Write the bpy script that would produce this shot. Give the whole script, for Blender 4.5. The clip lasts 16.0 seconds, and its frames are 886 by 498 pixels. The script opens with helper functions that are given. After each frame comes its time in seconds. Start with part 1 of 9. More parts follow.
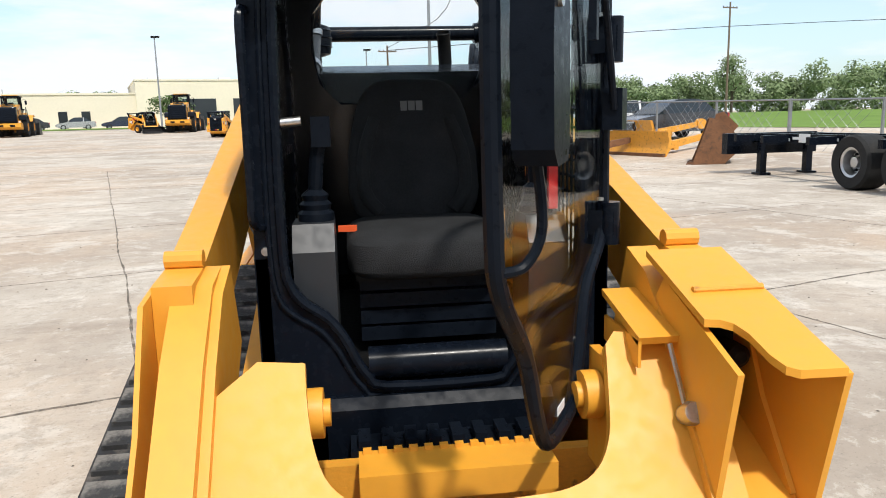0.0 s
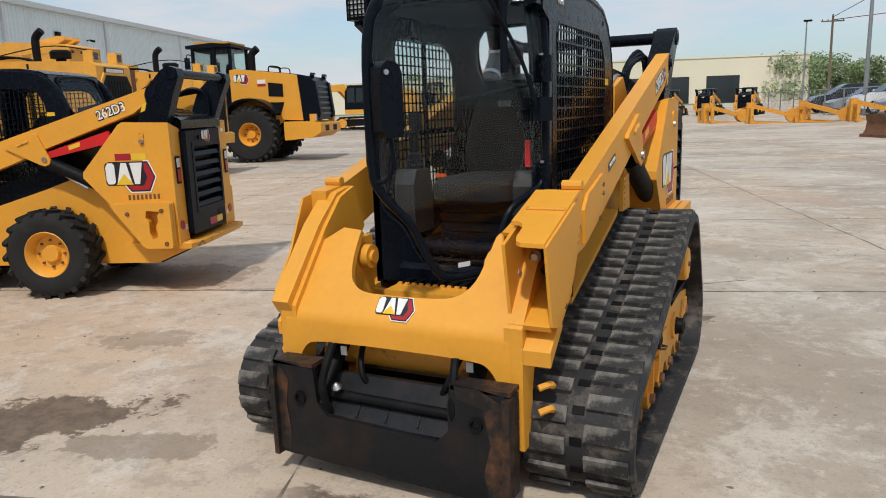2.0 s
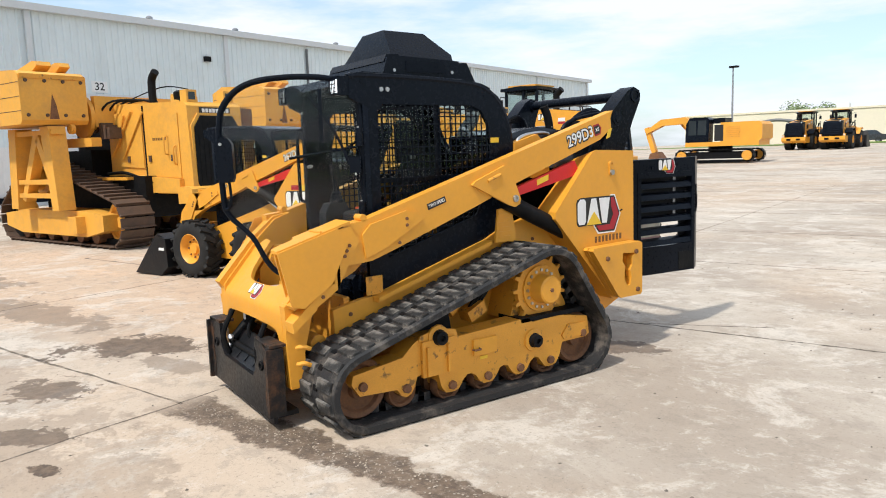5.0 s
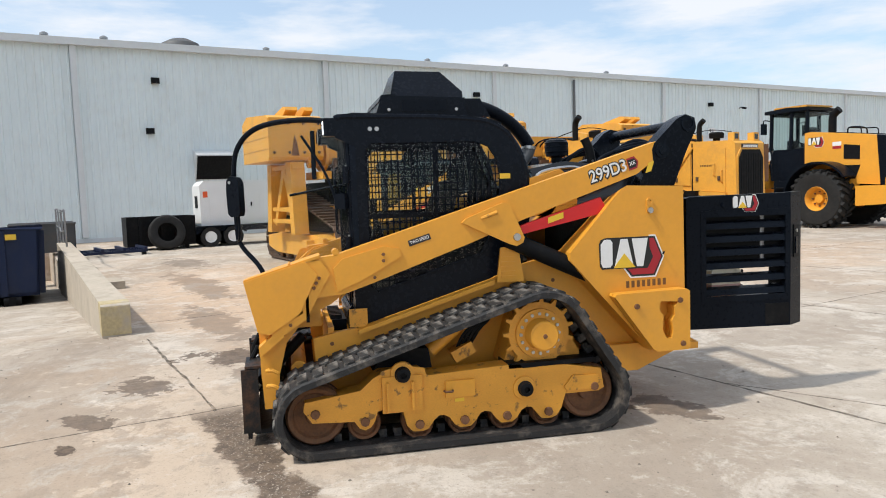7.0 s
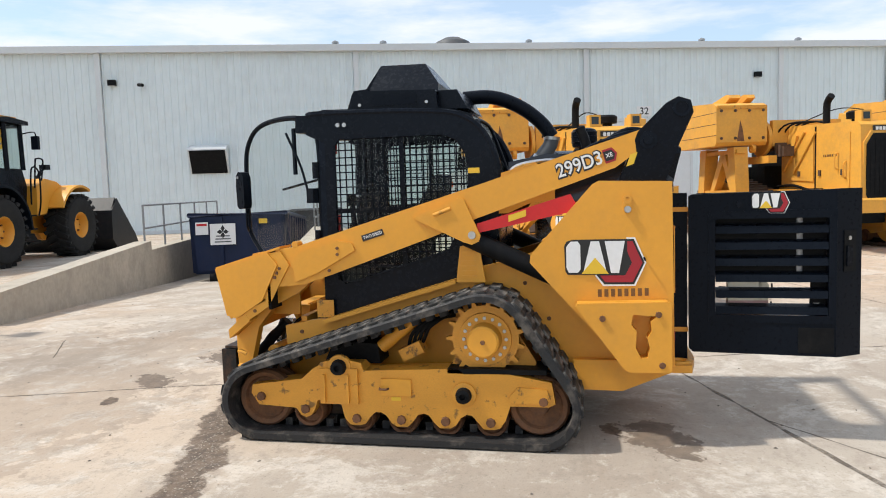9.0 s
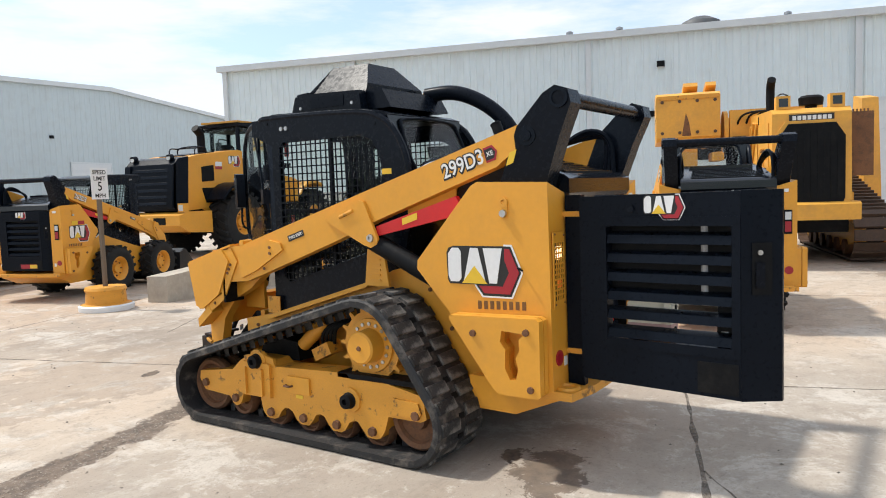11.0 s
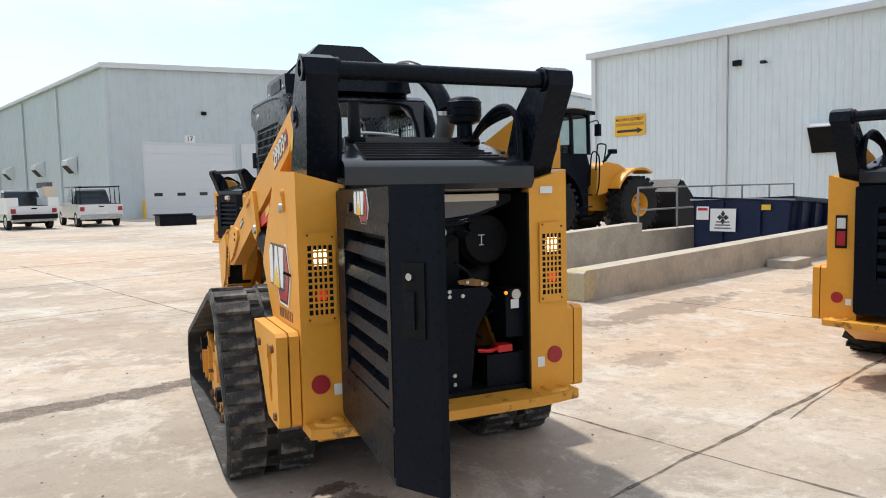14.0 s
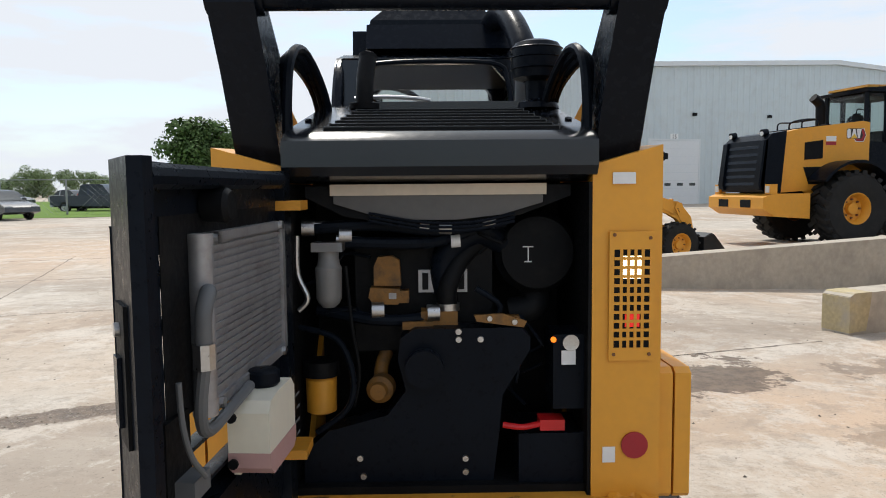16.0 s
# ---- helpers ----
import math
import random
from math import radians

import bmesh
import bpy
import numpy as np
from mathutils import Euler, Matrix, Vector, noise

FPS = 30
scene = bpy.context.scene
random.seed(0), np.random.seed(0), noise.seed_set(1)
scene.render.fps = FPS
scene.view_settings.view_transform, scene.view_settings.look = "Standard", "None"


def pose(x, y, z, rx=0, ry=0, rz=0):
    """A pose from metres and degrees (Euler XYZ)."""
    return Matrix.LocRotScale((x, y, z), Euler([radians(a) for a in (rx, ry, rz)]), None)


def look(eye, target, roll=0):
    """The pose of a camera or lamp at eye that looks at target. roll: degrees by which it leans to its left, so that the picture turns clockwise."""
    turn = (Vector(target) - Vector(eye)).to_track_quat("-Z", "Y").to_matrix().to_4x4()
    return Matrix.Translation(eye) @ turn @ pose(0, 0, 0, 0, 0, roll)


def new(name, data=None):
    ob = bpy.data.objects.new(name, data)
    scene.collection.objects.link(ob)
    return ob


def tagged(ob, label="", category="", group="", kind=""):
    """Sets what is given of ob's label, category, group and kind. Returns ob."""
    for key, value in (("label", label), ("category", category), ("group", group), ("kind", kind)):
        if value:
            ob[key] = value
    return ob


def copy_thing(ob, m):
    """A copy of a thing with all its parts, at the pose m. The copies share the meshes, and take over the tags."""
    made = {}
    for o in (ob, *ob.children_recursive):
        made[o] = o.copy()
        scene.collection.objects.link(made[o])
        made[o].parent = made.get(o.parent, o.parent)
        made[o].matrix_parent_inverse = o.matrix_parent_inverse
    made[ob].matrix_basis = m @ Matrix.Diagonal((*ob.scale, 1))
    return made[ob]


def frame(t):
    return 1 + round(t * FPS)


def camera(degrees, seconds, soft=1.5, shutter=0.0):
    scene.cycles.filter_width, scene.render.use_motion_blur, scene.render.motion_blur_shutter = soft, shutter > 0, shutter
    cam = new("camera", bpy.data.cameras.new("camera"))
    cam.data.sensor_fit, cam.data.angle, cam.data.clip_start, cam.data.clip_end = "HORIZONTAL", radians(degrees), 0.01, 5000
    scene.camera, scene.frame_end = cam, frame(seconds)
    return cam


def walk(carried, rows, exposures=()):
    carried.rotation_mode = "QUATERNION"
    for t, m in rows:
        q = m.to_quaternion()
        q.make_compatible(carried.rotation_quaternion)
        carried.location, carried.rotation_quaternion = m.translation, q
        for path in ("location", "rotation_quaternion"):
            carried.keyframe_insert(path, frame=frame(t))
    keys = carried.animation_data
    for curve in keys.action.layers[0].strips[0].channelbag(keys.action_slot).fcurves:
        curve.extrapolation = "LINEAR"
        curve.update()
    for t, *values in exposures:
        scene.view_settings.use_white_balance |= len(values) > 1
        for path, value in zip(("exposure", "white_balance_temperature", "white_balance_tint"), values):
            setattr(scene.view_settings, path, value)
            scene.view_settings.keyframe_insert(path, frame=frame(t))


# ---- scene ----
cam = camera(62.9, 16.0, soft=1.0)
METRES, EYE, TILT, LEAN, TURN = 17.0, 1.54, 0.0, 0.0, -6.8
OX, OY = -0.20, -2.30
ROWS = [
    (0.0, 0.0, 0.0, 0.0, -0.25, -10.3, 1.39),
    (0.5, 0.0172, -0.0203, -0.0022, 6.82, -10.39, 1.63),
    (1.0, 0.0428, -0.0371, 0.0002, 16.27, -10.77, 1.74),
    (1.5, 0.0727, -0.0559, 0.0015, 23.92, -10.75, 1.52),
    (2.0, 0.104, -0.063, 0.0014, 32.38, -10.94, 1.85),
    (2.5, 0.1401, -0.0671, 0.0015, 42.09, -11.03, 1.82),
    (3.0, 0.1719, -0.0596, 0.0023, 51.39, -11.02, 1.76),
    (3.5, 0.2057, -0.0501, 0.0041, 56.21, -11.12, 1.6),
    (4.0, 0.2355, -0.0355, 0.0038, 57.87, -11.39, 1.5),
    (4.5, 0.2587, -0.0151, 0.0039, 58.74, -9.17, 1.44),
    (7.0, 0.3076, 0.1205, 0.0032, 84.62, -4.58, 1.97),
    (7.5, 0.3082, 0.1523, 0.0032, 90.87, -4.67, 2.07),
    (8.0, 0.3012, 0.1835, 0.0028, 95.93, -4.82, 2.1),
    (8.5, 0.2976, 0.2168, 0.0026, 102.63, -4.62, 2.05),
    (9.0, 0.2855, 0.2487, 0.0013, 108.3, -4.66, 1.74),
    (11.5, 0.189, 0.3871, 0.0005, 134.84, -4.58, 2.01),
    (12.0, 0.1641, 0.4078, 0.0004, 139.14, -4.65, 1.76),
    (12.5, 0.133, 0.4224, -0.0006, 144.59, -4.79, 1.58),
    (13.0, 0.1007, 0.4339, -0.0006, 149.47, -4.84, 1.46),
    (13.5, 0.0713, 0.4355, -0.0025, 155.49, -4.71, 0.95),
    (14.0, 0.0416, 0.4308, -0.0031, 162.83, -4.74, 1.22),
    (14.5, 0.015, 0.4212, -0.0033, 169.04, -4.96, 0.81),
    (15.0, -0.0067, 0.4028, -0.004, 172.37, -5.36, 0.98),
    (15.5, -0.023, 0.3853, -0.0042, 178.6, -5.34, 0.88),
    (16.0, -0.0306, 0.3695, -0.0054, 185.75, -4.85, 0.5),
]
EXPOSURES = [(0.0, 0.05), (0.5, -0.5), (1.0, -0.8), (1.5, -0.65), (2.0, -0.55), (2.5, -0.35), (3.0, -0.1), (3.5, 0.05), (4.5, 0.05), (7.0, -0.1), (9.0, 0.0), (11.5, 0.05), (14.0, 0.0), (16.0, -0.2)]
walk(cam, [(t, pose(OX, OY, EYE, TILT, LEAN, TURN) @ pose(METRES * x, METRES * y, METRES * z, 90 + pitch, roll, yaw)) for t, x, y, z, yaw, pitch, roll in ROWS], EXPOSURES)

# ---- world and sun ----
SUN_EL, SUN_AZ = 56.0, 166.0      # degrees; azimuth clockwise from +y
world = bpy.data.worlds.new("world")
scene.world = world
world.use_nodes = True
wn, wl = world.node_tree.nodes, world.node_tree.links
wn.clear()
w_out = wn.new("ShaderNodeOutputWorld")
w_bg = wn.new("ShaderNodeBackground")
w_sky = wn.new("ShaderNodeTexSky")
w_sky.sky_type, w_sky.sun_disc = "NISHITA", False
w_sky.sun_elevation, w_sky.sun_rotation = radians(SUN_EL), radians(SUN_AZ)
w_sky.air_density, w_sky.dust_density = 1.0, 1.5
w_tc = wn.new("ShaderNodeTexCoord")
w_map = wn.new("ShaderNodeMapping")
w_map.inputs["Scale"].default_value = (1.0, 1.0, 4.5)
w_noise = wn.new("ShaderNodeTexNoise")
w_noise.inputs["Scale"].default_value = 2.6
w_noise.inputs["Detail"].default_value = 8.0
w_noise.inputs["Roughness"].default_value = 0.58
w_ramp = wn.new("ShaderNodeValToRGB")
w_ramp.color_ramp.elements[0].position, w_ramp.color_ramp.elements[0].color = 0.42, (0.36, 0.36, 0.36, 1)
w_ramp.color_ramp.elements[1].position, w_ramp.color_ramp.elements[1].color = 0.57, (1, 1, 1, 1)
w_mix = wn.new("ShaderNodeMix")
w_mix.data_type = "RGBA"
w_mix.inputs["B"].default_value = (8.7, 9.15, 9.85, 1)
wl.new(w_tc.outputs["Generated"], w_map.inputs["Vector"])
wl.new(w_map.outputs["Vector"], w_noise.inputs["Vector"])
wl.new(w_noise.outputs["Fac"], w_ramp.inputs["Fac"])
wl.new(w_ramp.outputs["Color"], w_mix.inputs["Factor"])
w_gain = wn.new("ShaderNodeVectorMath")
w_gain.operation = "MULTIPLY"
w_gain.inputs[1].default_value = (1.45, 1.75, 1.85)
wl.new(w_sky.outputs["Color"], w_gain.inputs[0])
wl.new(w_gain.outputs["Vector"], w_mix.inputs["A"])
wl.new(w_mix.outputs["Result"], w_bg.inputs["Color"])
wl.new(w_bg.outputs["Background"], w_out.inputs["Surface"])
w_bg.inputs["Strength"].default_value = 0.11

sun = new("sun", bpy.data.lights.new("sun", "SUN"))
sun.data.energy, sun.data.angle, sun.data.color = 3.75, radians(2.5), (1.0, 0.95, 0.87)
sx = math.cos(radians(SUN_EL)) * math.sin(radians(SUN_AZ))
sy = math.cos(radians(SUN_EL)) * math.cos(radians(SUN_AZ))
sun.matrix_world = look((sx * 60, sy * 60, math.sin(radians(SUN_EL)) * 60), (0, 0, 0))

# ---- materials ----
def mat(name, color, rough=0.6, metal=0.0, vary=0.12, scale=6.0, dirt=None, dirt_amt=0.0, bump=0.0, bump_scale=40.0,
        spec=0.5, alpha=1.0, stretch=(1, 1, 1), island=0.0, coat=0.0, edge=(0.48, 0.72), rvar=0.08):
    """Principled surface with two scales of colour variation, optional dirt cover and fine relief."""
    m = bpy.data.materials.new(name)
    m.use_nodes = True
    nt = m.node_tree
    n, l = nt.nodes, nt.links
    bs = n["Principled BSDF"]
    tc, mp = n.new("ShaderNodeTexCoord"), n.new("ShaderNodeMapping")
    mp.inputs["Scale"].default_value = stretch
    l.new(tc.outputs["Object"], mp.inputs["Vector"])
    big, fine = n.new("ShaderNodeTexNoise"), n.new("ShaderNodeTexNoise")
    big.inputs["Scale"].default_value, big.inputs["Detail"].default_value = scale * 0.35, 4
    fine.inputs["Scale"].default_value, fine.inputs["Detail"].default_value = scale * 6, 6
    for k in (big, fine):
        l.new(mp.outputs["Vector"], k.inputs["Vector"])
    add = n.new("ShaderNodeMath")
    add.operation = "ADD"
    l.new(big.outputs["Fac"], add.inputs[0])
    l.new(fine.outputs["Fac"], add.inputs[1])
    rng = n.new("ShaderNodeMapRange")
    rng.inputs["From Min"].default_value, rng.inputs["From Max"].default_value = 0.6, 1.4
    rng.inputs["To Min"].default_value, rng.inputs["To Max"].default_value = 1 - vary, 1 + vary
    l.new(add.outputs[0], rng.inputs["Value"])
    last = rng.outputs["Result"]
    if island:
        oi, r2 = n.new("ShaderNodeObjectInfo"), n.new("ShaderNodeMapRange")
        r2.inputs["To Min"].default_value, r2.inputs["To Max"].default_value = 1 - island, 1 + island
        l.new(oi.outputs["Random"], r2.inputs["Value"])
        mu = n.new("ShaderNodeMath")
        mu.operation = "MULTIPLY"
        l.new(last, mu.inputs[0])
        l.new(r2.outputs["Result"], mu.inputs[1])
        last = mu.outputs[0]
    sc = n.new("ShaderNodeVectorMath")
    sc.operation = "SCALE"
    sc.inputs[0].default_value = color
    l.new(last, sc.inputs["Scale"])
    col = sc.outputs["Vector"]
    rr = n.new("ShaderNodeMapRange")
    rr.inputs["From Min"].default_value, rr.inputs["From Max"].default_value = 0.3, 0.7
    rr.inputs["To Min"].default_value, rr.inputs["To Max"].default_value = max(0.02, rough - rvar), min(1, rough + rvar)
    l.new(fine.outputs["Fac"], rr.inputs["Value"])
    l.new(rr.outputs["Result"], bs.inputs["Roughness"])
    if dirt:
        dn, dr, dm = n.new("ShaderNodeTexNoise"), n.new("ShaderNodeMapRange"), n.new("ShaderNodeMix")
        dn.inputs["Scale"].default_value, dn.inputs["Detail"].default_value, dn.inputs["Roughness"].default_value = scale * 0.9, 9, 0.65
        l.new(tc.outputs["Object"], dn.inputs["Vector"])
        dr.inputs["From Min"].default_value, dr.inputs["From Max"].default_value = edge
        dr.inputs["To Max"].default_value = dirt_amt
        l.new(dn.outputs["Fac"], dr.inputs["Value"])
        dm.data_type = "RGBA"
        dm.inputs["B"].default_value = (*dirt, 1)
        l.new(dr.outputs["Result"], dm.inputs["Factor"])
        l.new(col, dm.inputs["A"])
        col = dm.outputs["Result"]
    l.new(col, bs.inputs["Base Color"])
    bs.inputs["Metallic"].default_value = metal
    bs.inputs["Specular IOR Level"].default_value = spec
    bs.inputs["Coat Weight"].default_value = coat
    bs.inputs["Coat Roughness"].default_value = 0.25
    if bump:
        bn, bt = n.new("ShaderNodeBump"), n.new("ShaderNodeTexNoise")
        bt.inputs["Scale"].default_value, bt.inputs["Detail"].default_value = bump_scale, 5
        l.new(tc.outputs["Object"], bt.inputs["Vector"])
        l.new(bt.outputs["Fac"], bn.inputs["Height"])
        bn.inputs["Strength"].default_value, bn.inputs["Distance"].default_value = bump, 0.01
        l.new(bn.outputs["Normal"], bs.inputs["Normal"])
    return m


def lit(name, color, strength):
    m = bpy.data.materials.new(name)
    m.use_nodes = True
    bs = m.node_tree.nodes["Principled BSDF"]
    bs.inputs["Base Color"].default_value = (*color, 1)
    bs.inputs["Emission Color"].default_value = (*color, 1)
    bs.inputs["Emission Strength"].default_value = strength
    return m


def pane(name, tint, mirror=0.5, rough=0.03):
    """Thin window glass: clear sheet with a glossy face."""
    m = bpy.data.materials.new(name)
    m.use_nodes = True
    n, l = m.node_tree.nodes, m.node_tree.links
    n.remove(n["Principled BSDF"])
    tr, gl, mx, fr = n.new("ShaderNodeBsdfTransparent"), n.new("ShaderNodeBsdfGlossy"), n.new("ShaderNodeMixShader"), n.new("ShaderNodeLayerWeight")
    pw, ad = n.new("ShaderNodeMath"), n.new("ShaderNodeMath")
    tr.inputs["Color"].default_value = (*tint, 1)
    gl.inputs["Roughness"].default_value = rough
    pw.operation, pw.inputs[1].default_value = "POWER", 4.0
    ad.operation, ad.inputs[1].default_value, ad.inputs[2].default_value = "MULTIPLY_ADD", mirror, 0.02
    l.new(fr.outputs["Facing"], pw.inputs[0])
    l.new(pw.outputs[0], ad.inputs[0])
    l.new(ad.outputs[0], mx.inputs["Fac"])
    l.new(tr.outputs["BSDF"], mx.inputs[1])
    l.new(gl.outputs["BSDF"], mx.inputs[2])
    l.new(mx.outputs["Shader"], n["Material Output"].inputs["Surface"])
    return m


M_YEL = mat("yellow_paint", (0.73, 0.328, 0.030), 0.48, vary=0.06, scale=5, dirt=(0.45, 0.235, 0.06), dirt_amt=0.18, bump=0.02, bump_scale=90)
M_YELW = mat("worn_yellow_paint", (0.68, 0.305, 0.032), 0.52, vary=0.12, scale=13, dirt=(0.075, 0.042, 0.022), dirt_amt=0.75, bump=0.15, bump_scale=50, edge=(0.585, 0.65), stretch=(1, 1, 2.2))
M_YELD = mat("faded_yellow_paint", (0.73, 0.36, 0.05), 0.55, vary=0.10, scale=3, dirt=(0.34, 0.20, 0.08), dirt_amt=0.32, bump=0.1)
M_BLK = mat("black_paint", (0.0042, 0.0064, 0.0112), 0.25, vary=0.25, scale=6, dirt=(0.011, 0.0145, 0.020), dirt_amt=0.12, spec=0.12)
M_PLA = mat("black_plastic", (0.0056, 0.0080, 0.0128), 0.32, vary=0.25, scale=8, bump=0.05, bump_scale=300, dirt=(0.011, 0.0145, 0.020), dirt_amt=0.12, spec=0.07)
M_RUB = mat("track_rubber", (0.014, 0.014, 0.015), 0.7, vary=0.3, scale=9, dirt=(0.20, 0.17, 0.14), dirt_amt=0.5, bump=0.35, bump_scale=70, edge=(0.50, 0.66))
M_LUG = mat("dusty_tread_rubber", (0.020, 0.020, 0.020), 0.75, vary=0.3, scale=11, dirt=(0.20, 0.185, 0.165), dirt_amt=0.75, bump=0.35, bump_scale=70, island=0.5, edge=(0.46, 0.60))
M_TIRE = mat("tyre_rubber", (0.018, 0.018, 0.018), 0.8, vary=0.3, scale=9, dirt=(0.05, 0.046, 0.040), dirt_amt=0.28, bump=0.3, spec=0.25)
M_HOOD = mat("glossy_black_hood_paint", (0.007, 0.009, 0.013), 0.17, vary=0.1, scale=7, dirt=(0.03, 0.03, 0.03), dirt_amt=0.06, spec=0.52, rvar=0.02)
M_SEAT = mat("seat_fabric", (0.024, 0.025, 0.027), 0.95, vary=0.35, scale=30, bump=0.5, bump_scale=350, spec=0.2)
M_CONSOLE = mat("dark_grey_plastic", (0.020, 0.023, 0.028), 0.45, vary=0.1)
M_EDGE = mat("rusty_plate_edge", (0.014, 0.013, 0.013), 0.55, vary=0.3, scale=7, dirt=(0.15, 0.065, 0.028), dirt_amt=0.8, bump=0.3, spec=0.3)
M_GREY = mat("grey_plastic", (0.12, 0.125, 0.13), 0.55, vary=0.1)
M_STEEL = mat("bare_steel", (0.50, 0.50, 0.50), 0.35, metal=1.0, vary=0.15, scale=20)
M_ALU = mat("aluminium_core", (0.36, 0.36, 0.37), 0.5, metal=0.6, vary=0.2, scale=12, dirt=(0.12, 0.11, 0.10), dirt_amt=0.5)
M_DARK = mat("grimy_black", (0.0055, 0.006, 0.007), 0.55, vary=0.35, scale=12, dirt=(0.024, 0.022, 0.020), dirt_amt=0.4, bump=0.2, spec=0.12)
M_RUST = mat("rusty_steel", (0.17, 0.075, 0.032), 0.8, vary=0.4, scale=10, dirt=(0.05, 0.03, 0.02), dirt_amt=0.7, bump=0.4)
M_PLATE = mat("worn_black_steel", (0.009, 0.010, 0.012), 0.42, vary=0.3, scale=8, dirt=(0.085, 0.045, 0.026), dirt_amt=0.17, bump=0.15, spec=0.25)
M_RED = mat("red_paint", (0.55, 0.012, 0.014), 0.4, vary=0.08)
M_WHITE = mat("white_paint", (0.75, 0.75, 0.74), 0.45, vary=0.06)
M_DECALK = mat("decal_black", (0.012, 0.012, 0.012), 0.4, vary=0.05)
M_DECALY = mat("decal_yellow", (0.75, 0.48, 0.03), 0.4, vary=0.05)
M_DECALR = mat("decal_red", (0.34, 0.012, 0.022), 0.4, vary=0.05)
M_STENCIL = mat("stencil_paint", (0.16, 0.075, 0.02), 0.6, vary=0.3, scale=40)
M_GLASS = pane("cab_glass", (0.95, 0.965, 0.96), 0.28)
M_GLASS2 = pane("tinted_glass", (0.88, 0.92, 0.91))
M_TRACK = mat("brown_track_steel", (0.085, 0.050, 0.032), 0.65, vary=0.35, scale=9, dirt=(0.035, 0.024, 0.018), dirt_amt=0.7, bump=0.3)
M_CREAM = mat("cream_board", (0.62, 0.52, 0.40), 0.7, vary=0.1)
M_RES = mat("reservoir_plastic", (0.74, 0.70, 0.58), 0.5, vary=0.05, spec=0.4)
M_PINK = mat("coolant_tint", (0.50, 0.30, 0.28), 0.5, vary=0.05)
M_LAMP = lit("lit_lamp", (1.0, 0.90, 0.62), 3.0)
M_LAMPR = lit("lit_tail_lamp", (0.8, 0.02, 0.015), 0.5)
M_LAMPC = lit("lit_work_lamp", (0.95, 0.97, 1.0), 2.2)
M_LENS = mat("clear_lens", (0.6, 0.62, 0.62), 0.15, vary=0.05)
M_SIDEA = mat("pale_grey_siding", (0.68, 0.745, 0.76), 0.5, vary=0.05, scale=1.2, stretch=(1, 1, 0.15), dirt=(0.58, 0.60, 0.59), dirt_amt=0.35)
M_SIDE = mat("grey_siding", (0.50, 0.555, 0.575), 0.5, vary=0.05, scale=1.2, stretch=(1, 1, 0.15), dirt=(0.40, 0.40, 0.39), dirt_amt=0.35)
M_TRIM = mat("pale_trim", (0.62, 0.64, 0.65), 0.5, vary=0.05, scale=1.5)
M_DOORW = mat("overhead_door_white", (0.66, 0.67, 0.68), 0.5, vary=0.04, scale=1)
M_CONC = mat("cast_concrete", (0.44, 0.385, 0.31), 0.85, vary=0.18, scale=2.2, dirt=(0.20, 0.17, 0.14), dirt_amt=0.5, bump=0.35, bump_scale=25)
M_BLUE = mat("blue_steel", (0.006, 0.014, 0.046), 0.42, vary=0.15, scale=3, dirt=(0.035, 0.035, 0.045), dirt_amt=0.25, spec=0.25)
M_BINGREY = mat("grey_bin_steel", (0.075, 0.08, 0.085), 0.6, vary=0.15, scale=3, dirt=(0.14, 0.10, 0.08), dirt_amt=0.4)
M_RAIL = mat("galvanised_rail", (0.30, 0.31, 0.32), 0.45, metal=0.7, vary=0.15)
M_CREAMB = mat("cream_stucco", (0.72, 0.66, 0.52), 0.85, vary=0.05, scale=0.6)
M_SIGNY = mat("sign_yellow", (0.80, 0.42, 0.02), 0.5, vary=0.04)
M_WOODP = mat("weathered_pole", (0.16, 0.12, 0.085), 0.9, vary=0.25, stretch=(1, 1, 0.1))
M_BARK = mat("tree_bark", (0.07, 0.055, 0.04), 0.95, vary=0.3, bump=0.5)
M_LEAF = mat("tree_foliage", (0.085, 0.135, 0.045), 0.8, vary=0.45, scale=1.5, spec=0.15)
# distance haze is put into this colour: far leaves paler than near ones
M_LEAF_HAZE = mat("haze_paled_foliage", (0.20, 0.26, 0.13), 0.85, vary=0.4, scale=0.4, spec=0.1)
M_GRASS = mat("mown_grass", (0.13, 0.21, 0.045), 0.9, vary=0.25, scale=0.8, spec=0.1, bump=0.4)
M_CARW = mat("car_white", (0.72, 0.72, 0.72), 0.25, vary=0.02, coat=0.6)
M_CARK = mat("car_charcoal", (0.030, 0.034, 0.042), 0.25, vary=0.05, coat=0.6)
M_CARS = mat("car_silver", (0.42, 0.43, 0.44), 0.28, metal=0.5, vary=0.03, coat=0.5)
M_CARB = mat("car_navy", (0.018, 0.026, 0.055), 0.25, vary=0.05, coat=0.6)
M_CARR = mat("car_maroon", (0.12, 0.014, 0.02), 0.25, vary=0.05, coat=0.6)
M_WIN = mat("dark_window", (0.02, 0.026, 0.03), 0.08, vary=0.05)
M_HYD = mat("hydrant_red", (0.42, 0.022, 0.018), 0.5, vary=0.1)
M_KERBY = mat("worn_kerb_paint", (0.47, 0.385, 0.22), 0.85, vary=0.25, scale=5, dirt=(0.40, 0.35, 0.28), dirt_amt=0.9, bump=0.35, bump_scale=25)
mat_orange = mat("orange_latch", (0.75, 0.10, 0.02), 0.5, vary=0.05)
M_NAVYW = mat("navy_siding", (0.045, 0.085, 0.14), 0.6, vary=0.06, scale=1)

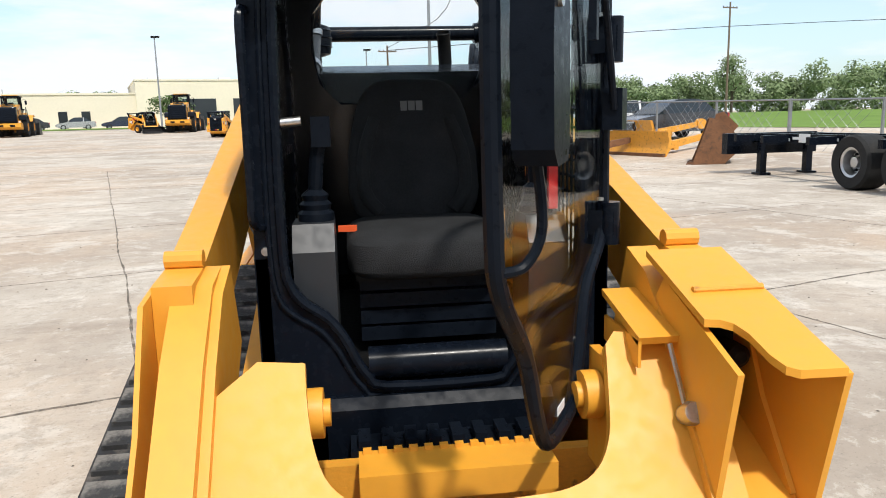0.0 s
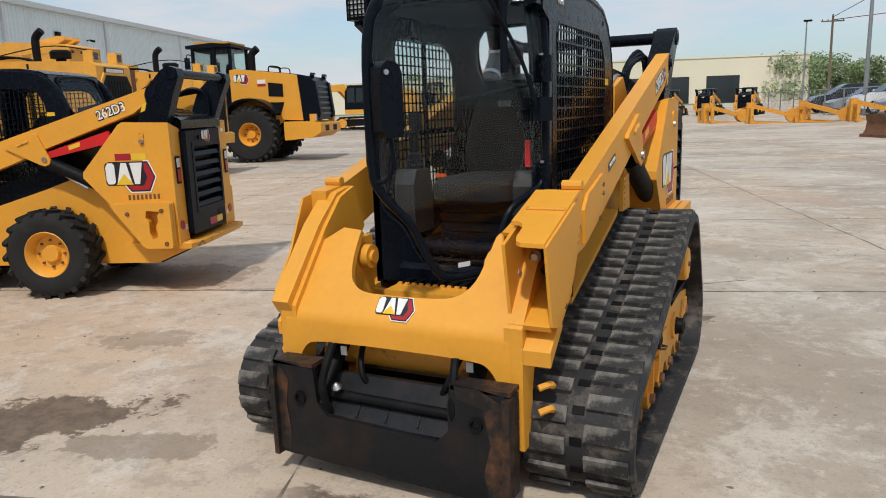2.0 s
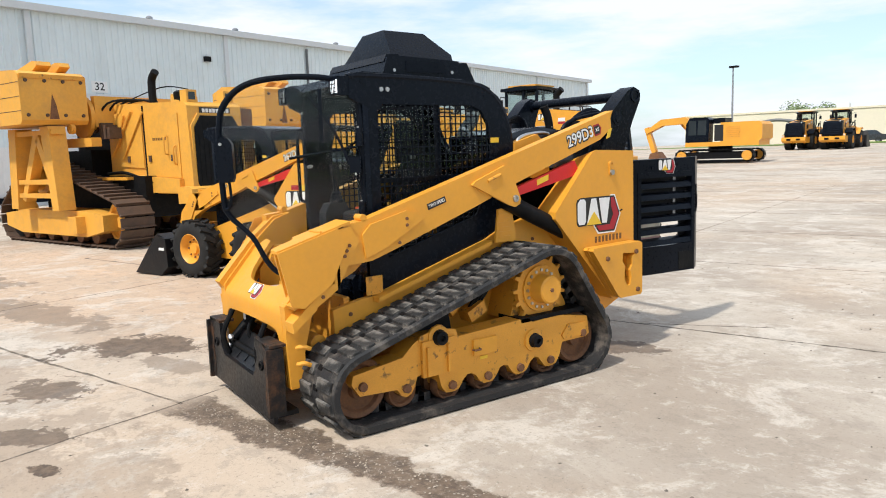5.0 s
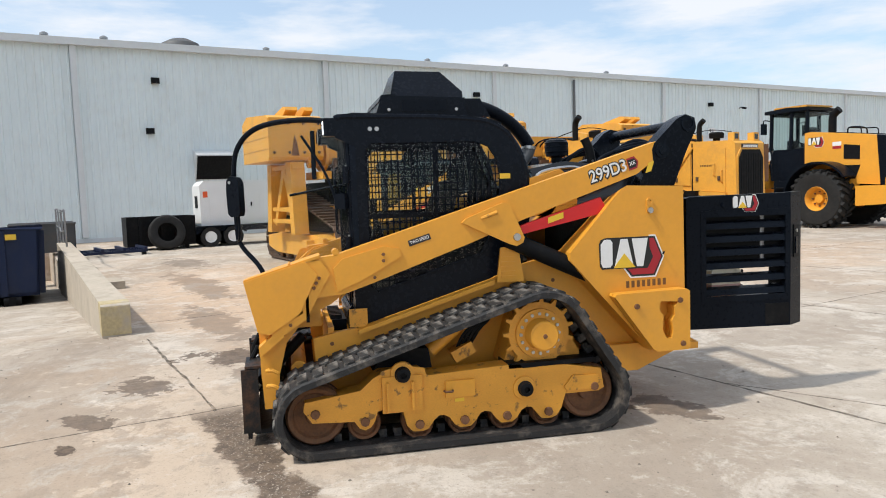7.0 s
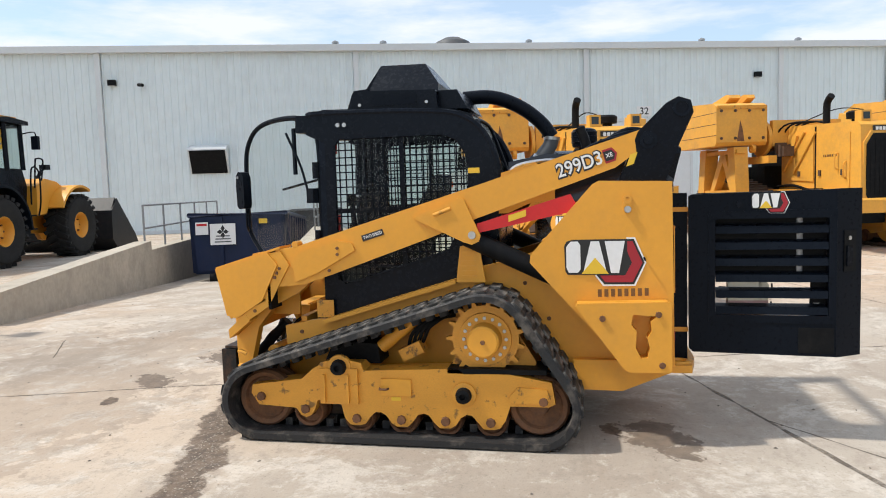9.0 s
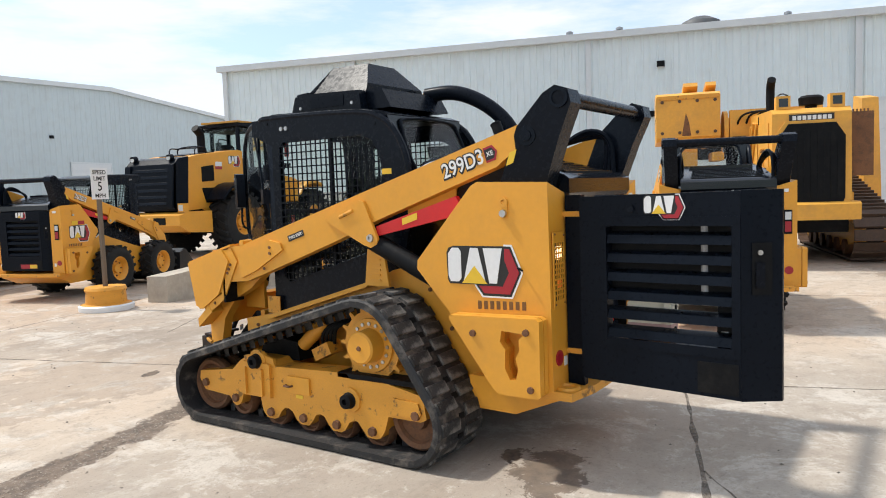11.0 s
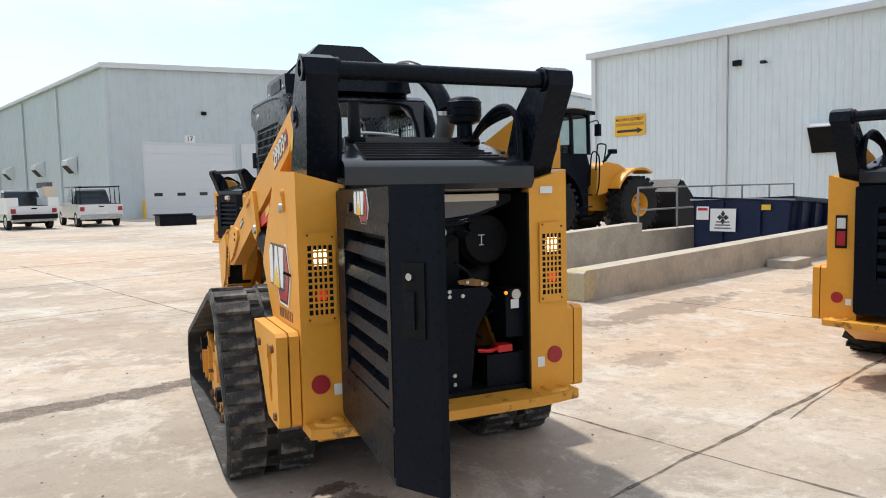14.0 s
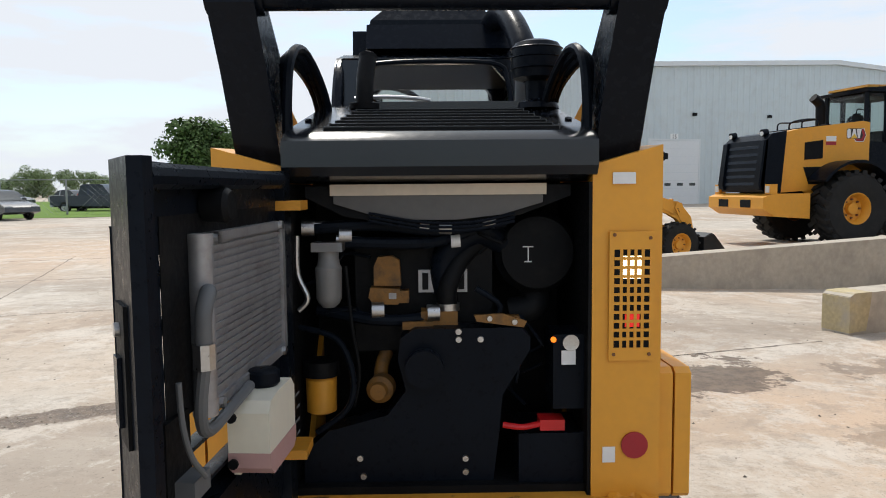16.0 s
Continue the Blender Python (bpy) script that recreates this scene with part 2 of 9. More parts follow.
# ---- mesh helpers ----
U = Vector((math.cos(radians(18)), math.sin(radians(18)), 0))
V = Vector((-math.sin(radians(18)), math.cos(radians(18)), 0))


def grid_pose(u, s, z=0.0, rz=0.0):
    """A pose in the yard's own grid, which is turned by 18 degrees."""
    p = U * u + V * s
    return pose(p.x, p.y, z, 0, 0, 18 + rz)


def B():
    return bmesh.new()


def _bevel(bm, verts, off, seg=2):
    es = {e for v in verts for e in v.link_edges}
    es = [e for e in es if len(e.link_faces) == 2 and e.calc_face_angle(0) > 0.35]
    if es and off > 0:
        bmesh.ops.bevel(bm, geom=es, offset=off, segments=seg, affect="EDGES", clamp_overlap=True)


def box(bm, x0, x1, y0, y1, z0, z1, bev=0.0, m=None):
    vs = [bm.verts.new((x, y, z)) for x in (x0, x1) for y in (y0, y1) for z in (z0, z1)]
    for f in ((0, 1, 3, 2), (4, 6, 7, 5), (0, 4, 5, 1), (2, 3, 7, 6), (0, 2, 6, 4), (1, 5, 7, 3)):
        bm.faces.new([vs[i] for i in f])
    if m is not None:
        for v in vs:
            v.co = m @ v.co
    _bevel(bm, vs, bev)
    return bm


def prism(bm, pts, a0, a1, axis="x", bev=0.0, m=None, hole=None, warp=None):
    """A polygon pushed along an axis; hole is an inner outline joined by a slit."""
    pts = list(pts)
    skip = ()
    if hole:
        ring = list(hole)
        area = lambda q: sum(q[i][0] * q[(i + 1) % len(q)][1] - q[(i + 1) % len(q)][0] * q[i][1] for i in range(len(q)))
        if area(ring) * area(pts) > 0:
            ring.reverse()
        best = min(((p[0] - q[0]) ** 2 + (p[1] - q[1]) ** 2, i, j) for i, p in enumerate(pts) for j, q in enumerate(ring))
        i, j = best[1], best[2]
        pts = pts[:i + 1] + ring[j:] + ring[:j + 1] + pts[i:]
        skip = (i, i + 1 + len(ring))
    place = {"x": lambda p, a: (a, p[0], p[1]), "y": lambda p, a: (p[0], a, p[1]), "z": lambda p, a: (p[0], p[1], a)}[axis]
    lo = [bm.verts.new(place(p, a0)) for p in pts]
    hi = [bm.verts.new(place(p, a1)) for p in pts]
    bm.faces.new(lo)
    bm.faces.new(hi[::-1])
    n = len(pts)
    for i in range(n):
        k = (i + 1) % n
        if i not in skip:
            bm.faces.new((lo[i], hi[i], hi[k], lo[k]))
    vs = lo + hi
    if warp:
        for v in vs:
            v.co = warp(v.co)
    if m is not None:
        for v in vs:
            v.co = m @ v.co
    if not hole:
        _bevel(bm, vs, bev)
    return bm


def basis(way):
    w = Vector(way).normalized()
    a = Vector((0, 0, 1)) if abs(w.z) < 0.9 else Vector((1, 0, 0))
    x = a.cross(w).normalized()
    return x, w.cross(x).normalized(), w


def cyl(bm, p0, p1, r0, r1=None, n=20, caps=True, bev=0.0):
    r1 = r0 if r1 is None else r1
    p0, p1 = Vector(p0), Vector(p1)
    x, y, w = basis(p1 - p0)
    rings = []
    for p, r in ((p0, r0), (p1, r1)):
        rings.append([bm.verts.new(p + x * (r * math.cos(2 * math.pi * i / n)) + y * (r * math.sin(2 * math.pi * i / n))) for i in range(n)])
    for i in range(n):
        k = (i + 1) % n
        bm.faces.new((rings[0][i], rings[0][k], rings[1][k], rings[1][i]))
    if caps:
        bm.faces.new(rings[0][::-1])
        bm.faces.new(rings[1])
        if bev:
            _bevel(bm, rings[0] + rings[1], bev)
    return bm


def lathe(bm, prof, centre, axis, n=32):
    """Profile rows of (along the axis, radius), turned round an axis through centre."""
    c = Vector(centre)
    x, y, w = basis(axis)
    rings = []
    for a, r in prof:
        if r <= 1e-6:
            rings.append([bm.verts.new(c + w * a)])
        else:
            rings.append([bm.verts.new(c + w * a + x * (r * math.cos(2 * math.pi * i / n)) + y * (r * math.sin(2 * math.pi * i / n))) for i in range(n)])
    for ra, rb in zip(rings, rings[1:]):
        for i in range(n):
            k = (i + 1) % n
            f = [ra[i % len(ra)], ra[k % len(ra)], rb[k % len(rb)], rb[i % len(rb)]]
            f = list(dict.fromkeys(f))
            if len(f) > 2:
                bm.faces.new(f)
    return bm


def smooth_path(pts, per=5, closed=False):
    P = [Vector(p) for p in pts]
    out, n = [], len(P)
    for i in range(n if closed else n - 1):
        a, b, c, d = (P[(i - 1) % n], P[i], P[(i + 1) % n], P[(i + 2) % n]) if closed else (P[max(i - 1, 0)], P[i], P[i + 1], P[min(i + 2, n - 1)])
        for k in range(per):
            t = k / per
            out.append(0.5 * ((2 * b) + (c - a) * t + (2 * a - 5 * b + 4 * c - d) * t * t + (3 * b - a - 3 * c + d) * t ** 3))
    if not closed:
        out.append(P[-1])
    return out


def tube(bm, pts, r, n=10, per=5, closed=False, smooth=True):
    path = smooth_path(pts, per, closed) if smooth else [Vector(p) for p in pts]
    rings, up, m = [], None, len(path)
    for i, p in enumerate(path):
        w = (path[(i + 1) % m] - path[i - 1]) if closed else (path[min(i + 1, m - 1)] - path[max(i - 1, 0)])
        w = w.normalized() if w.length > 1e-9 else Vector((0, 0, 1))
        if up is None:
            up = basis(w)[0]
        x = (up - w * up.dot(w))
        x = x.normalized() if x.length > 1e-6 else basis(w)[0]
        up, y = x, w.cross(x)
        rings.append([bm.verts.new(p + x * (r * math.cos(2 * math.pi * k / n)) + y * (r * math.sin(2 * math.pi * k / n))) for k in range(n)])
    pairs = list(zip(rings, rings[1:])) + ([(rings[-1], rings[0])] if closed else [])
    for a, b in pairs:
        for k in range(n):
            q = (k + 1) % n
            bm.faces.new((a[k], a[q], b[q], b[k]))
    if not closed:
        bm.faces.new(rings[0][::-1])
        bm.faces.new(rings[-1])
    return bm


def pillow(bm, c, h, e=0.35, nu=28, nv=14, m=None):
    """A soft rounded block: superellipsoid of half sizes h round c."""
    c = Vector(c)
    pw = lambda q: math.copysign(abs(q) ** e, q)
    rings = []
    for j in range(nv + 1):
        b = -math.pi / 2 + math.pi * j / nv
        row = []
        for i in range(nu if 0 < j < nv else 1):
            a = 2 * math.pi * i / nu
            p = c + Vector((h[0] * pw(math.cos(b)) * pw(math.cos(a)), h[1] * pw(math.cos(b)) * pw(math.sin(a)), h[2] * pw(math.sin(b))))
            row.append(bm.verts.new(m @ p if m is not None else p))
        rings.append(row)
    for ra, rb in zip(rings, rings[1:]):
        for i in range(nu):
            k = (i + 1) % nu
            f = list(dict.fromkeys([ra[i % len(ra)], ra[k % len(ra)], rb[k % len(rb)], rb[i % len(rb)]]))
            if len(f) > 2:
                bm.faces.new(f)
    return bm


def to_mesh(name, bm, material):
    bmesh.ops.recalc_face_normals(bm, faces=bm.faces[:])
    for f in bm.faces:
        f.smooth = True
    for e in bm.edges:
        if len(e.link_faces) == 2 and e.calc_face_angle(0) > 0.55:
            e.smooth = False
    me = bpy.data.meshes.new(name)
    bm.to_mesh(me)
    bm.free()
    me.materials.append(material)
    return me


def part(name, bm, material, parent, label=""):
    ob = new(name, to_mesh(name, bm, material))
    ob.parent = parent
    return tagged(ob, label) if label else ob


def thing(name, label, category, m=None, group="", kind=""):
    ob = new(name)
    ob.empty_display_size = 0.2
    if m is not None:
        ob.matrix_basis = m
    return tagged(ob, label, category, group, kind)


def solid(name, bm, material, label, category, m=None, group="", kind=""):
    ob = new(name, to_mesh(name, bm, material))
    if m is not None:
        ob.matrix_basis = m
    return tagged(ob, label, category, group, kind)


def lettering(name, text, m, size, material, parent, width=None, fat=0.012):
    """Raised lettering as a mesh; m maps its own x, y plane to the place."""
    cu = bpy.data.curves.new(name, "FONT")
    cu.body, cu.size, cu.extrude, cu.align_x, cu.align_y = text, size, 0.001, "CENTER", "CENTER"
    cu.offset = size * fat
    tmp = bpy.data.objects.new(name, cu)
    me = bpy.data.meshes.new_from_object(tmp)
    bpy.data.objects.remove(tmp)
    me.materials.clear()
    me.materials.append(material)
    if width:
        xs = [v.co.x for v in me.vertices]
        k = width / (max(xs) - min(xs))
        for v in me.vertices:
            v.co.x *= k
    me.transform(m)
    ob = new(name, me)
    ob.parent = parent
    return ob


def on_plane(origin, xaxis, yaxis):
    x, y = Vector(xaxis).normalized(), Vector(yaxis).normalized()
    z = x.cross(y)
    return Matrix(((x.x, y.x, z.x, origin[0]), (x.y, y.y, z.y, origin[1]), (x.z, y.z, z.z, origin[2]), (0, 0, 0, 1)))


def emblem(parent, m, w):
    """Maker's badge as plain shapes: white-edged black ground, three pale blocks, a yellow triangle and a red angle."""
    h = w * 0.58
    sc = lambda q: [(a * w, b * h) for a, b in q]
    ground = [(-.49, -.20), (-.46, -.28), (-.10, -.28), (.0, -.5), (.37, -.5), (.5, -.02), (.37, .5), (-.40, .5), (-.47, .46), (-.5, .36)]
    base = part("emblem", prism(B(), sc(ground), 0, .003, "z", m=m), M_DECALK, parent, "badge with white blocks, yellow triangle and red angle")
    rim = [(.28, .535), (.385, .535), (.522, -.02), (.385, -.535), (-.015, -.535), (-.12, -.29), (-.10, -.28), (.0, -.5), (.37, -.5), (.5, -.02), (.37, .5), (.28, .5)]
    part("white_edge", prism(B(), sc(rim), 0, .0035, "z", m=m), M_WHITE, base)
    blocks = ([(-.475, -.12), (-.445, -.235), (-.33, -.235), (-.295, -.16), (-.295, .38), (-.33, .46), (-.42, .46), (-.475, .34)],
              [(-.265, -.245), (-.165, .46), (-.06, .46), (.035, -.245)],
              [(.085, -.245), (.185, -.245), (.26, .46), (.01, .46)])
    for q in blocks:
        part("white_block", prism(B(), sc(q), .003, .006, "z", m=m), M_WHITE, base)
    part("triangle", prism(B(), sc([(-.285, -.26), (.06, -.26), (-.112, .10)]), .006, .008, "z", m=m), M_DECALY, base)
    red = [(.29, .45), (.355, .45), (.475, -.02), (.352, -.45), (.015, -.45), (-.055, -.30), (.26, -.30), (.345, -.02), (.29, .22)]
    part("red_angle", prism(B(), sc(red), .003, .005, "z", m=m), M_DECALR, base)
    return base


def bolts(parent, places, way, r=0.012, h=0.01, material=None, n=6):
    """One small bolt head per place."""
    for p in places:
        part("bolt", cyl(B(), p, Vector(p) + Vector(way) * h, r, r * 0.9, n), material or M_STEEL, parent)

# ---- ground ----
DOCK = (-26.0, -4.45, -5.05, -1.70)      # u0, u1, s0, s1 of the sloping dock


def ground_z(x, y):
    r = math.hypot(x, y)
    k = max(0.0, min(1.0, (y - 5) / 25))
    bank = 0.45 * max(0.0, min(1.0, (x * U.x + y * U.y - 15.2) / 3.2))
    return k * max(bank, min(1.1, max(0.0, (r - 34) * 0.017)))


def ground_material():
    m = bpy.data.materials.new("yard_concrete")
    m.use_nodes = True
    n, l = m.node_tree.nodes, m.node_tree.links
    bs = n["Principled BSDF"]
    tc = n.new("ShaderNodeTexCoord")

    def noise_tex(scale, detail=6, rough=0.6, vec=None, dist=0.0):
        k = n.new("ShaderNodeTexNoise")
        k.inputs["Scale"].default_value, k.inputs["Detail"].default_value = scale, detail
        k.inputs["Roughness"].default_value, k.inputs["Distortion"].default_value = rough, dist
        l.new(vec or tc.outputs["Object"], k.inputs["Vector"])
        return k.outputs["Fac"]

    def ramp(v, a, b, lo=0.0, hi=1.0):
        k = n.new("ShaderNodeMapRange")
        k.interpolation_type = "SMOOTHSTEP"
        for key, val in (("From Min", a), ("From Max", b), ("To Min", lo), ("To Max", hi)):
            k.inputs[key].default_value = val
        l.new(v, k.inputs["Value"])
        return k.outputs["Result"]

    def mix(f, a, b):
        k = n.new("ShaderNodeMix")
        k.data_type = "RGBA"
        for sock, val in (("Factor", f), ("A", a), ("B", b)):
            if isinstance(val, tuple):
                k.inputs[sock].default_value = (*val, 1)
            elif isinstance(val, float):
                k.inputs[sock].default_value = val
            else:
                l.new(val, k.inputs[sock])
        return k.outputs["Result"]

    def math_node(op, a, b):
        k = n.new("ShaderNodeMath")
        k.operation = op
        for i, val in enumerate((a, b)):
            if isinstance(val, (int, float)):
                k.inputs[i].default_value = val
            else:
                l.new(val, k.inputs[i])
        return k.outputs[0]

    turn = n.new("ShaderNodeMapping")
    turn.inputs["Rotation"].default_value = (0, 0, radians(-18))
    turn.inputs["Scale"].default_value = (0.35, 1.6, 1)
    l.new(tc.outputs["Object"], turn.inputs["Vector"])
    col = mix(ramp(noise_tex(0.22, 5), 0.38, 0.62), (0.345, 0.29, 0.235), (0.50, 0.445, 0.375))
    col = mix(ramp(noise_tex(0.15, 4), 0.44, 0.64, 0, 0.6), col, (0.50, 0.37, 0.26))
    col = mix(ramp(noise_tex(0.5, 8, 0.75, turn.outputs["Vector"], 0.5), 0.51, 0.60, 0, 0.36), col, (0.27, 0.215, 0.165))
    for x, y, a, b, rot, amt in DUST:
        mp = n.new("ShaderNodeMapping")
        mp.vector_type = "TEXTURE"
        mp.inputs["Location"].default_value = (x, y, 0)
        mp.inputs["Rotation"].default_value = (0, 0, radians(rot))
        mp.inputs["Scale"].default_value = (a, b, 50)
        l.new(tc.outputs["Object"], mp.inputs["Vector"])
        ln = n.new("ShaderNodeVectorMath")
        ln.operation = "LENGTH"
        l.new(mp.outputs["Vector"], ln.inputs[0])
        col = mix(ramp(math_node("ADD", ln.outputs["Value"], math_node("MULTIPLY", math_node("SUBTRACT", noise_tex(0.6, 6, 0.65), 0.5), 1.6)), 0.45, 1.1, amt, 0.0), col, (0.56, 0.40, 0.275))
    col = mix(ramp(noise_tex(1.1, 10, 0.78, None, 0.4), 0.50, 0.60, 0, 0.55), col, (0.62, 0.57, 0.50))
    col = mix(ramp(noise_tex(4.5, 10, 0.82), 0.49, 0.60, 0, 0.42), col, (0.26, 0.22, 0.18))
    col = mix(ramp(noise_tex(7.0, 9, 0.80, None, 0.3), 0.55, 0.65, 0, 0.38), col, (0.66, 0.61, 0.54))
    col = mix(ramp(noise_tex(45, 5, 0.75), 0.55, 0.68, 0, 0.55), col, (0.16, 0.135, 0.11))
    crumb = n.new("ShaderNodeTexVoronoi")
    crumb.inputs["Scale"].default_value = 3.4
    l.new(tc.outputs["Object"], crumb.inputs["Vector"])
    crumb_d = math_node("ADD", crumb.outputs["Distance"], math_node("MULTIPLY", noise_tex(16, 4), 0.22))
    col = mix(math_node("MULTIPLY", ramp(crumb_d, 0.135, 0.165, 0.8, 0.0), ramp(noise_tex(0.8, 3), 0.48, 0.56)), col, (0.075, 0.06, 0.05))
    wet = None
    warp = math_node("ADD", noise_tex(1.5, 8, 0.68, None, 0.3), math_node("MULTIPLY", math_node("SUBTRACT", noise_tex(7.0, 6, 0.7), 0.5), 0.45))
    warp_fine = math_node("ADD", noise_tex(4.5, 8, 0.72, None, 0.5), math_node("MULTIPLY", math_node("SUBTRACT", noise_tex(14.0, 6, 0.7), 0.5), 0.4))
    for x, y, a, b, rot, amt in STAINS:
        mp = n.new("ShaderNodeMapping")
        mp.vector_type = "TEXTURE"
        mp.inputs["Location"].default_value = (x, y, 0)
        mp.inputs["Rotation"].default_value = (0, 0, radians(rot))
        mp.inputs["Scale"].default_value = (a, b, 50)
        l.new(tc.outputs["Object"], mp.inputs["Vector"])
        ln = n.new("ShaderNodeVectorMath")
        ln.operation = "LENGTH"
        l.new(mp.outputs["Vector"], ln.inputs[0])
        d = math_node("ADD", ln.outputs["Value"], math_node("MULTIPLY", math_node("SUBTRACT", warp if a > .4 else warp_fine, 0.5), 3.4))
        f = ramp(d, 0.92, 1.06, amt, 0.0)
        wet = f if wet is None else math_node("MAXIMUM", wet, f)
    # gritty dirt band along the worn joint
    grid = n.new("ShaderNodeMapping")
    grid.vector_type = "TEXTURE"
    grid.inputs["Rotation"].default_value = (0, 0, radians(18))
    l.new(tc.outputs["Object"], grid.inputs["Vector"])
    sep = n.new("ShaderNodeSeparateXYZ")
    l.new(grid.outputs["Vector"], sep.inputs[0])
    off = math_node("ABSOLUTE", math_node("ADD", math_node("ADD", sep.outputs["Y"], 1.33), math_node("MULTIPLY", math_node("SUBTRACT", noise_tex(0.7, 3), 0.5), 0.20)), 0)
    band = ramp(math_node("ADD", math_node("MULTIPLY", off, 6.0), math_node("MULTIPLY", math_node("SUBTRACT", warp, 0.5), 3.2)), 0.70, 1.0, 0.9, 0.0)
    band = math_node("MULTIPLY", band, math_node("MULTIPLY", ramp(sep.outputs["X"], -1.0, -0.6), ramp(sep.outputs["X"], 7.0, 13.0, 1.0, 0.0)))
    band = math_node("MULTIPLY", band, ramp(noise_tex(30, 5, 0.7), 0.30, 0.50, 0.45, 1.0))
    wet = math_node("MAXIMUM", wet, band)
    col = mix(wet, col, mix(ramp(noise_tex(9, 8, 0.75), 0.40, 0.60), (0.070, 0.047, 0.033), (0.150, 0.105, 0.072)))
    l.new(col, bs.inputs["Base Color"])
    l.new(ramp(wet, 0, 1, 0.85, 0.70), bs.inputs["Roughness"])
    bs.inputs["Specular IOR Level"].default_value = 0.35
    bn = n.new("ShaderNodeBump")
    bn.inputs["Strength"].default_value, bn.inputs["Distance"].default_value = 0.35, 0.012
    l.new(math_node("ADD", noise_tex(26, 8, 0.7), math_node("MULTIPLY", noise_tex(3, 6), 2.0)), bn.inputs["Height"])
    l.new(bn.outputs["Normal"], bs.inputs["Normal"])
    return m


# x, y, half length, half width, turn, depth of the tan dust drifts
DUST = [(-7.0, -1.2, 7.0, 2.6, 18, .7), (-3.0, -9.0, 6.0, 4.0, 18, .55), (5.0, -14.0, 8.0, 6.0, 18, .6), (-9.5, 8.0, 5.0, 6.0, 18, .55), (-3.6, 1.3, .5, .2, 20, .9), (-7.3, -.8, .9, .3, 18, .95), (9.0, -3.0, 4.0, 3.0, 18, .3)]
# x, y, half length, half width, turn, depth of the damp and oily patches
STAINS = [(-.6, -3.2, 2.6, 1.1, 18, .26), (1.8, -4.2, 2.2, .8, 10, .20), (.3, -2.9, 1.3, .5, 18, .26), (-2.6, -2.9, 1.7, .55, 18, .24), (2.2, -3.3, .9, .4, 10, .22), (-2.22, -1.42, .62, .42, 44, .88), (-1.32, -2.14, .32, .23, 30, .8), (-.35, -2.36, .26, .14, 40, .82), (.23, -2.38, .10, .07, 40, .95),
          (.49, 1.43, .10, .06, 10, .95), (.62, 1.72, .30, .20, 20, .75), (-1.45, -1.3, .5, .14, 20, .45),
          (-4.6, -1.9, 1.3, .30, 18, .5), (-9.0, -2.6, 2.4, .35, 18, .5), (-14.0, -3.4, 1.6, .5, 18, .55), (-2.7, .0, .35, .2, 20, .35), (-4.3, 1.6, .9, .5, 18, .45), (-11, 3.0, 3.0, .9, 18, .45)]
M_GROUND = ground_material()


def ground():
    us = sorted(set([-900, -500, -300, -200, -150, -110, -80, -60, -45, -34] + [float(k) for k in range(-30, 31, 2)] + [DOCK[0] - .02, DOCK[0], DOCK[1], DOCK[1] + .02] + [36, 45, 60, 80, 110, 150, 200, 300, 500, 900]))
    ss = sorted(set([-900, -500, -300, -200, -150, -110, -80, -60, -45, -34] + [float(k) for k in range(-30, 31, 2)] + [DOCK[2] - .02, DOCK[2], DOCK[3], DOCK[3] + .02] + [34, 38, 42, 46, 50, 60, 70, 80, 95, 110, 130, 150, 200, 300, 500, 900]))
    bm = B()
    rows = []
    for u in us:
        row = []
        for s in ss:
            p = U * u + V * s
            z = ground_z(p.x, p.y)
            if DOCK[0] <= u <= DOCK[1] and DOCK[2] <= s <= DOCK[3]:
                z = -0.058 * (DOCK[1] - u)
            row.append(bm.verts.new((p.x, p.y, z)))
        rows.append(row)
    for a, b in zip(rows, rows[1:]):
        for k in range(len(ss) - 1):
            bm.faces.new((a[k], b[k], b[k + 1], a[k + 1]))
    return solid("ground", bm, M_GROUND, "pale worn stained concrete yard", "ground", kind="structure")


GROUND = ground()
M_JOINT = mat("joint_dirt", (0.13, 0.105, 0.082), 0.95, vary=0.4, scale=20, bump=0.4)
# the dirt in the joints is broken and patchy
jn, jl = M_JOINT.node_tree.nodes, M_JOINT.node_tree.links
j_noise, j_range, j_tc = jn.new("ShaderNodeTexNoise"), jn.new("ShaderNodeMapRange"), jn.new("ShaderNodeTexCoord")
j_noise.inputs["Scale"].default_value, j_noise.inputs["Detail"].default_value, j_noise.inputs["Roughness"].default_value = 5.5, 10, 0.8
j_range.inputs["From Min"].default_value, j_range.inputs["From Max"].default_value, j_range.inputs["To Max"].default_value = 0.38, 0.62, 0.9
j_range.inputs["To Min"].default_value = 0.2
jl.new(j_tc.outputs["Object"], j_noise.inputs["Vector"])
jl.new(j_noise.outputs["Fac"], j_range.inputs["Value"])
jl.new(j_range.outputs["Result"], jn["Principled BSDF"].inputs["Alpha"])
M_PALE = mat("pale_gravel", (0.34, 0.29, 0.23), 0.9, vary=0.5, scale=60)
M_PEB = mat("loose_grit", (0.13, 0.11, 0.09), 0.9, vary=0.4, scale=30, island=0.4)


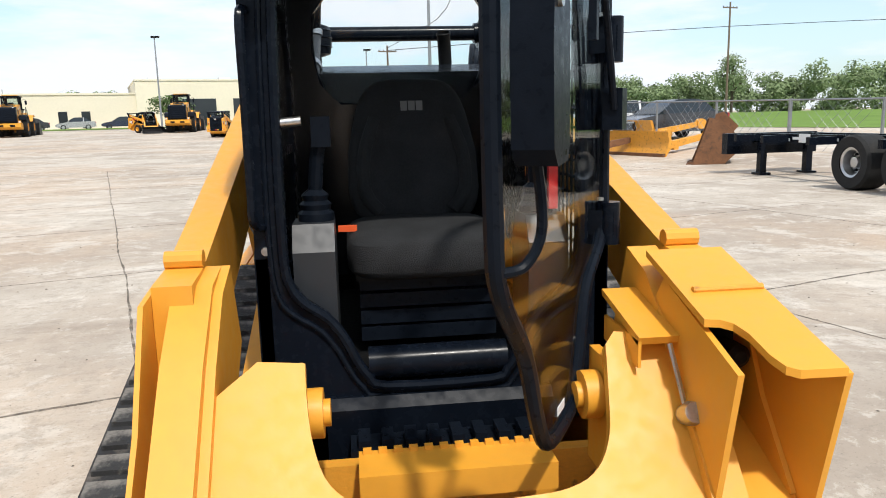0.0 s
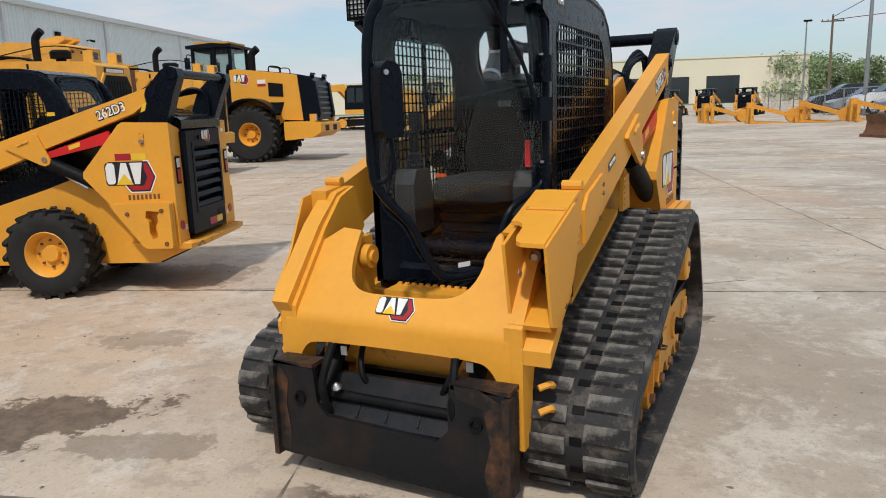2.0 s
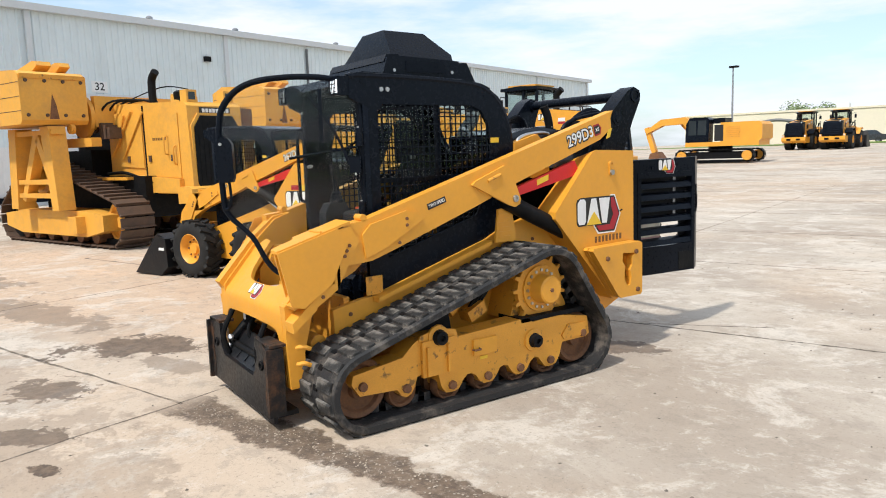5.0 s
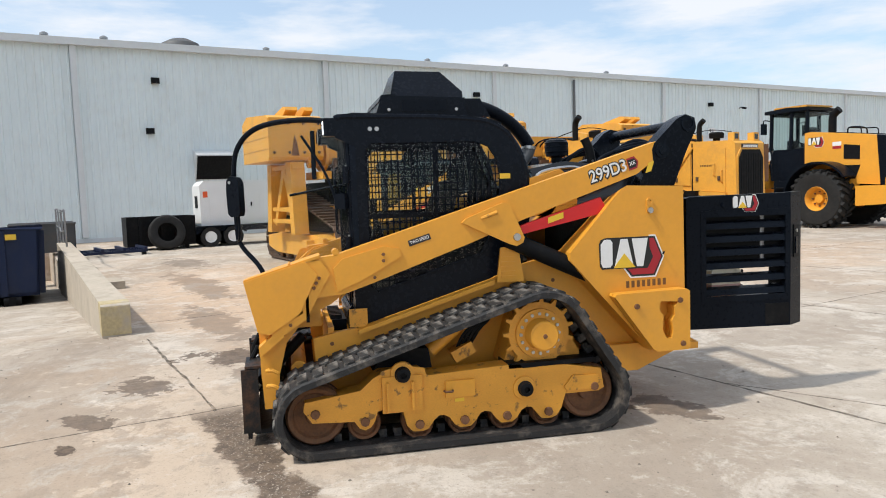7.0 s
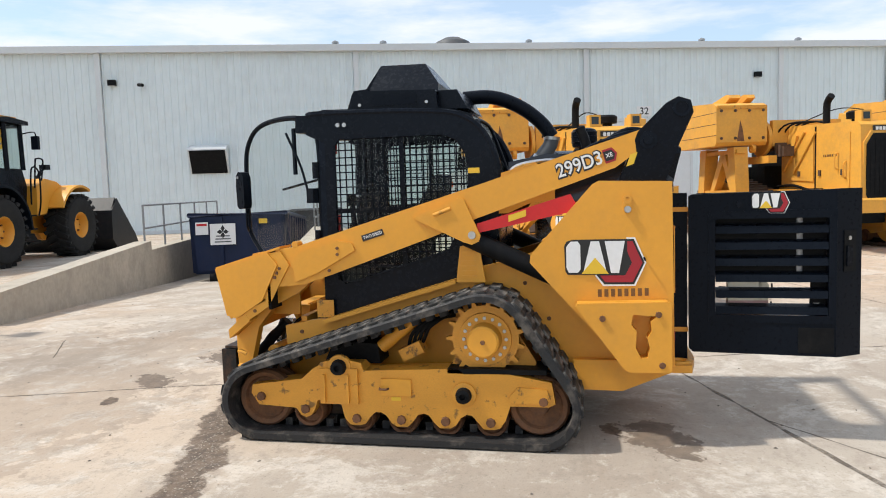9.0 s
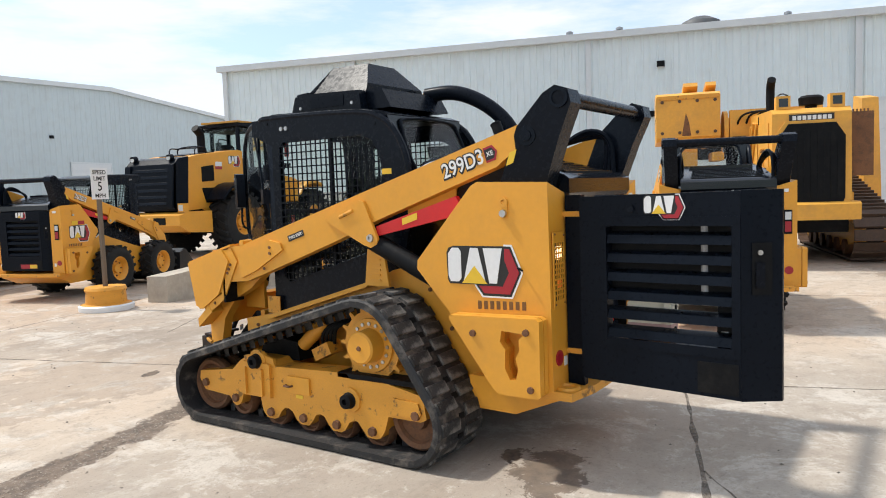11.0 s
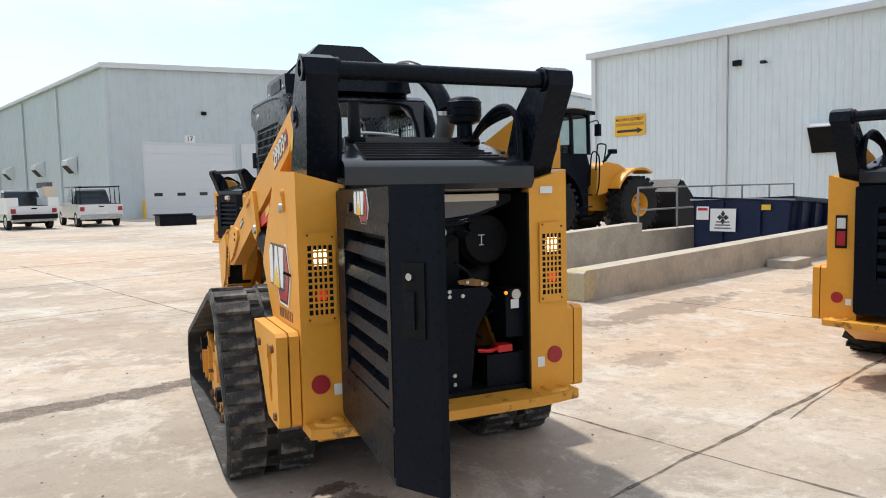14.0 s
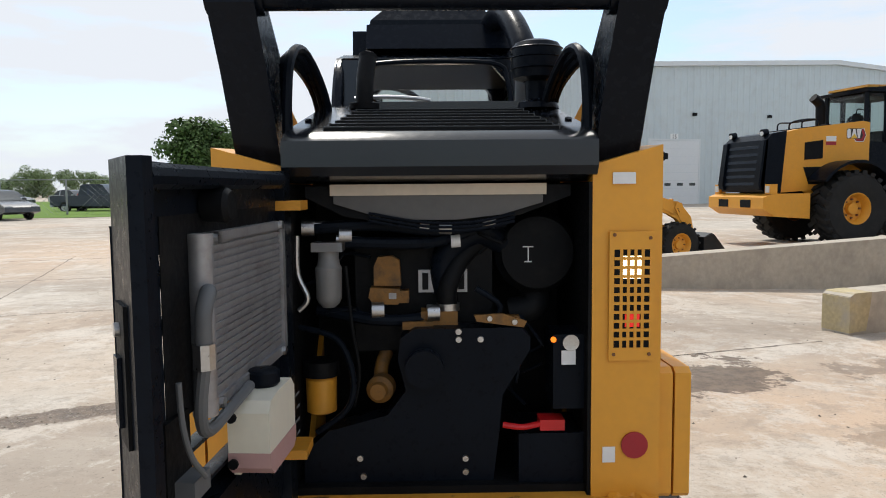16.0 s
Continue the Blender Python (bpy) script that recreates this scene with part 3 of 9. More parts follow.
def joints():
    """Dirt-filled slab joints with wandering edges, and the grit that lies along them."""
    rnd = random.Random(8)

    def strip(a, b, w):
        a, b = Vector(a), Vector(b)
        n = max(4, int((b - a).length / .14))
        sidev = Vector((-(b - a).y, (b - a).x, 0)).normalized()
        bm, prev, off = B(), None, 0.0
        for k in range(n + 1):
            off = off * .8 + rnd.uniform(-.008, .008)
            p = a.lerp(b, k / n) + sidev * off
            h = w * rnd.uniform(.35, 1.5)
            z = ground_z(p.x, p.y)
            row = [bm.verts.new((p.x + sidev.x * q, p.y + sidev.y * q, z + zz)) for q, zz in ((-h, .0015), (-h * .3, .004), (h * .3, .004), (h, .0015))]
            if prev:
                for i in range(3):
                    bm.faces.new((prev[i], prev[i + 1], row[i + 1], row[i]))
            prev = row
        part("slab_joint", bm, M_JOINT, GROUND)
    for s in (-13.2, -9.4, -5.75, -1.3, 2.25, 6.05, 9.8, 13.6, 17.4, 21.2, 25):
        p0, p1 = U * (-4.2 if -5.5 < s < -1.2 else -9) + V * s, U * (-.8 if s == -1.3 else 14) + V * s
        strip((p0.x, p0.y, 0), (p1.x, p1.y, 0), .016 if s in (-1.3, 2.25) else .007)
    for u in (-5.4, -.83, 3.75, 8.3, 12.9):
        for s0, s1 in ((-14, -1.3), (-1.3, 25)):
            if u == -5.4 and s0 < -1.3:
                continue
            p0, p1 = U * u + V * s0, U * u + V * s1
            strip((p0.x, p0.y, 0), (p1.x, p1.y, 0), .010 if u in (-.83, 3.75) else .006)
    for x, y, dx, dy in ((.2, 2.45, .9, .7), (-2.4, 1.7, -1.2, -.5), (-1.9, -4.5, .8, .5) ):
        strip((x, y, 0), (x + dx, y + dy, 0), .007)
    def crumbs(n, spread, r0, r1):
        bm = B()
        for k in range(n):
            u, s = spread()
            p = U * u + V * s
            if abs(p.x) < .98 and -1.0 < p.y < 1.25 and abs(p.x) > .48:
                continue
            r = rnd.uniform(r0, r1)
            ring = [bm.verts.new((p.x + r * math.cos(q) * rnd.uniform(.7, 1.3), p.y + r * math.sin(q) * rnd.uniform(.7, 1.3), .002)) for q in (0, 1.26, 2.5, 3.8, 5.0)]
            top = bm.verts.new((p.x, p.y, .002 + r * rnd.uniform(.5, .9)))
            for i in range(5):
                bm.faces.new((ring[i], ring[(i + 1) % 5], top))
        return bm
    solid("gravel", crumbs(1700, lambda: (rnd.uniform(-.8, 9.0), -1.33 + rnd.gauss(0, .09)), .002, .008), M_PALE, "pale gravel scattered along the worn joint", "gravel", kind="stuff")
    solid("grit", crumbs(900, lambda: (rnd.uniform(-6, 10), rnd.uniform(-8, 10)), .003, .012), M_PEB, "loose dark grit on the concrete", "grit", kind="stuff")


joints()


# ---- long ribbed warehouse on the west side ----
def ribbed_wall(s0, s1, z0, z1, depth=0.035, step=0.305, thick=0.25):
    """Ribbed steel sheet standing in the plane x = 0 of its own grid, facing +x."""
    pts, s = [(-thick, s0)], s0
    while s < s1 - step:
        pts += [(0, s), (0, s + step * .62), (depth, s + step * .72), (depth, s + step * .90), (0, s + step * 1.0 - .001)]
        s += step
    pts += [(0, s1), (-thick, s1)]
    bm = B()
    lo = [bm.verts.new((x, y, z0)) for x, y in pts]
    hi = [bm.verts.new((x, y, z1)) for x, y in pts]
    for i in range(len(pts)):
        k = (i + 1) % len(pts)
        bm.faces.new((lo[i], lo[k], hi[k], hi[i]))
    return bm


def wall_lamp(parent, m):
    lp = part("wall_lamp", box(B(), 0, .18, -.16, .16, -.12, .12, .02, m), M_DARK, parent)
    part("lens", box(B(), .03, .16, -.12, .12, -.135, -.12, 0, m), M_LENS, lp)


def number_plate(parent, m, txt):
    pl = part("door_number", box(B(), 0, .012, -.36, .36, -.24, .24, .004, m), M_WHITE, parent)
    lettering("number", txt, m @ on_plane((.0135, 0, 0), (0, 1, 0), (0, 0, 1)), .46, M_DECALK, pl)


def overhead_door(parent, m, w, h, windows=True):
    """Sectional door standing in the plane x = 0, facing +x, from y = 0 to w."""
    fr = part("door_frame", prism(B(), [(-.12, 0), (w + .12, 0), (w + .12, h + .14), (-.12, h + .14)], 0, .05, "x", hole=[(0, -.001 + .002), (w, .002), (w, h), (0, h)], m=m), M_TRIM, parent)
    n = 8
    for k in range(n):
        pn = part("door_section", box(B(), .004, .03, .005, w - .005, k * h / n + .006, (k + 1) * h / n - .006, .006, m), M_DOORW, fr)
        if windows and k == 2:
            for q in range(4):
                y = w * (q + .5) / 4
                part("door_window", box(B(), .028, .034, y - .28, y + .28, k * h / n + .2, k * h / n + .42, .003, m), M_WIN, pn)


def warehouse_a():
    m = grid_pose(-27.86, 0)
    t = thing("warehouse", "long pale grey ribbed steel warehouse with flat eaves", "warehouse", m, kind="structure")
    s0, s1, H = -18.4, 62.0, 7.85
    w = part("wall", ribbed_wall(s0, s1, 0, H), M_SIDEA, t)
    end = part("end_wall", box(B(), -60, -.25, s0, s0 + .25, 0, H), M_SIDEA, t)
    part("end_wall", box(B(), -60, -.25, s1 - .25, s1, 0, H), M_SIDEA, t)
    part("roof", prism(B(), [(-60, H), (.25, H), (.25, H + .12), (-30, H + 1.6), (-60, H + .12)], s0 - .15, s1 + .15, "y"), M_TRIM, t)
    part("fascia", box(B(), .035, .30, s0 - .15, s1 + .15, H - .02, H + .26, .02), M_TRIM, t)
    part("base_trim", box(B(), .0, .06, s0, s1, 0, .16, .01), M_TRIM, t)
    for s in (-18.2, -11.3, -.3, 10.25, 19.8, 32.5, 41.8, 51.8, 61.5):
        part("downspout", box(B(), .036, .17, s - .11, s + .11, .2, H - .02, .02), M_TRIM, t)
    part("drain_pipe", tube(B(), [(.12, 25.3, H - .2), (.12, 25.3, .3)], .07, 10, smooth=False), M_GREY, t)
    for s, z in ((-10.75, 6.58), (2.72, 6.58), (18.65, 6.58), (36.8, 6.6), (2.4, 4.5)):
        wall_lamp(t, Matrix.Translation((.035, s, z)))
    for s, z in ((-9.5, 6.45), (39.7, 6.45)):
        cam_ = part("camera_bracket", tube(B(), [(.03, s, z), (.25, s, z + .05), (.35, s, z)], .03, 8), M_DARK, t)
        part("camera_bracket", cyl(B(), (.35, s - .1, z), (.5, s + .12, z - .04), .07, n=12), M_DARK, t)
    for sc, z in ((-6.85, 3.2), (4.9, 3.05)):
        hd = part("vent_hood", prism(B(), [(.04, z + .64), (.58, z + .50), (.62, z + .42), (.10, z - .62), (.04, z - .62)], sc - .82, sc + .82, "y", .012), M_TRIM, t)
        part("vent_mouth", prism(B(), [(.622, z + .38), (.630, z + .376), (.128, z - .60), (.120, z - .596)], sc - .76, sc + .76, "y"), M_DARK, hd)
    overhead_door(t, Matrix.Translation((.036, 10.7, 0)), 4.6, 4.5, False)
    number_plate(t, Matrix.Translation((.04, 13.05, 4.95)), "32")
    overhead_door(t, Matrix.Translation((.036, 34.6, 0)), 4.6, 4.5, False)
    number_plate(t, Matrix.Translation((.04, 36.95, 4.85)), "31")
    sg = part("wall_sign", box(B(), .04, .07, -16.98, -15.28, 3.88, 4.86, .008), M_SIGNY, t, "yellow and black direction sign")
    mk = lambda y, z: on_plane((.0725, y, z), (0, 1, 0), (0, 0, 1))
    lettering("sign_text", "MACHINE & EQUIPMENT", mk(-16.13, 4.66), .2, M_DECALK, sg, 1.55)
    lettering("sign_text", "LOADING & UNLOADING", mk(-16.13, 4.42), .2, M_DECALK, sg, 1.55)
    part("sign_arrow", prism(B(), [(-16.85, 4.05), (-15.72, 4.05), (-15.72, 3.97), (-15.38, 4.11), (-15.72, 4.25), (-15.72, 4.17), (-16.85, 4.17)], .0705, .074, "x"), M_DECALK, sg)
    part("roof_vent", lathe(B(), [(0, 1.0), (.25, 1.0), (.5, .85), (.72, .4), (.78, 0)], (-4.2, 4.65, H + .68), (0, 0, 1), 28), M_BINGREY, t)
    for s in (-1.2, 1.0, 7.9, 16.5, 21.5, 29.0):
        part("roof_stack", lathe(B(), [(0, .10), (.42, .10), (.42, .16), (.5, .16), (.56, .05), (.56, 0)], (-1.2, s, H + .15), (0, 0, 1), 12), M_RAIL, t)


warehouse_a()


# ---- second warehouse to the south, gable towards the yard ----
def warehouse_b():
    m = grid_pose(-12.25, -43.86)
    t = thing("warehouse", "tall pale grey gabled steel warehouse with overhead doors", "warehouse", m, kind="structure")
    L = 110.0
    gable = [(0, 0), (-74, 0), (-74, 9.6), (-38, 11.5), (0, 9.6)]
    holes = ((-8.35, -2.2, 4.8), (-16.2, -9.07, 4.85), (-24.2, -19.6, 4.9))
    part("gable_wall", prism(B(), gable, -.3, 0, "y"), M_SIDE, t)
    part("side_wall", box(B(), -.3, 0, -L, -.3, 0, 9.5), M_SIDE, t)
    bm = B()
    s = -L
    while s < -.5:
        prism(bm, [(0, s), (.035, s + .08), (.035, s + .18), (0, s + .26)], 0, 9.5, "z")
        s += .5
    part("siding_ribs", bm, M_SIDE, t)
    bm = B()
    x = -73.6
    while x < -.3:
        top = 9.5 + (1.9 * (x + 74) / 36 if x < -38 else 1.9 * (-x) / 38)
        prism(bm, [(x, 0), (x + .06, .03), (x + .16, .03), (x + .22, 0)], 0, top, "z")
        x += .6
    part("gable_ribs", bm, M_SIDE, t)
    part("roof", prism(B(), [(.3, 9.5), (.3, 9.72), (-38, 11.75), (-74.3, 9.8), (-74.3, 9.6), (-38, 11.52)], -L, .25, "y"), M_TRIM, t)
    part("gable_trim", prism(B(), [(.32, 9.42), (.32, 9.74), (-38, 11.77), (-74.3, 9.82), (-74.3, 9.5), (-38, 11.40)], .03, .28, "y"), M_TRIM, t)
    part("corner_trim", box(B(), -.15, .04, -.1, .05, 0, 9.45, .01), M_SIDE, t)
    for k in range(1, 10):
        s = 10.6 * k
        part("downspout", box(B(), .036, .16, -s - .1, -s + .1, .2, 9.4, .02), M_SIDE, t)
    for (a, b, h), num in zip(holes, ("17", "16", "15")):
        overhead_door(t, Matrix.Translation((b, .032, 0)) @ Matrix.Rotation(radians(90), 4, "Z"), b - a, h)
        number_plate(t, Matrix.Translation(((a + b) / 2, .032, 5.2)) @ Matrix.Rotation(radians(90), 4, "Z"), num)
    overhead_door(t, Matrix.Translation((-33, .032, 0)) @ Matrix.Rotation(radians(90), 4, "Z"), 4.6, 4.9)
    for x in (-6.3, -23.7, -31.0):
        wall_lamp(t, Matrix.Translation((x, .032, 6.95)) @ Matrix.Rotation(radians(90), 4, "Z"))
    for s in (7.3, 16, 26.5, 39, 54):
        hd = part("vent_hood", prism(B(), [(.04, 4.3), (.7, 4.0), (.7, 3.7), (.2, 3.1), (.04, 3.1)], -s - .7, -s + .7, "y", .012), M_TRIM, t)
        part("vent_mouth", prism(B(), [(.69, 3.62), (.705, 3.64), (.25, 3.12), (.23, 3.12)], -s - .64, -s + .64, "y"), M_DARK, hd)
    for x in (-1.9, -8.7):
        part("door_bollard", cyl(B(), (x, .35, 0), (x, .35, 1.15), .09, n=14), M_SIGNY, t)


warehouse_b()


# ---- dock walls, kerb, railing ----
def dock():
    m = grid_pose(0, 0)
    bm = prism(B(), [(-4.45, -.3), (-4.45, .40), (-11.6, .62), (-11.6, .42), (-26, .42), (-26, -1.6)], -5.38, -5.03, "y", .03)
    solid("dock_wall", bm, M_CONC, "stained cast concrete dock retaining wall", "retaining wall", m, kind="structure")
    bm = prism(B(), [(-4.65, -.3), (-4.65, .37), (-4.70, .40), (-16.5, .60), (-16.5, -1.4)], -1.74, -1.42, "y", .03)
    solid("dock_kerb", bm, M_CONC, "pale concrete kerb wall with a chipped end", "kerb", m, kind="structure")
    bm = prism(B(), [(-4.86, .03), (-4.646, .02), (-4.646, .36), (-4.70, .403), (-4.92, .407), (-4.90, .25)], -1.743, -1.417, "y", .02)
    solid("kerb_paint", bm, M_KERBY, "worn yellow paint on the kerb end", "paint", m, kind="structure")
    rl = thing("handrail", "galvanised pipe handrail on the dock wall", "handrail", m)
    us = [-11.7, -13.4, -15.1, -16.8, -18.5, -20.2]
    for u in us:
        part("post", cyl(B(), (u, -5.2, .41), (u, -5.2, 1.42), .024, n=10), M_RAIL, rl)
    for z in (1.42, .90):
        part("rail", cyl(B(), (us[0], -5.2, z), (us[-1], -5.2, z), .022, n=10), M_RAIL, rl)
    rl = thing("handrail", "bent galvanised pipe handrail beside the kerb", "handrail", m)
    us = [-14.8, -16.4, -18.0, -19.6]
    for u in us:
        part("post", cyl(B(), (u, -1.58, .1), (u + .04, -1.60, 1.45), .024, n=10), M_RAIL, rl)
    for z in (1.45, .95):
        part("rail", tube(B(), [(us[0], -1.6, z), (us[1], -1.62, z - .06), (us[2], -1.58, z), (us[3], -1.6, z)], .022, 8), M_RAIL, rl)


dock()

# ---- the tracked loader and its wheeled relatives; each faces -y, its left side is +x ----
ARM_SLOPE = math.atan2(0.67, 2.23)


def add_arms(t, model, left_box=True):
    """Lift arms, rear towers, cross tube, red braces and lift rams."""
    for sd in (1, -1):
        x = lambda a, b: (sd * a, sd * b) if sd > 0 else (sd * b, sd * a)
        a0, a1 = x(0.555, 0.640)
        arm = part("lift_arm", prism(B(), [(-.74, 1.20), (-.60, 1.215), (1.62, 1.885), (1.66, 1.80), (1.47, 1.665), (.64, 1.385), (.30, 1.255), (-.35, 1.03), (-.55, .965), (-.74, .95)], a0, a1, "x", 0.012), M_YEL, t)
        o = sd * 0.642
        out = (sd, 0, 0)
        # lug plate with its slot and pin
        a0, a1 = x(0.641, 0.662)
        lug = part("lug_plate", prism(B(), [(.22, 1.385), (.25, 1.41), (.50, 1.505), (.545, 1.50), (.645, 1.27), (.635, 1.235), (.59, 1.215), (.54, 1.23)], a0, a1, "x", 0.006), M_YEL, arm)
        part("slot", tube(B(), [(sd * .663, .35, 1.405), (sd * .663, .46, 1.445)], 0.012, 8, smooth=False), M_YELW, lug)
        part("pin", lathe(B(), [(0, 0.026), (0.012, 0.024), (0.012, 0.012), (0.004, 0.012), (0.004, 0)], (sd * .662, .592, 1.275), out, 16), M_STEEL, lug)
        # front patch plate
        a0, a1 = x(0.641, 0.656)
        patch = part("patch_plate", prism(B(), [(-.62, 1.13), (-.56, 1.19), (-.30, 1.255), (-.20, 1.235), (-.18, 1.19), (-.34, 1.10), (-.45, 1.04), (-.60, .985)], a0, a1, "x", 0.006), M_YEL, arm)
        bolts(patch, [(sd * .656, -.36, 1.02 + .04), (sd * .656, -.30, 1.165), (sd * .656, -.30, 1.205)], out, 0.012, 0.006, M_RUST)
        # welded nose knuckle
        a0, a1 = x(0.641, 0.652)
        kn = part("knuckle_plate", prism(B(), [(-.80, 1.175), (-.70, 1.19), (-.64, 1.10), (-.80, .82), (-.99, .70), (-1.05, .78), (-.92, .94)], a0, a1, "x", 0.004), M_YEL, arm)
        bolts(kn, [(sd * .652, -.73, 1.045), (sd * .652, -.71, 1.075), (sd * .652, -.745, 1.015), (sd * .652, -.90, .79)], out, 0.012, 0.008, M_RUST)
        # red safety brace
        a0, a1 = x(0.600, 0.636)
        red = part("arm_brace", prism(B(), [(.62, 1.285), (.62, 1.345), (1.20, 1.515), (1.235, 1.45), (1.20, 1.405)], a0, a1, "x", 0.005), M_RED, t, "red arm safety brace")
        part("sticker", prism(B(), [(.82, 1.352), (.82, 1.392), (.93, 1.426), (.93, 1.386)], *x(0.637, 0.639), "x"), M_DECALY, red)
        # lift ram
        ram = part("lift_ram", cyl(B(), (sd * .60, .55, 1.26), (sd * .60, 1.15, .98), 0.06, n=18, bev=0.008), M_DARK, t)
        part("rod_end", cyl(B(), (sd * .60, .66, 1.20), (sd * .60, .56, 1.245), 0.035, n=14), M_STEEL, ram)
        # rear tower
        a0, a1 = x(0.476, 0.616)
        tw = part("arm_tower", prism(B(), [(1.42, 1.40), (1.60, 1.87), (1.76, 2.03), (1.83, 2.065), (1.90, 2.04), (1.915, 1.97), (1.84, 1.80), (1.73, 1.50), (1.66, 1.40)], a0, a1, "x", 0.01, warp=lambda c: Vector((c.x + (math.copysign((c.z - 1.53) * .075, c.x) + math.copysign(.004 if abs(c.x) < .55 else 0, c.x)), c.y, c.z))), M_BLK, t)
        part("tower_pin", lathe(B(), [(0, .055), (.012, .052), (.012, .03), (.02, .028), (.02, 0)], (sd * .637, 1.66, 1.82), out, 20), M_BLK, tw)
        part("collar", lathe(B(), [(0, .052), (.012, .052), (.012, .036), (-.04, .036), (-.04, 0)], (sd * .648, 1.85, 2.00), out, 24), M_BLK, tw)
        part("sticker", prism(B(), [(1.532, 1.668), (1.575, 1.682), (1.598, 1.752), (1.555, 1.738)], *x(.641, .6425), "x"), M_DECALY, arm)
        # model lettering and speed label
        ax = (0, sd * math.cos(ARM_SLOPE), sd * math.sin(ARM_SLOPE))
        up = (0, -math.sin(ARM_SLOPE), math.cos(ARM_SLOPE))
        mm = on_plane((sd * .6415, 1.258, 1.688), ax, up)
        lettering("lettering_back", model, on_plane((sd * .6405, 1.260, 1.686), ax, up), 0.116, M_DECALK, arm, 0.292, .085)
        lettering("lettering", model, mm, 0.116, M_WHITE, arm, 0.276)
        mp = on_plane((sd * .6405, 1.432, 1.738), ax, up)
        if model[:2] == "29":
            mark = part("end_mark", prism(B(), [(-.032, -.042), (.028, -.042), (.050, 0), (.028, .042), (-.032, .042)], 0, .002, "z", m=mp), M_DECALR, arm)
            part("end_mark_face", prism(B(), [(-.028, -.030), (.022, -.030), (.038, 0), (.022, .030), (-.028, .030)], .002, .003, "z", m=mp), M_DECALK, mark)
            lettering("end_letters", "XE", mp @ Matrix.Translation((.002, 0, .0035)), .036, M_WHITE, mark)
        mm = on_plane((sd * .641, -.06, 1.285), ax, up)
        lab = part("label", prism(B(), [(-.075, -.02), (.075, -.02), (.075, .02), (-.075, .02)], 0, .0015, "z", m=mm), M_DECALK, arm)
        lettering("label_text", "TWO SPEED", mm @ Matrix.Translation((0, 0, .002)), 0.028, M_WHITE, lab, 0.13)
        part("weld_boss", cyl(B(), (sd * .555, -.60, 1.232), (sd * .64, -.60, 1.232), 0.022, n=10), M_YEL, arm)
    tubeb = cyl(B(), (-.62, 1.85, 2.00), (.62, 1.85, 2.00), 0.040, n=24)
    ct = part("cross_tube", tubeb, M_BLK, t)
    for x in (-.505, .505):
        part("clamp_ring", lathe(B(), [(-.010, .040), (-.010, .054), (.010, .054), (.010, .040)], (x, 1.85, 2.00), (1, 0, 0), 24), M_BLK, ct)


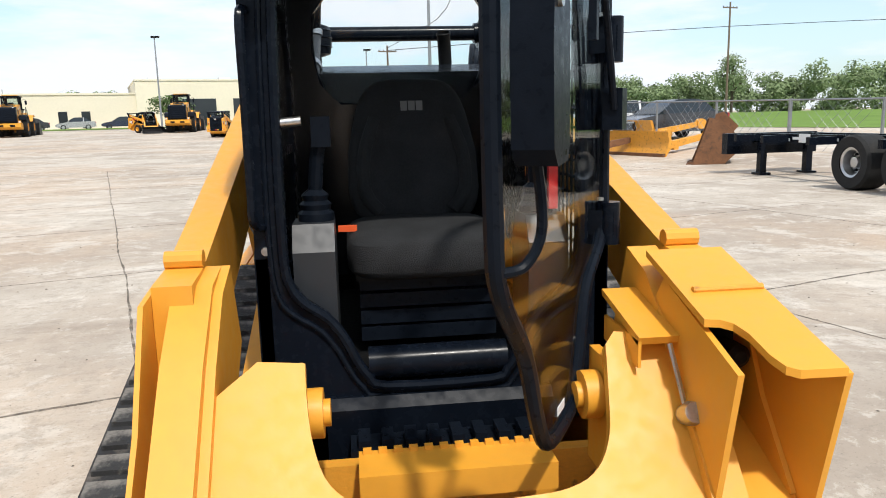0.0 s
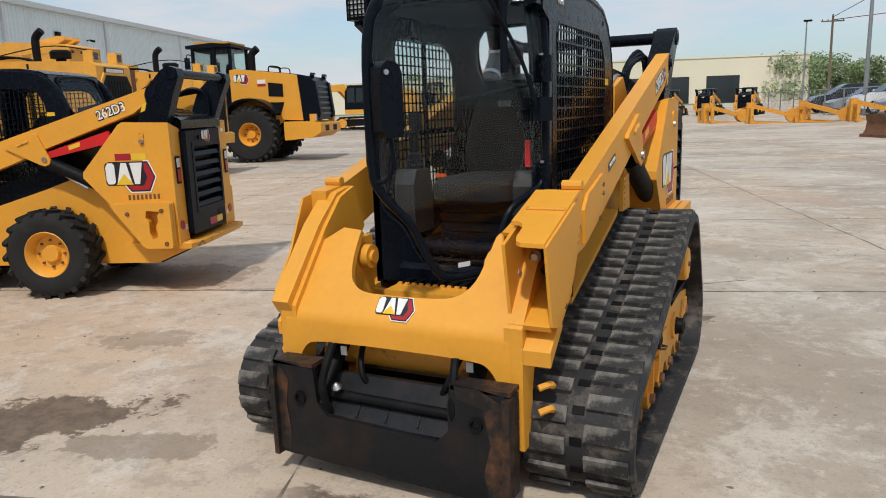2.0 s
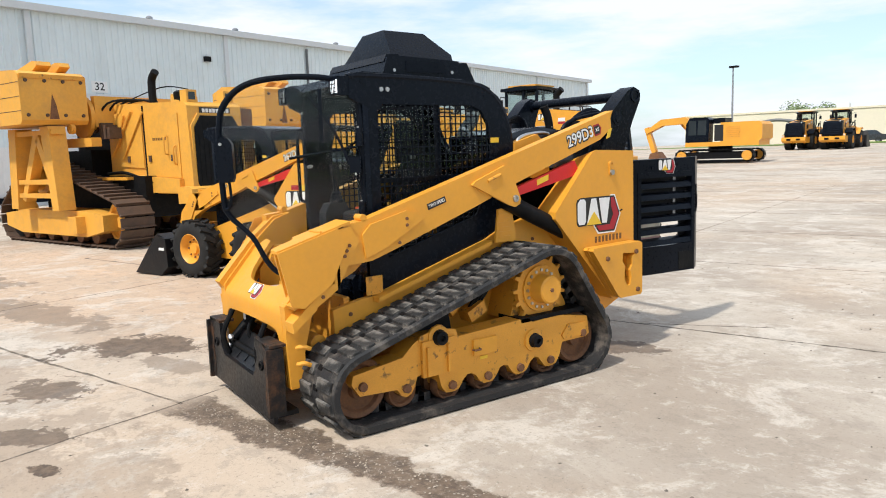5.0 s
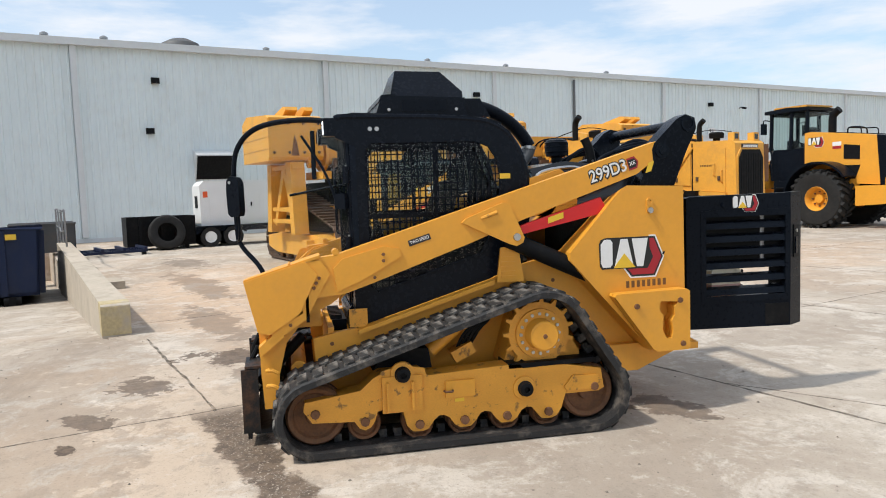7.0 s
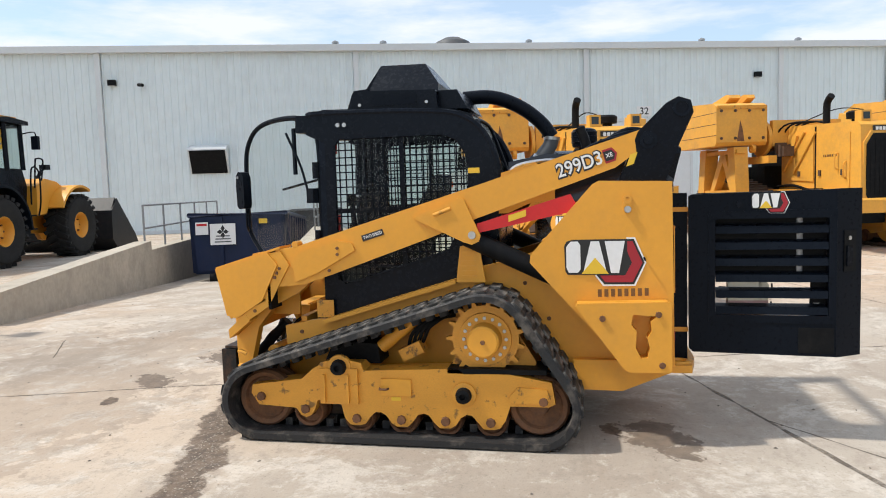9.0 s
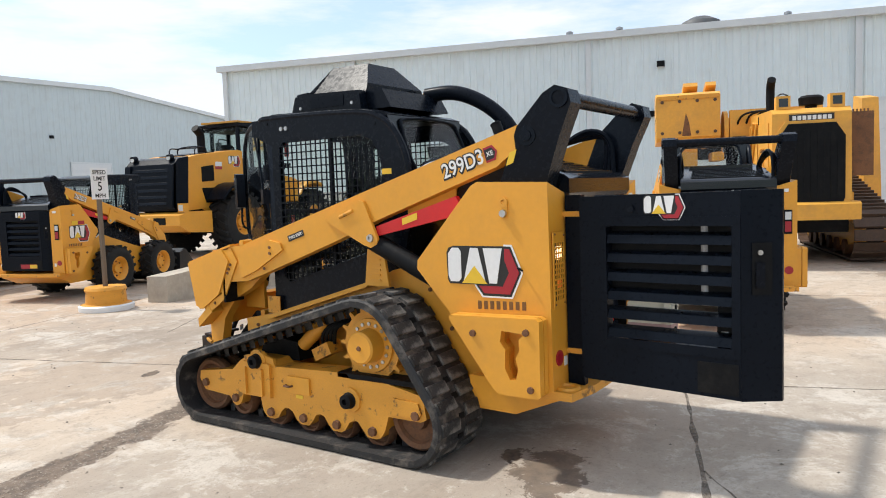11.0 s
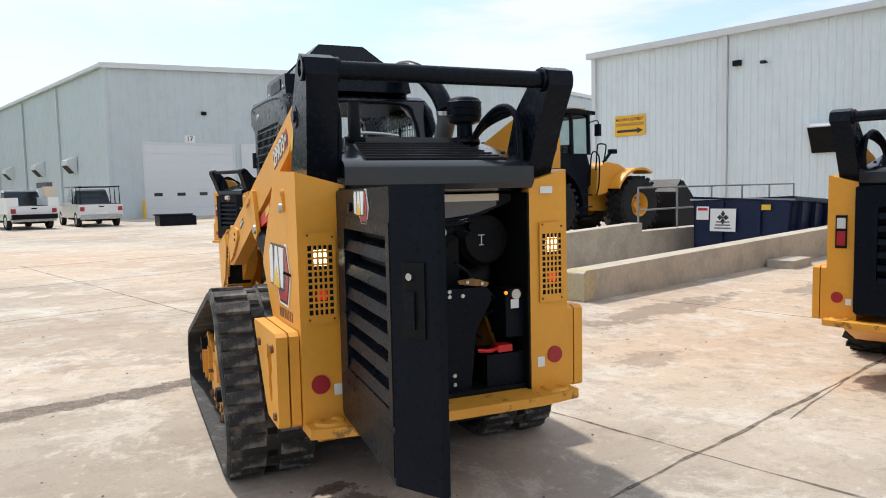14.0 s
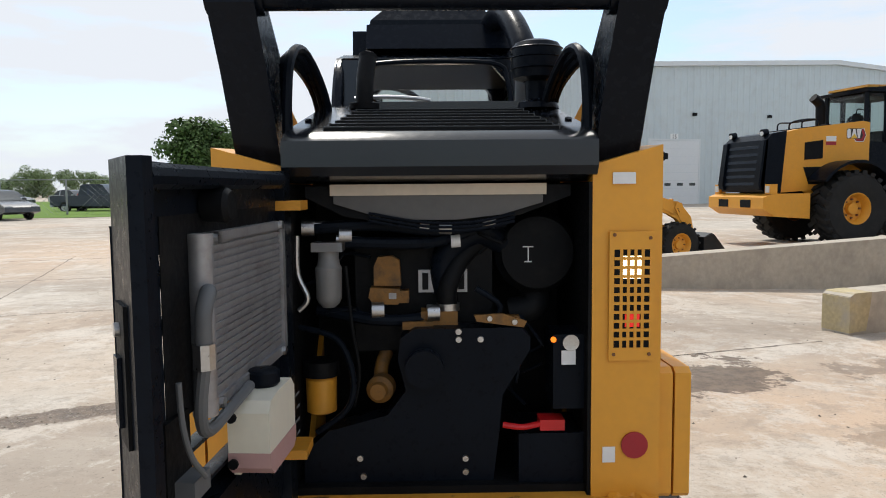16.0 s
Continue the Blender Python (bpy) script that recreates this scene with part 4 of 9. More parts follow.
def add_tail(t, lamps=True, mirror_hinge=False):
    """Rear side bodies with lamp guards, counterweights and bumper."""
    for sd in (1, -1):
        x = lambda a, b: (sd * a, sd * b) if sd > 0 else (sd * b, sd * a)
        out = (sd, 0, 0)
        a0, a1 = x(0.47, 0.685)
        body = part("rear_side_body", prism(B(), [(.95, 1.10), (.955, 1.15), (1.33, 1.545), (1.37, 1.565), (1.79, 1.55), (1.80, .47), (1.56, .43), (1.53, .45)], a0, a1, "x", 0.022, warp=lambda c: Vector((c.x, c.y, c.z + ((abs(c.x) - .60) * .28 if c.z > 1.5 else 0)))), M_YEL, t)
        emblem(body, on_plane((sd * .6855, 1.395, 1.102), (0, sd, 0), (0, 0, 1)), 0.47)
        part("tow_eye", lathe(B(), [(0, .026), (.012, .026), (.012, .012), (0, .012)], (sd * .685, 1.535, 1.475), out, 18), M_YELW, body)
        part("tow_eye_strap", prism(B(), [(1.515, 1.40), (1.555, 1.40), (1.56, 1.48), (1.51, 1.48)], *x(.6855, .694), "x", .003), M_YEL, body)
        part("shackle_pin", lathe(B(), [(0, .022), (.014, .02), (.014, 0)], (sd * .694, 1.535, 1.415), out, 14), M_STEEL, body)
        bm = B()
        for k in range(8):
            y = 1.356 + k * 0.039
            box(bm, *x(.6855, .6865), y, y + 0.023, .890 + k * .001, .936 + k * .001)
        part("stencil_mark", bm, M_STENCIL, body, "stencilled serial mark, unreadable bars")
        # two counterweight slabs with a key slot
        slot = [(1.555, .80), (1.545, .74), (1.575, .70), (1.57, .60), (1.60, .54), (1.635, .545), (1.65, .60), (1.635, .66), (1.66, .70), (1.655, .76), (1.69, .79)]
        for a, b in ((.690, .732), (.740, .790)):
            w = part("counterweight", prism(B(), [(1.235, .865), (1.75, .875), (1.775, .86), (1.775, .47), (1.76, .455), (1.53, .455), (1.50, .475), (1.225, .845)], *x(a, b), "x", hole=slot), M_YEL, t)
        bolts(w, [(sd * .79, 1.38, .775), (sd * .79, 1.70, .80), (sd * .79, 1.72, .50)], out, 0.02, 0.012, M_RUST, 8)
        # rear face: lamp guard, reflector, sticker
        gx0, gx1 = sd * 0.535, sd * 0.645
        lo, hi = min(gx0, gx1), max(gx0, gx1)
        if lamps:
            guard = part("lamp_guard", prism(B(), [(lo - .015, .91), (hi + .015, .91), (hi + .015, 1.31), (lo - .015, 1.31)], 1.8, 1.806, "y", hole=[(lo, .95), (hi, .95), (hi, 1.255), (lo, 1.255)]), M_YEL, body)
            part("recess", box(B(), lo, hi, 1.8, 1.803, .95, 1.255), M_DARK, guard)
            part("work_lamp", box(B(), lo + .018, hi - .018, 1.803, 1.8045, 1.165, 1.235), M_LAMP, guard, "lit warm white lamp")
            part("tail_lamp", box(B(), lo + .03, hi - .035, 1.803, 1.8045, 1.015, 1.055), M_LAMPR, guard, "lit red tail lamp")
            for k in range(1, 5):
                xx = lo + (hi - lo) * k / 5
                part("guard_bar", box(B(), xx - .0045, xx + .0045, 1.8045, 1.8075, .95, 1.255), M_YEL, guard)
            for k in range(1, 11):
                zz = .95 + .305 * k / 11
                part("guard_bar", box(B(), lo, hi, 1.8045, 1.808, zz - .0045, zz + .0045), M_YEL, guard)
            bolts(guard, [(lo, 1.8075, 1.29), (hi, 1.8075, 1.30), (lo, 1.8075, .93), (hi, 1.8075, .93)], (0, 1, 0), 0.006, 0.004, M_RUST)
        else:
            part("lamp_recess", box(B(), lo + .01, hi - .02, 1.8, 1.806, 1.02, 1.27, .004), M_DARK, body)
            part("work_lamp", box(B(), lo + .02, hi - .03, 1.806, 1.81, 1.17, 1.25, .003), M_LENS, body)
            part("tail_lamp", box(B(), lo + .02, hi - .03, 1.806, 1.81, 1.04, 1.15, .003), M_DECALR, body)
        part("reflector", cyl(B(), (sd * .605, 1.8, .64), (sd * .605, 1.806, .64), 0.042, n=24), M_DECALR, body, "round dark red reflector")
        part("sticker", box(B(), sd * .525 - .02, sd * .525 + .02, 1.8, 1.8025, .585, .635), M_WHITE, body)
        if sd < 0:
            part("sticker", box(B(), -.60, -.53, 1.795, 1.7985, 1.455, 1.49), M_WHITE, body)
    bump = part("rear_bumper", prism(B(), [(-.68, 1.74), (-.68, 1.90), (-.46, 1.94), (.46, 1.94), (.68, 1.90), (.68, 1.74)], .43, .475, "z", 0.008), M_YELW, t)
    for x in (-.58, .58):
        part("tie_down_eye", lathe(B(), [(0, .07), (.012, .062), (.012, .042), (0, .036)], (x, 1.835, .475), (0, 0, 1), 20), M_YEL, bump)
    part("belly_plate", prism(B(), [(1.22, .28), (1.50, .275), (1.80, .40), (1.80, .47), (1.20, .47)], -.55, .55, "x", 0.01), M_YEL, t)


def add_hood(t, tall=True):
    """Sloping louvred engine hood with pre-cleaner and exhaust stub."""
    narrow = lambda c: Vector((c.x * (1 - max(0, 1.82 - c.y) * .20 * (c.z > 1.55)), c.y, c.z))
    hood = part("engine_hood", prism(B(), [(.80, 1.40), (.80, 1.73), (1.05, 1.775), (1.30, 1.742), (1.70, 1.640), (1.79, 1.612), (1.818, 1.590), (1.820, 1.512), (1.80, 1.485), (1.72, 1.466), (.95, 1.466), (.90, 1.40)], -.482, .470, "x", 0.014, warp=narrow), M_HOOD, t)
    for k in range(7):
        y = 1.330 + k * 0.060
        z = 1.742 - (y - 1.30) * .255
        w = .300 + .011 * k
        part("hood_slat", prism(B(), [(y, z - .004), (y, z + .0015), (y + .054, z - .006), (y + .054, z - .018)], -w - .012, w - .012, "x", .001), M_HOOD, hood)
        part("hood_slot", prism(B(), [(y + .0542, z - .018), (y + .0542, z - .0078), (y + .0568, z - .0078), (y + .0568, z - .018)], -w - .008, w - .016, "x"), M_DARK, hood)
    part("hood_rim", box(B(), -.345, .318, 1.300, 1.318, 1.735, 1.762, .004), M_HOOD, hood)
    for x in (-.43, .42):
        part("hood_bolt", cyl(B(), (x, 1.60, 1.662), (x, 1.605, 1.672), .012, n=8), M_BLK, hood)
    if tall:
        pc = part("pre_cleaner", lathe(B(), [(0, .05), (.012, .086), (.06, .094), (.12, .093), (.138, .080), (.148, .052), (.15, 0)], (-.372, 1.28, 1.835), (0, 0, 1), 32), M_PLA, t, "round black air pre-cleaner")
        for q in (.045, .085, .118):
            part("cleaner_band", lathe(B(), [(-.004, .092), (0, .098), (.004, .092)], (-.372, 1.28, 1.835 + q), (0, 0, 1), 32), M_PLA, pc)
        part("neck", cyl(B(), (-.372, 1.28, 1.735), (-.372, 1.28, 1.84), .043, n=20), M_PLA, pc)
        part("foot", lathe(B(), [(0, .085), (.02, .08), (.035, .048)], (-.372, 1.28, 1.735), (0, 0, 1), 24), M_BLK, pc)
        ex = part("exhaust_stub", tube(B(), [(.262, 1.31, 1.70), (.262, 1.30, 1.80), (.258, 1.285, 1.87), (.252, 1.262, 1.925)], .032, 16), M_DARK, t)
        part("exhaust_mouth", lathe(B(), [(0, .033), (.012, .035), (.016, .030), (-.02, .026), (-.02, 0)], (.252, 1.262, 1.925), (-.1, -.38, .92), 18), M_DARK, ex)
        part("exhaust_flange", lathe(B(), [(0, .055), (.02, .055), (.02, .036)], (.262, 1.31, 1.735), (0, 0, 1), 18), M_DARK, ex)
        part("hood_pipe", tube(B(), [(.30, 1.30, 1.775), (.20, 1.295, 1.782), (.08, 1.295, 1.776), (.02, 1.30, 1.766)], .008, 8), M_STEEL, t)
    for sd in (1, -1):
        for k, dx in enumerate((0.0, 0.035, 0.07)):
            part("hydraulic_hose", tube(B(), [(sd * (.38 + dx * .5), 1.25, 1.58), (sd * (.40 + dx * .6), 1.36 - dx, 1.78), (sd * (.44 + dx * .4), 1.55, 1.90 - dx * .6), (sd * (.46 + dx * .3), 1.70 - dx * .4, 1.83), (sd * .47, 1.72 - dx, 1.55)], .016, 8), M_PLA, t)


def add_rear_door(t, m, emblem_side=1):
    """Louvred engine door, hinged along one edge; its own x runs from the hinge, z up, and its outer face is -y."""
    W, H = .965, .97
    z0 = .53
    C = .81
    d = part("engine_door", prism(B(), [(0, z0 + .02), (.02, z0), (C, z0 - .01), (C, z0 + H), (.02, z0 + H - .01), (0, z0 + H - .02)], -.055, .010, "y", hole=[(.15, .78), (.19, .765), (.75, .755), (.77, .77), (.77, 1.33), (.75, 1.345), (.19, 1.345), (.15, 1.33)], m=m), M_PLA, t, "open louvred black engine door" if emblem_side > 0 else "closed louvred black engine door")
    part("free_edge", prism(B(), [(C + .001, -.055), (W, .052), (W, .078), (W - .03, .080), (W - .045, .050), (C + .001, .009)], z0 - .012, z0 + H + .002, "z", .006, m=m), M_PLA, d)
    part("top_roll", tube(B(), [m @ Vector((.05, .034, z0 + H - .028)), m @ Vector((W - .07, .040, z0 + H - .028))], .024, 10, smooth=False), M_PLA, d)
    n = 6
    blade = [(-.056, -.044), (-.049, -.046), (-.036, -.012), (-.008, .002), (.008, .004), (.008, .013), (-.010, .012), (-.044, -.002)]
    for k in range(n):
        z = .812 + k * .0965
        part("louvre", prism(B(), [(a, b + z) for a, b in blade], .152, .768, "x", .002, m), M_PLA, d)
    # folded lips round the opening
    for q in ([(.110, 1.385), (.812, 1.385), (.770, 1.338), (.150, 1.338)], [(.110, .715), (.812, .715), (.770, .762), (.150, .762)]):
        part("opening_lip", prism(B(), q, -.0595, -.0552, "y", .0015, m), M_PLA, d)
    for q in ([(.110, .7155), (.110, 1.3845), (.1495, 1.3375), (.1495, .7625)], [(.8095, .7155), (.8095, 1.3845), (.7705, 1.3375), (.7705, .7625)]):
        part("opening_lip", prism(B(), q, -.0593, -.0552, "y", .0015, m), M_PLA, d)
    part("fan_shroud_panel", box(B(), .08, .77, .0105, .0125, 1.00, 1.40, .0005, m), M_DARK, d)
    ms = m @ Matrix.Translation((C + .078, -.0025, 0)) @ Matrix.Rotation(math.atan2(.107, .155), 4, "Z")
    part("latch_plate", box(B(), -.045, .045, -.006, .002, 1.02, 1.26, .003, ms), M_DARK, d)
    part("latch_grip", box(B(), -.03, .01, -.014, -.005, 1.05, 1.17, .003, ms), M_BLK, d)
    part("key_lock", cyl(B(), ms @ Vector((-.01, -.006, 1.215)), ms @ Vector((-.01, -.014, 1.215)), .012, n=14), M_STEEL, d)
    part("round_lock", cyl(B(), m @ Vector((.285, -.055, 1.425)), m @ Vector((.285, -.068, 1.425)), .018, n=14), M_BLK, d)
    emblem(d, m @ on_plane((.452, -.056, 1.43), (1, 0, 0), (0, 0, 1)), .205)
    part("corner_pad", box(B(), C - .20, C - .01, -.058, -.055, z0 + .01, z0 + .16, .001, m), M_DARK, d)
    return d


def add_cab(t, roof_unit=False):
    """Closed canopy with guarded side windows, front opening, seat and controls."""
    shell = [(-.56, 2.06), (-.54, 2.10), (-.50, 2.115), (.36, 2.09), (.51, 2.06), (.625, 1.985), (.715, 1.84), (.755, 1.68), (.755, 1.40), (.68, 1.05), (.46, .97), (-.47, .69), (-.47, 1.20), (-.43, 1.25), (-.43, 1.90), (-.56, 1.96)]
    for sd in (1, -1):
        x = lambda a, b: (sd * a, sd * b) if sd > 0 else (sd * b, sd * a)
        y0 = -.365 if sd > 0 else -.25
        win = [(y0, 1.88), (y0 + .04, 1.925), (.38, 1.925), (.47, 1.89), (.53, 1.80), (.55, 1.68), (.54, 1.46), (.50, 1.34), (.40, 1.16), (y0 + .05, .94), (y0, .98)]
        side = part("cab_side", prism(B(), shell, *x(.425, .46), "x", hole=win), M_BLK, t)
        part("edge_roll", tube(B(), [(sd * .440, y, z - .012) for y, z in ((-.53, 2.09), (-.50, 2.105), (.0, 2.10), (.36, 2.08), (.50, 2.05), (.615, 1.975), (.70, 1.84), (.74, 1.68), (.74, 1.42))], .024, 10), M_BLK, side)
        gl = part("side_window", prism(B(), win, *x(.434, .438), "x"), M_GLASS2, side, "dark tinted side glass")
        gl.visible_shadow = False
        part("window_guard", tube(B(), [(sd * .455, y, z) for y, z in win], .008, 6, closed=True, smooth=False), M_BLK, side, "black wire grid guard")
        zlow = lambda y: .945 + max(0, y - y0 - .05) * .305 + max(0, y - .40) * 1.3
        ztop = lambda y: 1.925 - max(0, y - .38) * .75
        for k in range(1, 21):
            y = -.375 + k * .0445
            if y0 + .01 < y < .54:
                part("guard_bar", box(B(), sd * .4555 - .003, sd * .4555 + .003, y - .004, y + .004, zlow(y), ztop(y)), M_BLK, side)
        for k in range(20):
            z = .962 + k * .0491
            y1 = .545 - max(0, z - 1.72) * .75
            if z < 1.40:
                y1 = min(y1, y0 + .05 + (z - .94) / .33 if z < 1.16 else .40 + (z - 1.16) * .55)
            if y1 > y0 + .03:
                part("guard_bar", box(B(), sd * .4575 - .003, sd * .4575 + .003, y0, y1, z - .004, z + .004), M_BLK, side)
        part("window_post", box(B(), *x(.428, .446), .085, .115, 1.07, 1.92, .003), M_BLK, side)
        part("window_sash", box(B(), *x(.4275, .4455), y0, .53, 1.425, 1.455, .003), M_BLK, side)
        part("sticker", box(B(), *x(.4605, .462), .545, .62, 1.665, 1.70), M_DECALY, side)
        bolts(side, [(sd * .46, -.33, 2.015), (sd * .46, -.285, 2.015)], (sd, 0, 0), .016, .006, M_STEEL, 12)
        bolts(side, [(sd * .46, .50, 1.99), (sd * .46, -.47, 2.06)], (sd, 0, 0), .012, .004, M_BLK, 10)
        lampb = part("head_lamp_box", box(B(), sd * .40 - .055, sd * .40 + .055, -.63, -.52, 1.975, 2.09, .012), M_BLK, t)
        part("lamp_lens", box(B(), sd * .40 - .04, sd * .40 + .04, -.634, -.63, 1.99, 2.07, .002), M_LAMPC if sd > 0 else M_LENS, lampb)
        for k in range(4):
            part("lamp_guard_bar", box(B(), sd * .40 - .042, sd * .40 + .042, -.640, -.636, 1.994 + k * .023, 2.000 + k * .023), M_BLK, lampb)
            part("lamp_guard_bar", box(B(), sd * .40 - .034 + k * .021, sd * .40 - .028 + k * .021, -.642, -.638, 1.985, 2.075), M_BLK, lampb)
    part("roof", prism(B(), [(-.55, 2.05), (-.53, 2.105), (-.44, 2.125), (.32, 2.105), (.50, 2.075), (.58, 2.045), (.57, 2.03), (.46, 2.06), (-.50, 2.06)], -.43, .43, "x", .008), M_BLK, t)
    part("headliner", box(B(), -.42, .42, -.40, .50, 2.035, 2.052, .004), M_SEAT, t, "matt dark cab headliner")
    slant = lambda c: Vector((c.x, c.y - max(0, c.z - 1.6) * .36, c.z))
    hole = [(-.24, 1.60), (.24, 1.60), (.32, 1.68), (.345, 1.80), (.335, 1.93), (.26, 2.02), (-.26, 2.02), (-.335, 1.93), (-.345, 1.80), (-.32, 1.68)]
    part("rear_panel", prism(B(), [(-.425, .9), (.425, .9), (.425, 1.60), (.425, 2.05), (-.425, 2.05), (-.425, 1.60)], .705, .735, "y", hole=hole, warp=slant), M_HOOD, t)
    rw = part("rear_window", prism(B(), hole, .738, .743, "y", warp=slant), M_GLASS, t, "clear rear window")
    rw.visible_shadow = False
    part("window_seal", tube(B(), [slant(Vector((a, .745, b))) for a, b in hole], .012, 8, closed=True), M_PLA, t)
    # front surround and curved lower sill
    half = [(.30, 2.055), (.345, 2.00), (.375, 1.86), (.385, 1.55), (.388, 1.22), (.375, 1.13), (.34, 1.08), (.285, 1.04), (.245, .985), (.215, .92), (.185, .875), (.14, .848)]
    ring = [(-a, b) for a, b in half[::-1]] + half
    ring = ring[::-1]
    fr = part("front_surround", prism(B(), [(-.455, .72), (.455, .72), (.46, 1.99), (.40, 2.10), (-.40, 2.10), (-.46, 1.99)], -.47, -.41, "y", hole=ring), M_BLK, t)
    part("door_seal", tube(B(), [(x, -.478, z) for x, z in ring], .013, 8, closed=True, per=3), M_BLK, fr)
    part("seal_lip", tube(B(), [(x * 1.085, -.472, z + (.028 if z > 1.9 else -.030 if z < 1.2 else 0)) for x, z in ring], .008, 8, closed=True, per=3), M_BLK, fr)
    part("striker_pin", cyl(B(), (-.388, -.47, 1.535), (-.325, -.47, 1.54), .012, n=12), M_STEEL, fr)
    part("sill_roll", cyl(B(), (-.185, -.44, .90), (.185, -.44, .90), .044, n=20, bev=.012), M_BLK, t)
    part("lower_panel", prism(B(), [(-.44, .66), (-.50, .66), (-.515, .80), (-.49, .825), (-.44, .825)], -.30, .30, "x", .012), M_BLK, t)
    part("cab_floor", box(B(), -.42, .42, -.41, .60, .80, .86), M_DARK, t)
    part("grab_rail", tube(B(), [(-.44, -.47, 1.80), (-.45, -.505, 1.78), (-.45, -.51, 1.60), (-.45, -.51, 1.38), (-.45, -.505, 1.30), (-.43, -.47, 1.28)], .012, 8), M_BLK, t)
    bolts(fr, [(-.43, -.47, 1.92), (-.43, -.47, 1.22), (.43, -.47, 1.92), (.43, -.47, 1.22)], (0, -1, 0), .012, .008, M_STEEL, 10)
    # seat
    seat = part("seat", pillow(B(), (0, -.07, 1.155), (.235, .265, .072), .42), M_SEAT, t, "black ribbed fabric seat cushion")
    lean = lambda c: Vector((c.x, c.y + (c.z - 1.2) * .28, c.z))
    bk_ = pillow(B(), (0, .15, 1.43), (.225, .07, .245), .45)
    for v in bk_.verts:
        v.co.x *= 1 - max(0, v.co.z - 1.40) * .9
        v.co = lean(v.co)
    back = part("backrest", bk_, M_SEAT, seat)
    for sd in (1, -1):
        part("side_bolster", tube(B(), [lean(Vector((sd * .12, .092, 1.235))), lean(Vector((sd * .165, .088, 1.30))), lean(Vector((sd * .165, .088, 1.42))), lean(Vector((sd * .125, .094, 1.54)))], .024, 10), M_SEAT, back)
    for k in range(3):
        part("badge_block", box(B(), -.036 + k * .026, -.014 + k * .026, .184, .194, 1.565, 1.598, .002), M_GREY, back, "pale woven headrest mark")
    for k in range(4):
        part("suspension_bellows", box(B(), -.20, .20, -.24, .15, .90 + k * .05, .94 + k * .05, .015), M_PLA, seat)
    part("seat_slide", box(B(), -.21, .21, -.27, .15, 1.085, 1.115, .006), M_DARK, seat)
    part("belt_latch", box(B(), -.255, -.20, -.17, -.15, 1.215, 1.232, .006), mat_orange, seat, "orange seat belt latch")
    for sd in (1, -1):
        c = part("control_console", prism(B(), [(-.40, .95), (-.41, 1.20), (-.37, 1.27), (-.24, 1.27), (-.20, 1.18), (-.20, .95)], *((.26, .37) if sd > 0 else (-.37, -.26)), "x", .035), M_CONSOLE, t, "grey plastic side console")
        part("boot", lathe(B(), [(0, .05), (.02, .05), (.03, .04), (.045, .044), (.055, .034), (.07, .038), (.085, .02)], (sd * .31, -.29, 1.27), (0, 0, 1), 16), M_PLA, c)
        part("joystick", tube(B(), [(sd * .31, -.29, 1.34), (sd * .30, -.30, 1.44), (sd * .285, -.31, 1.50)], .02, 10), M_PLA, c)
        part("joystick_knob", box(B(), sd * .285 - .025, sd * .285 + .025, -.335, -.285, 1.47, 1.55, .015), M_PLA, c)
    if roof_unit:
        ru = part("roof_filter_base", prism(B(), [(-.285, 2.095), (-.24, 2.225), (-.15, 2.238), (.33, 2.222), (.345, 2.10)], -.40, .40, "x", .01), M_BLK, t, "black steel roof unit base")
        part("base_flange", prism(B(), [(-.255, 2.20), (-.235, 2.245), (-.14, 2.252), (-.14, 2.238)], -.38, .38, "x", .004), M_BLK, ru)
        part("access_panel", box(B(), .4005, .405, -.10, .20, 2.135, 2.205, .002), M_PLA, ru)
        taper = lambda c: Vector((c.x * (1 - .58 * max(0, c.z - 2.255) / .19), c.y, c.z))
        part("roof_filter_hood", prism(B(), [(-.165, 2.225), (-.165, 2.255), (-.105, 2.44), (.215, 2.435), (.335, 2.275), (.335, 2.215)], -.33, .33, "x", .006, warp=taper), M_BLK, t, "tapered black sheet steel filter hood")
        part("duct_box", prism(B(), [(.336, 2.10), (.336, 2.225), (.46, 2.225), (.53, 2.10)], -.36, .32, "x", .012), M_BLK, t)
        bolts(ru, [(.40, -.19, 2.145), (.40, .27, 2.145)], (1, 0, 0), .012, .006, M_STEEL, 10)
        part("duct", tube(B(), [(-.28, .40, 2.235), (-.30, .58, 2.24), (-.32, .72, 2.205), (-.34, .86, 2.13), (-.36, .975, 2.03), (-.37, 1.045, 1.93)], .052, 16), M_PLA, t, "smooth black air duct")
        el = part("duct_elbow", tube(B(), [(-.37, 1.045, 1.935), (-.375, 1.03, 1.87), (-.38, .97, 1.79), (-.38, .92, 1.72)], .054, 16), M_GREY, t, "dusty grey flexible duct elbow")
        for p, w in (((-.371, 1.043, 1.92), (0, .1, 1)), ((-.38, .955, 1.77), (0, .6, .8))):
            part("duct_clamp", lathe(B(), [(-.012, .054), (-.012, .060), (.012, .060), (.012, .054)], p, w, 20), M_STEEL, el)
        part("handrail", tube(B(), [(.43, .78, 1.42), (.43, .80, 1.62), (.43, .86, 1.70), (.42, 1.05, 1.73), (.41, 1.15, 1.72)], .014, 8), M_STEEL, t)
        part("handrail", tube(B(), [(.40, .82, 1.42), (.40, .84, 1.60), (.40, .90, 1.67), (.39, 1.05, 1.70), (.38, 1.15, 1.69)], .012, 8), M_STEEL, t)
        part("engine_cover_side", prism(B(), [(.74, 1.40), (.76, 1.66), (.98, 1.72), (1.10, 1.62), (1.10, 1.40)], .38, .47, "x", .01), M_YEL, t)
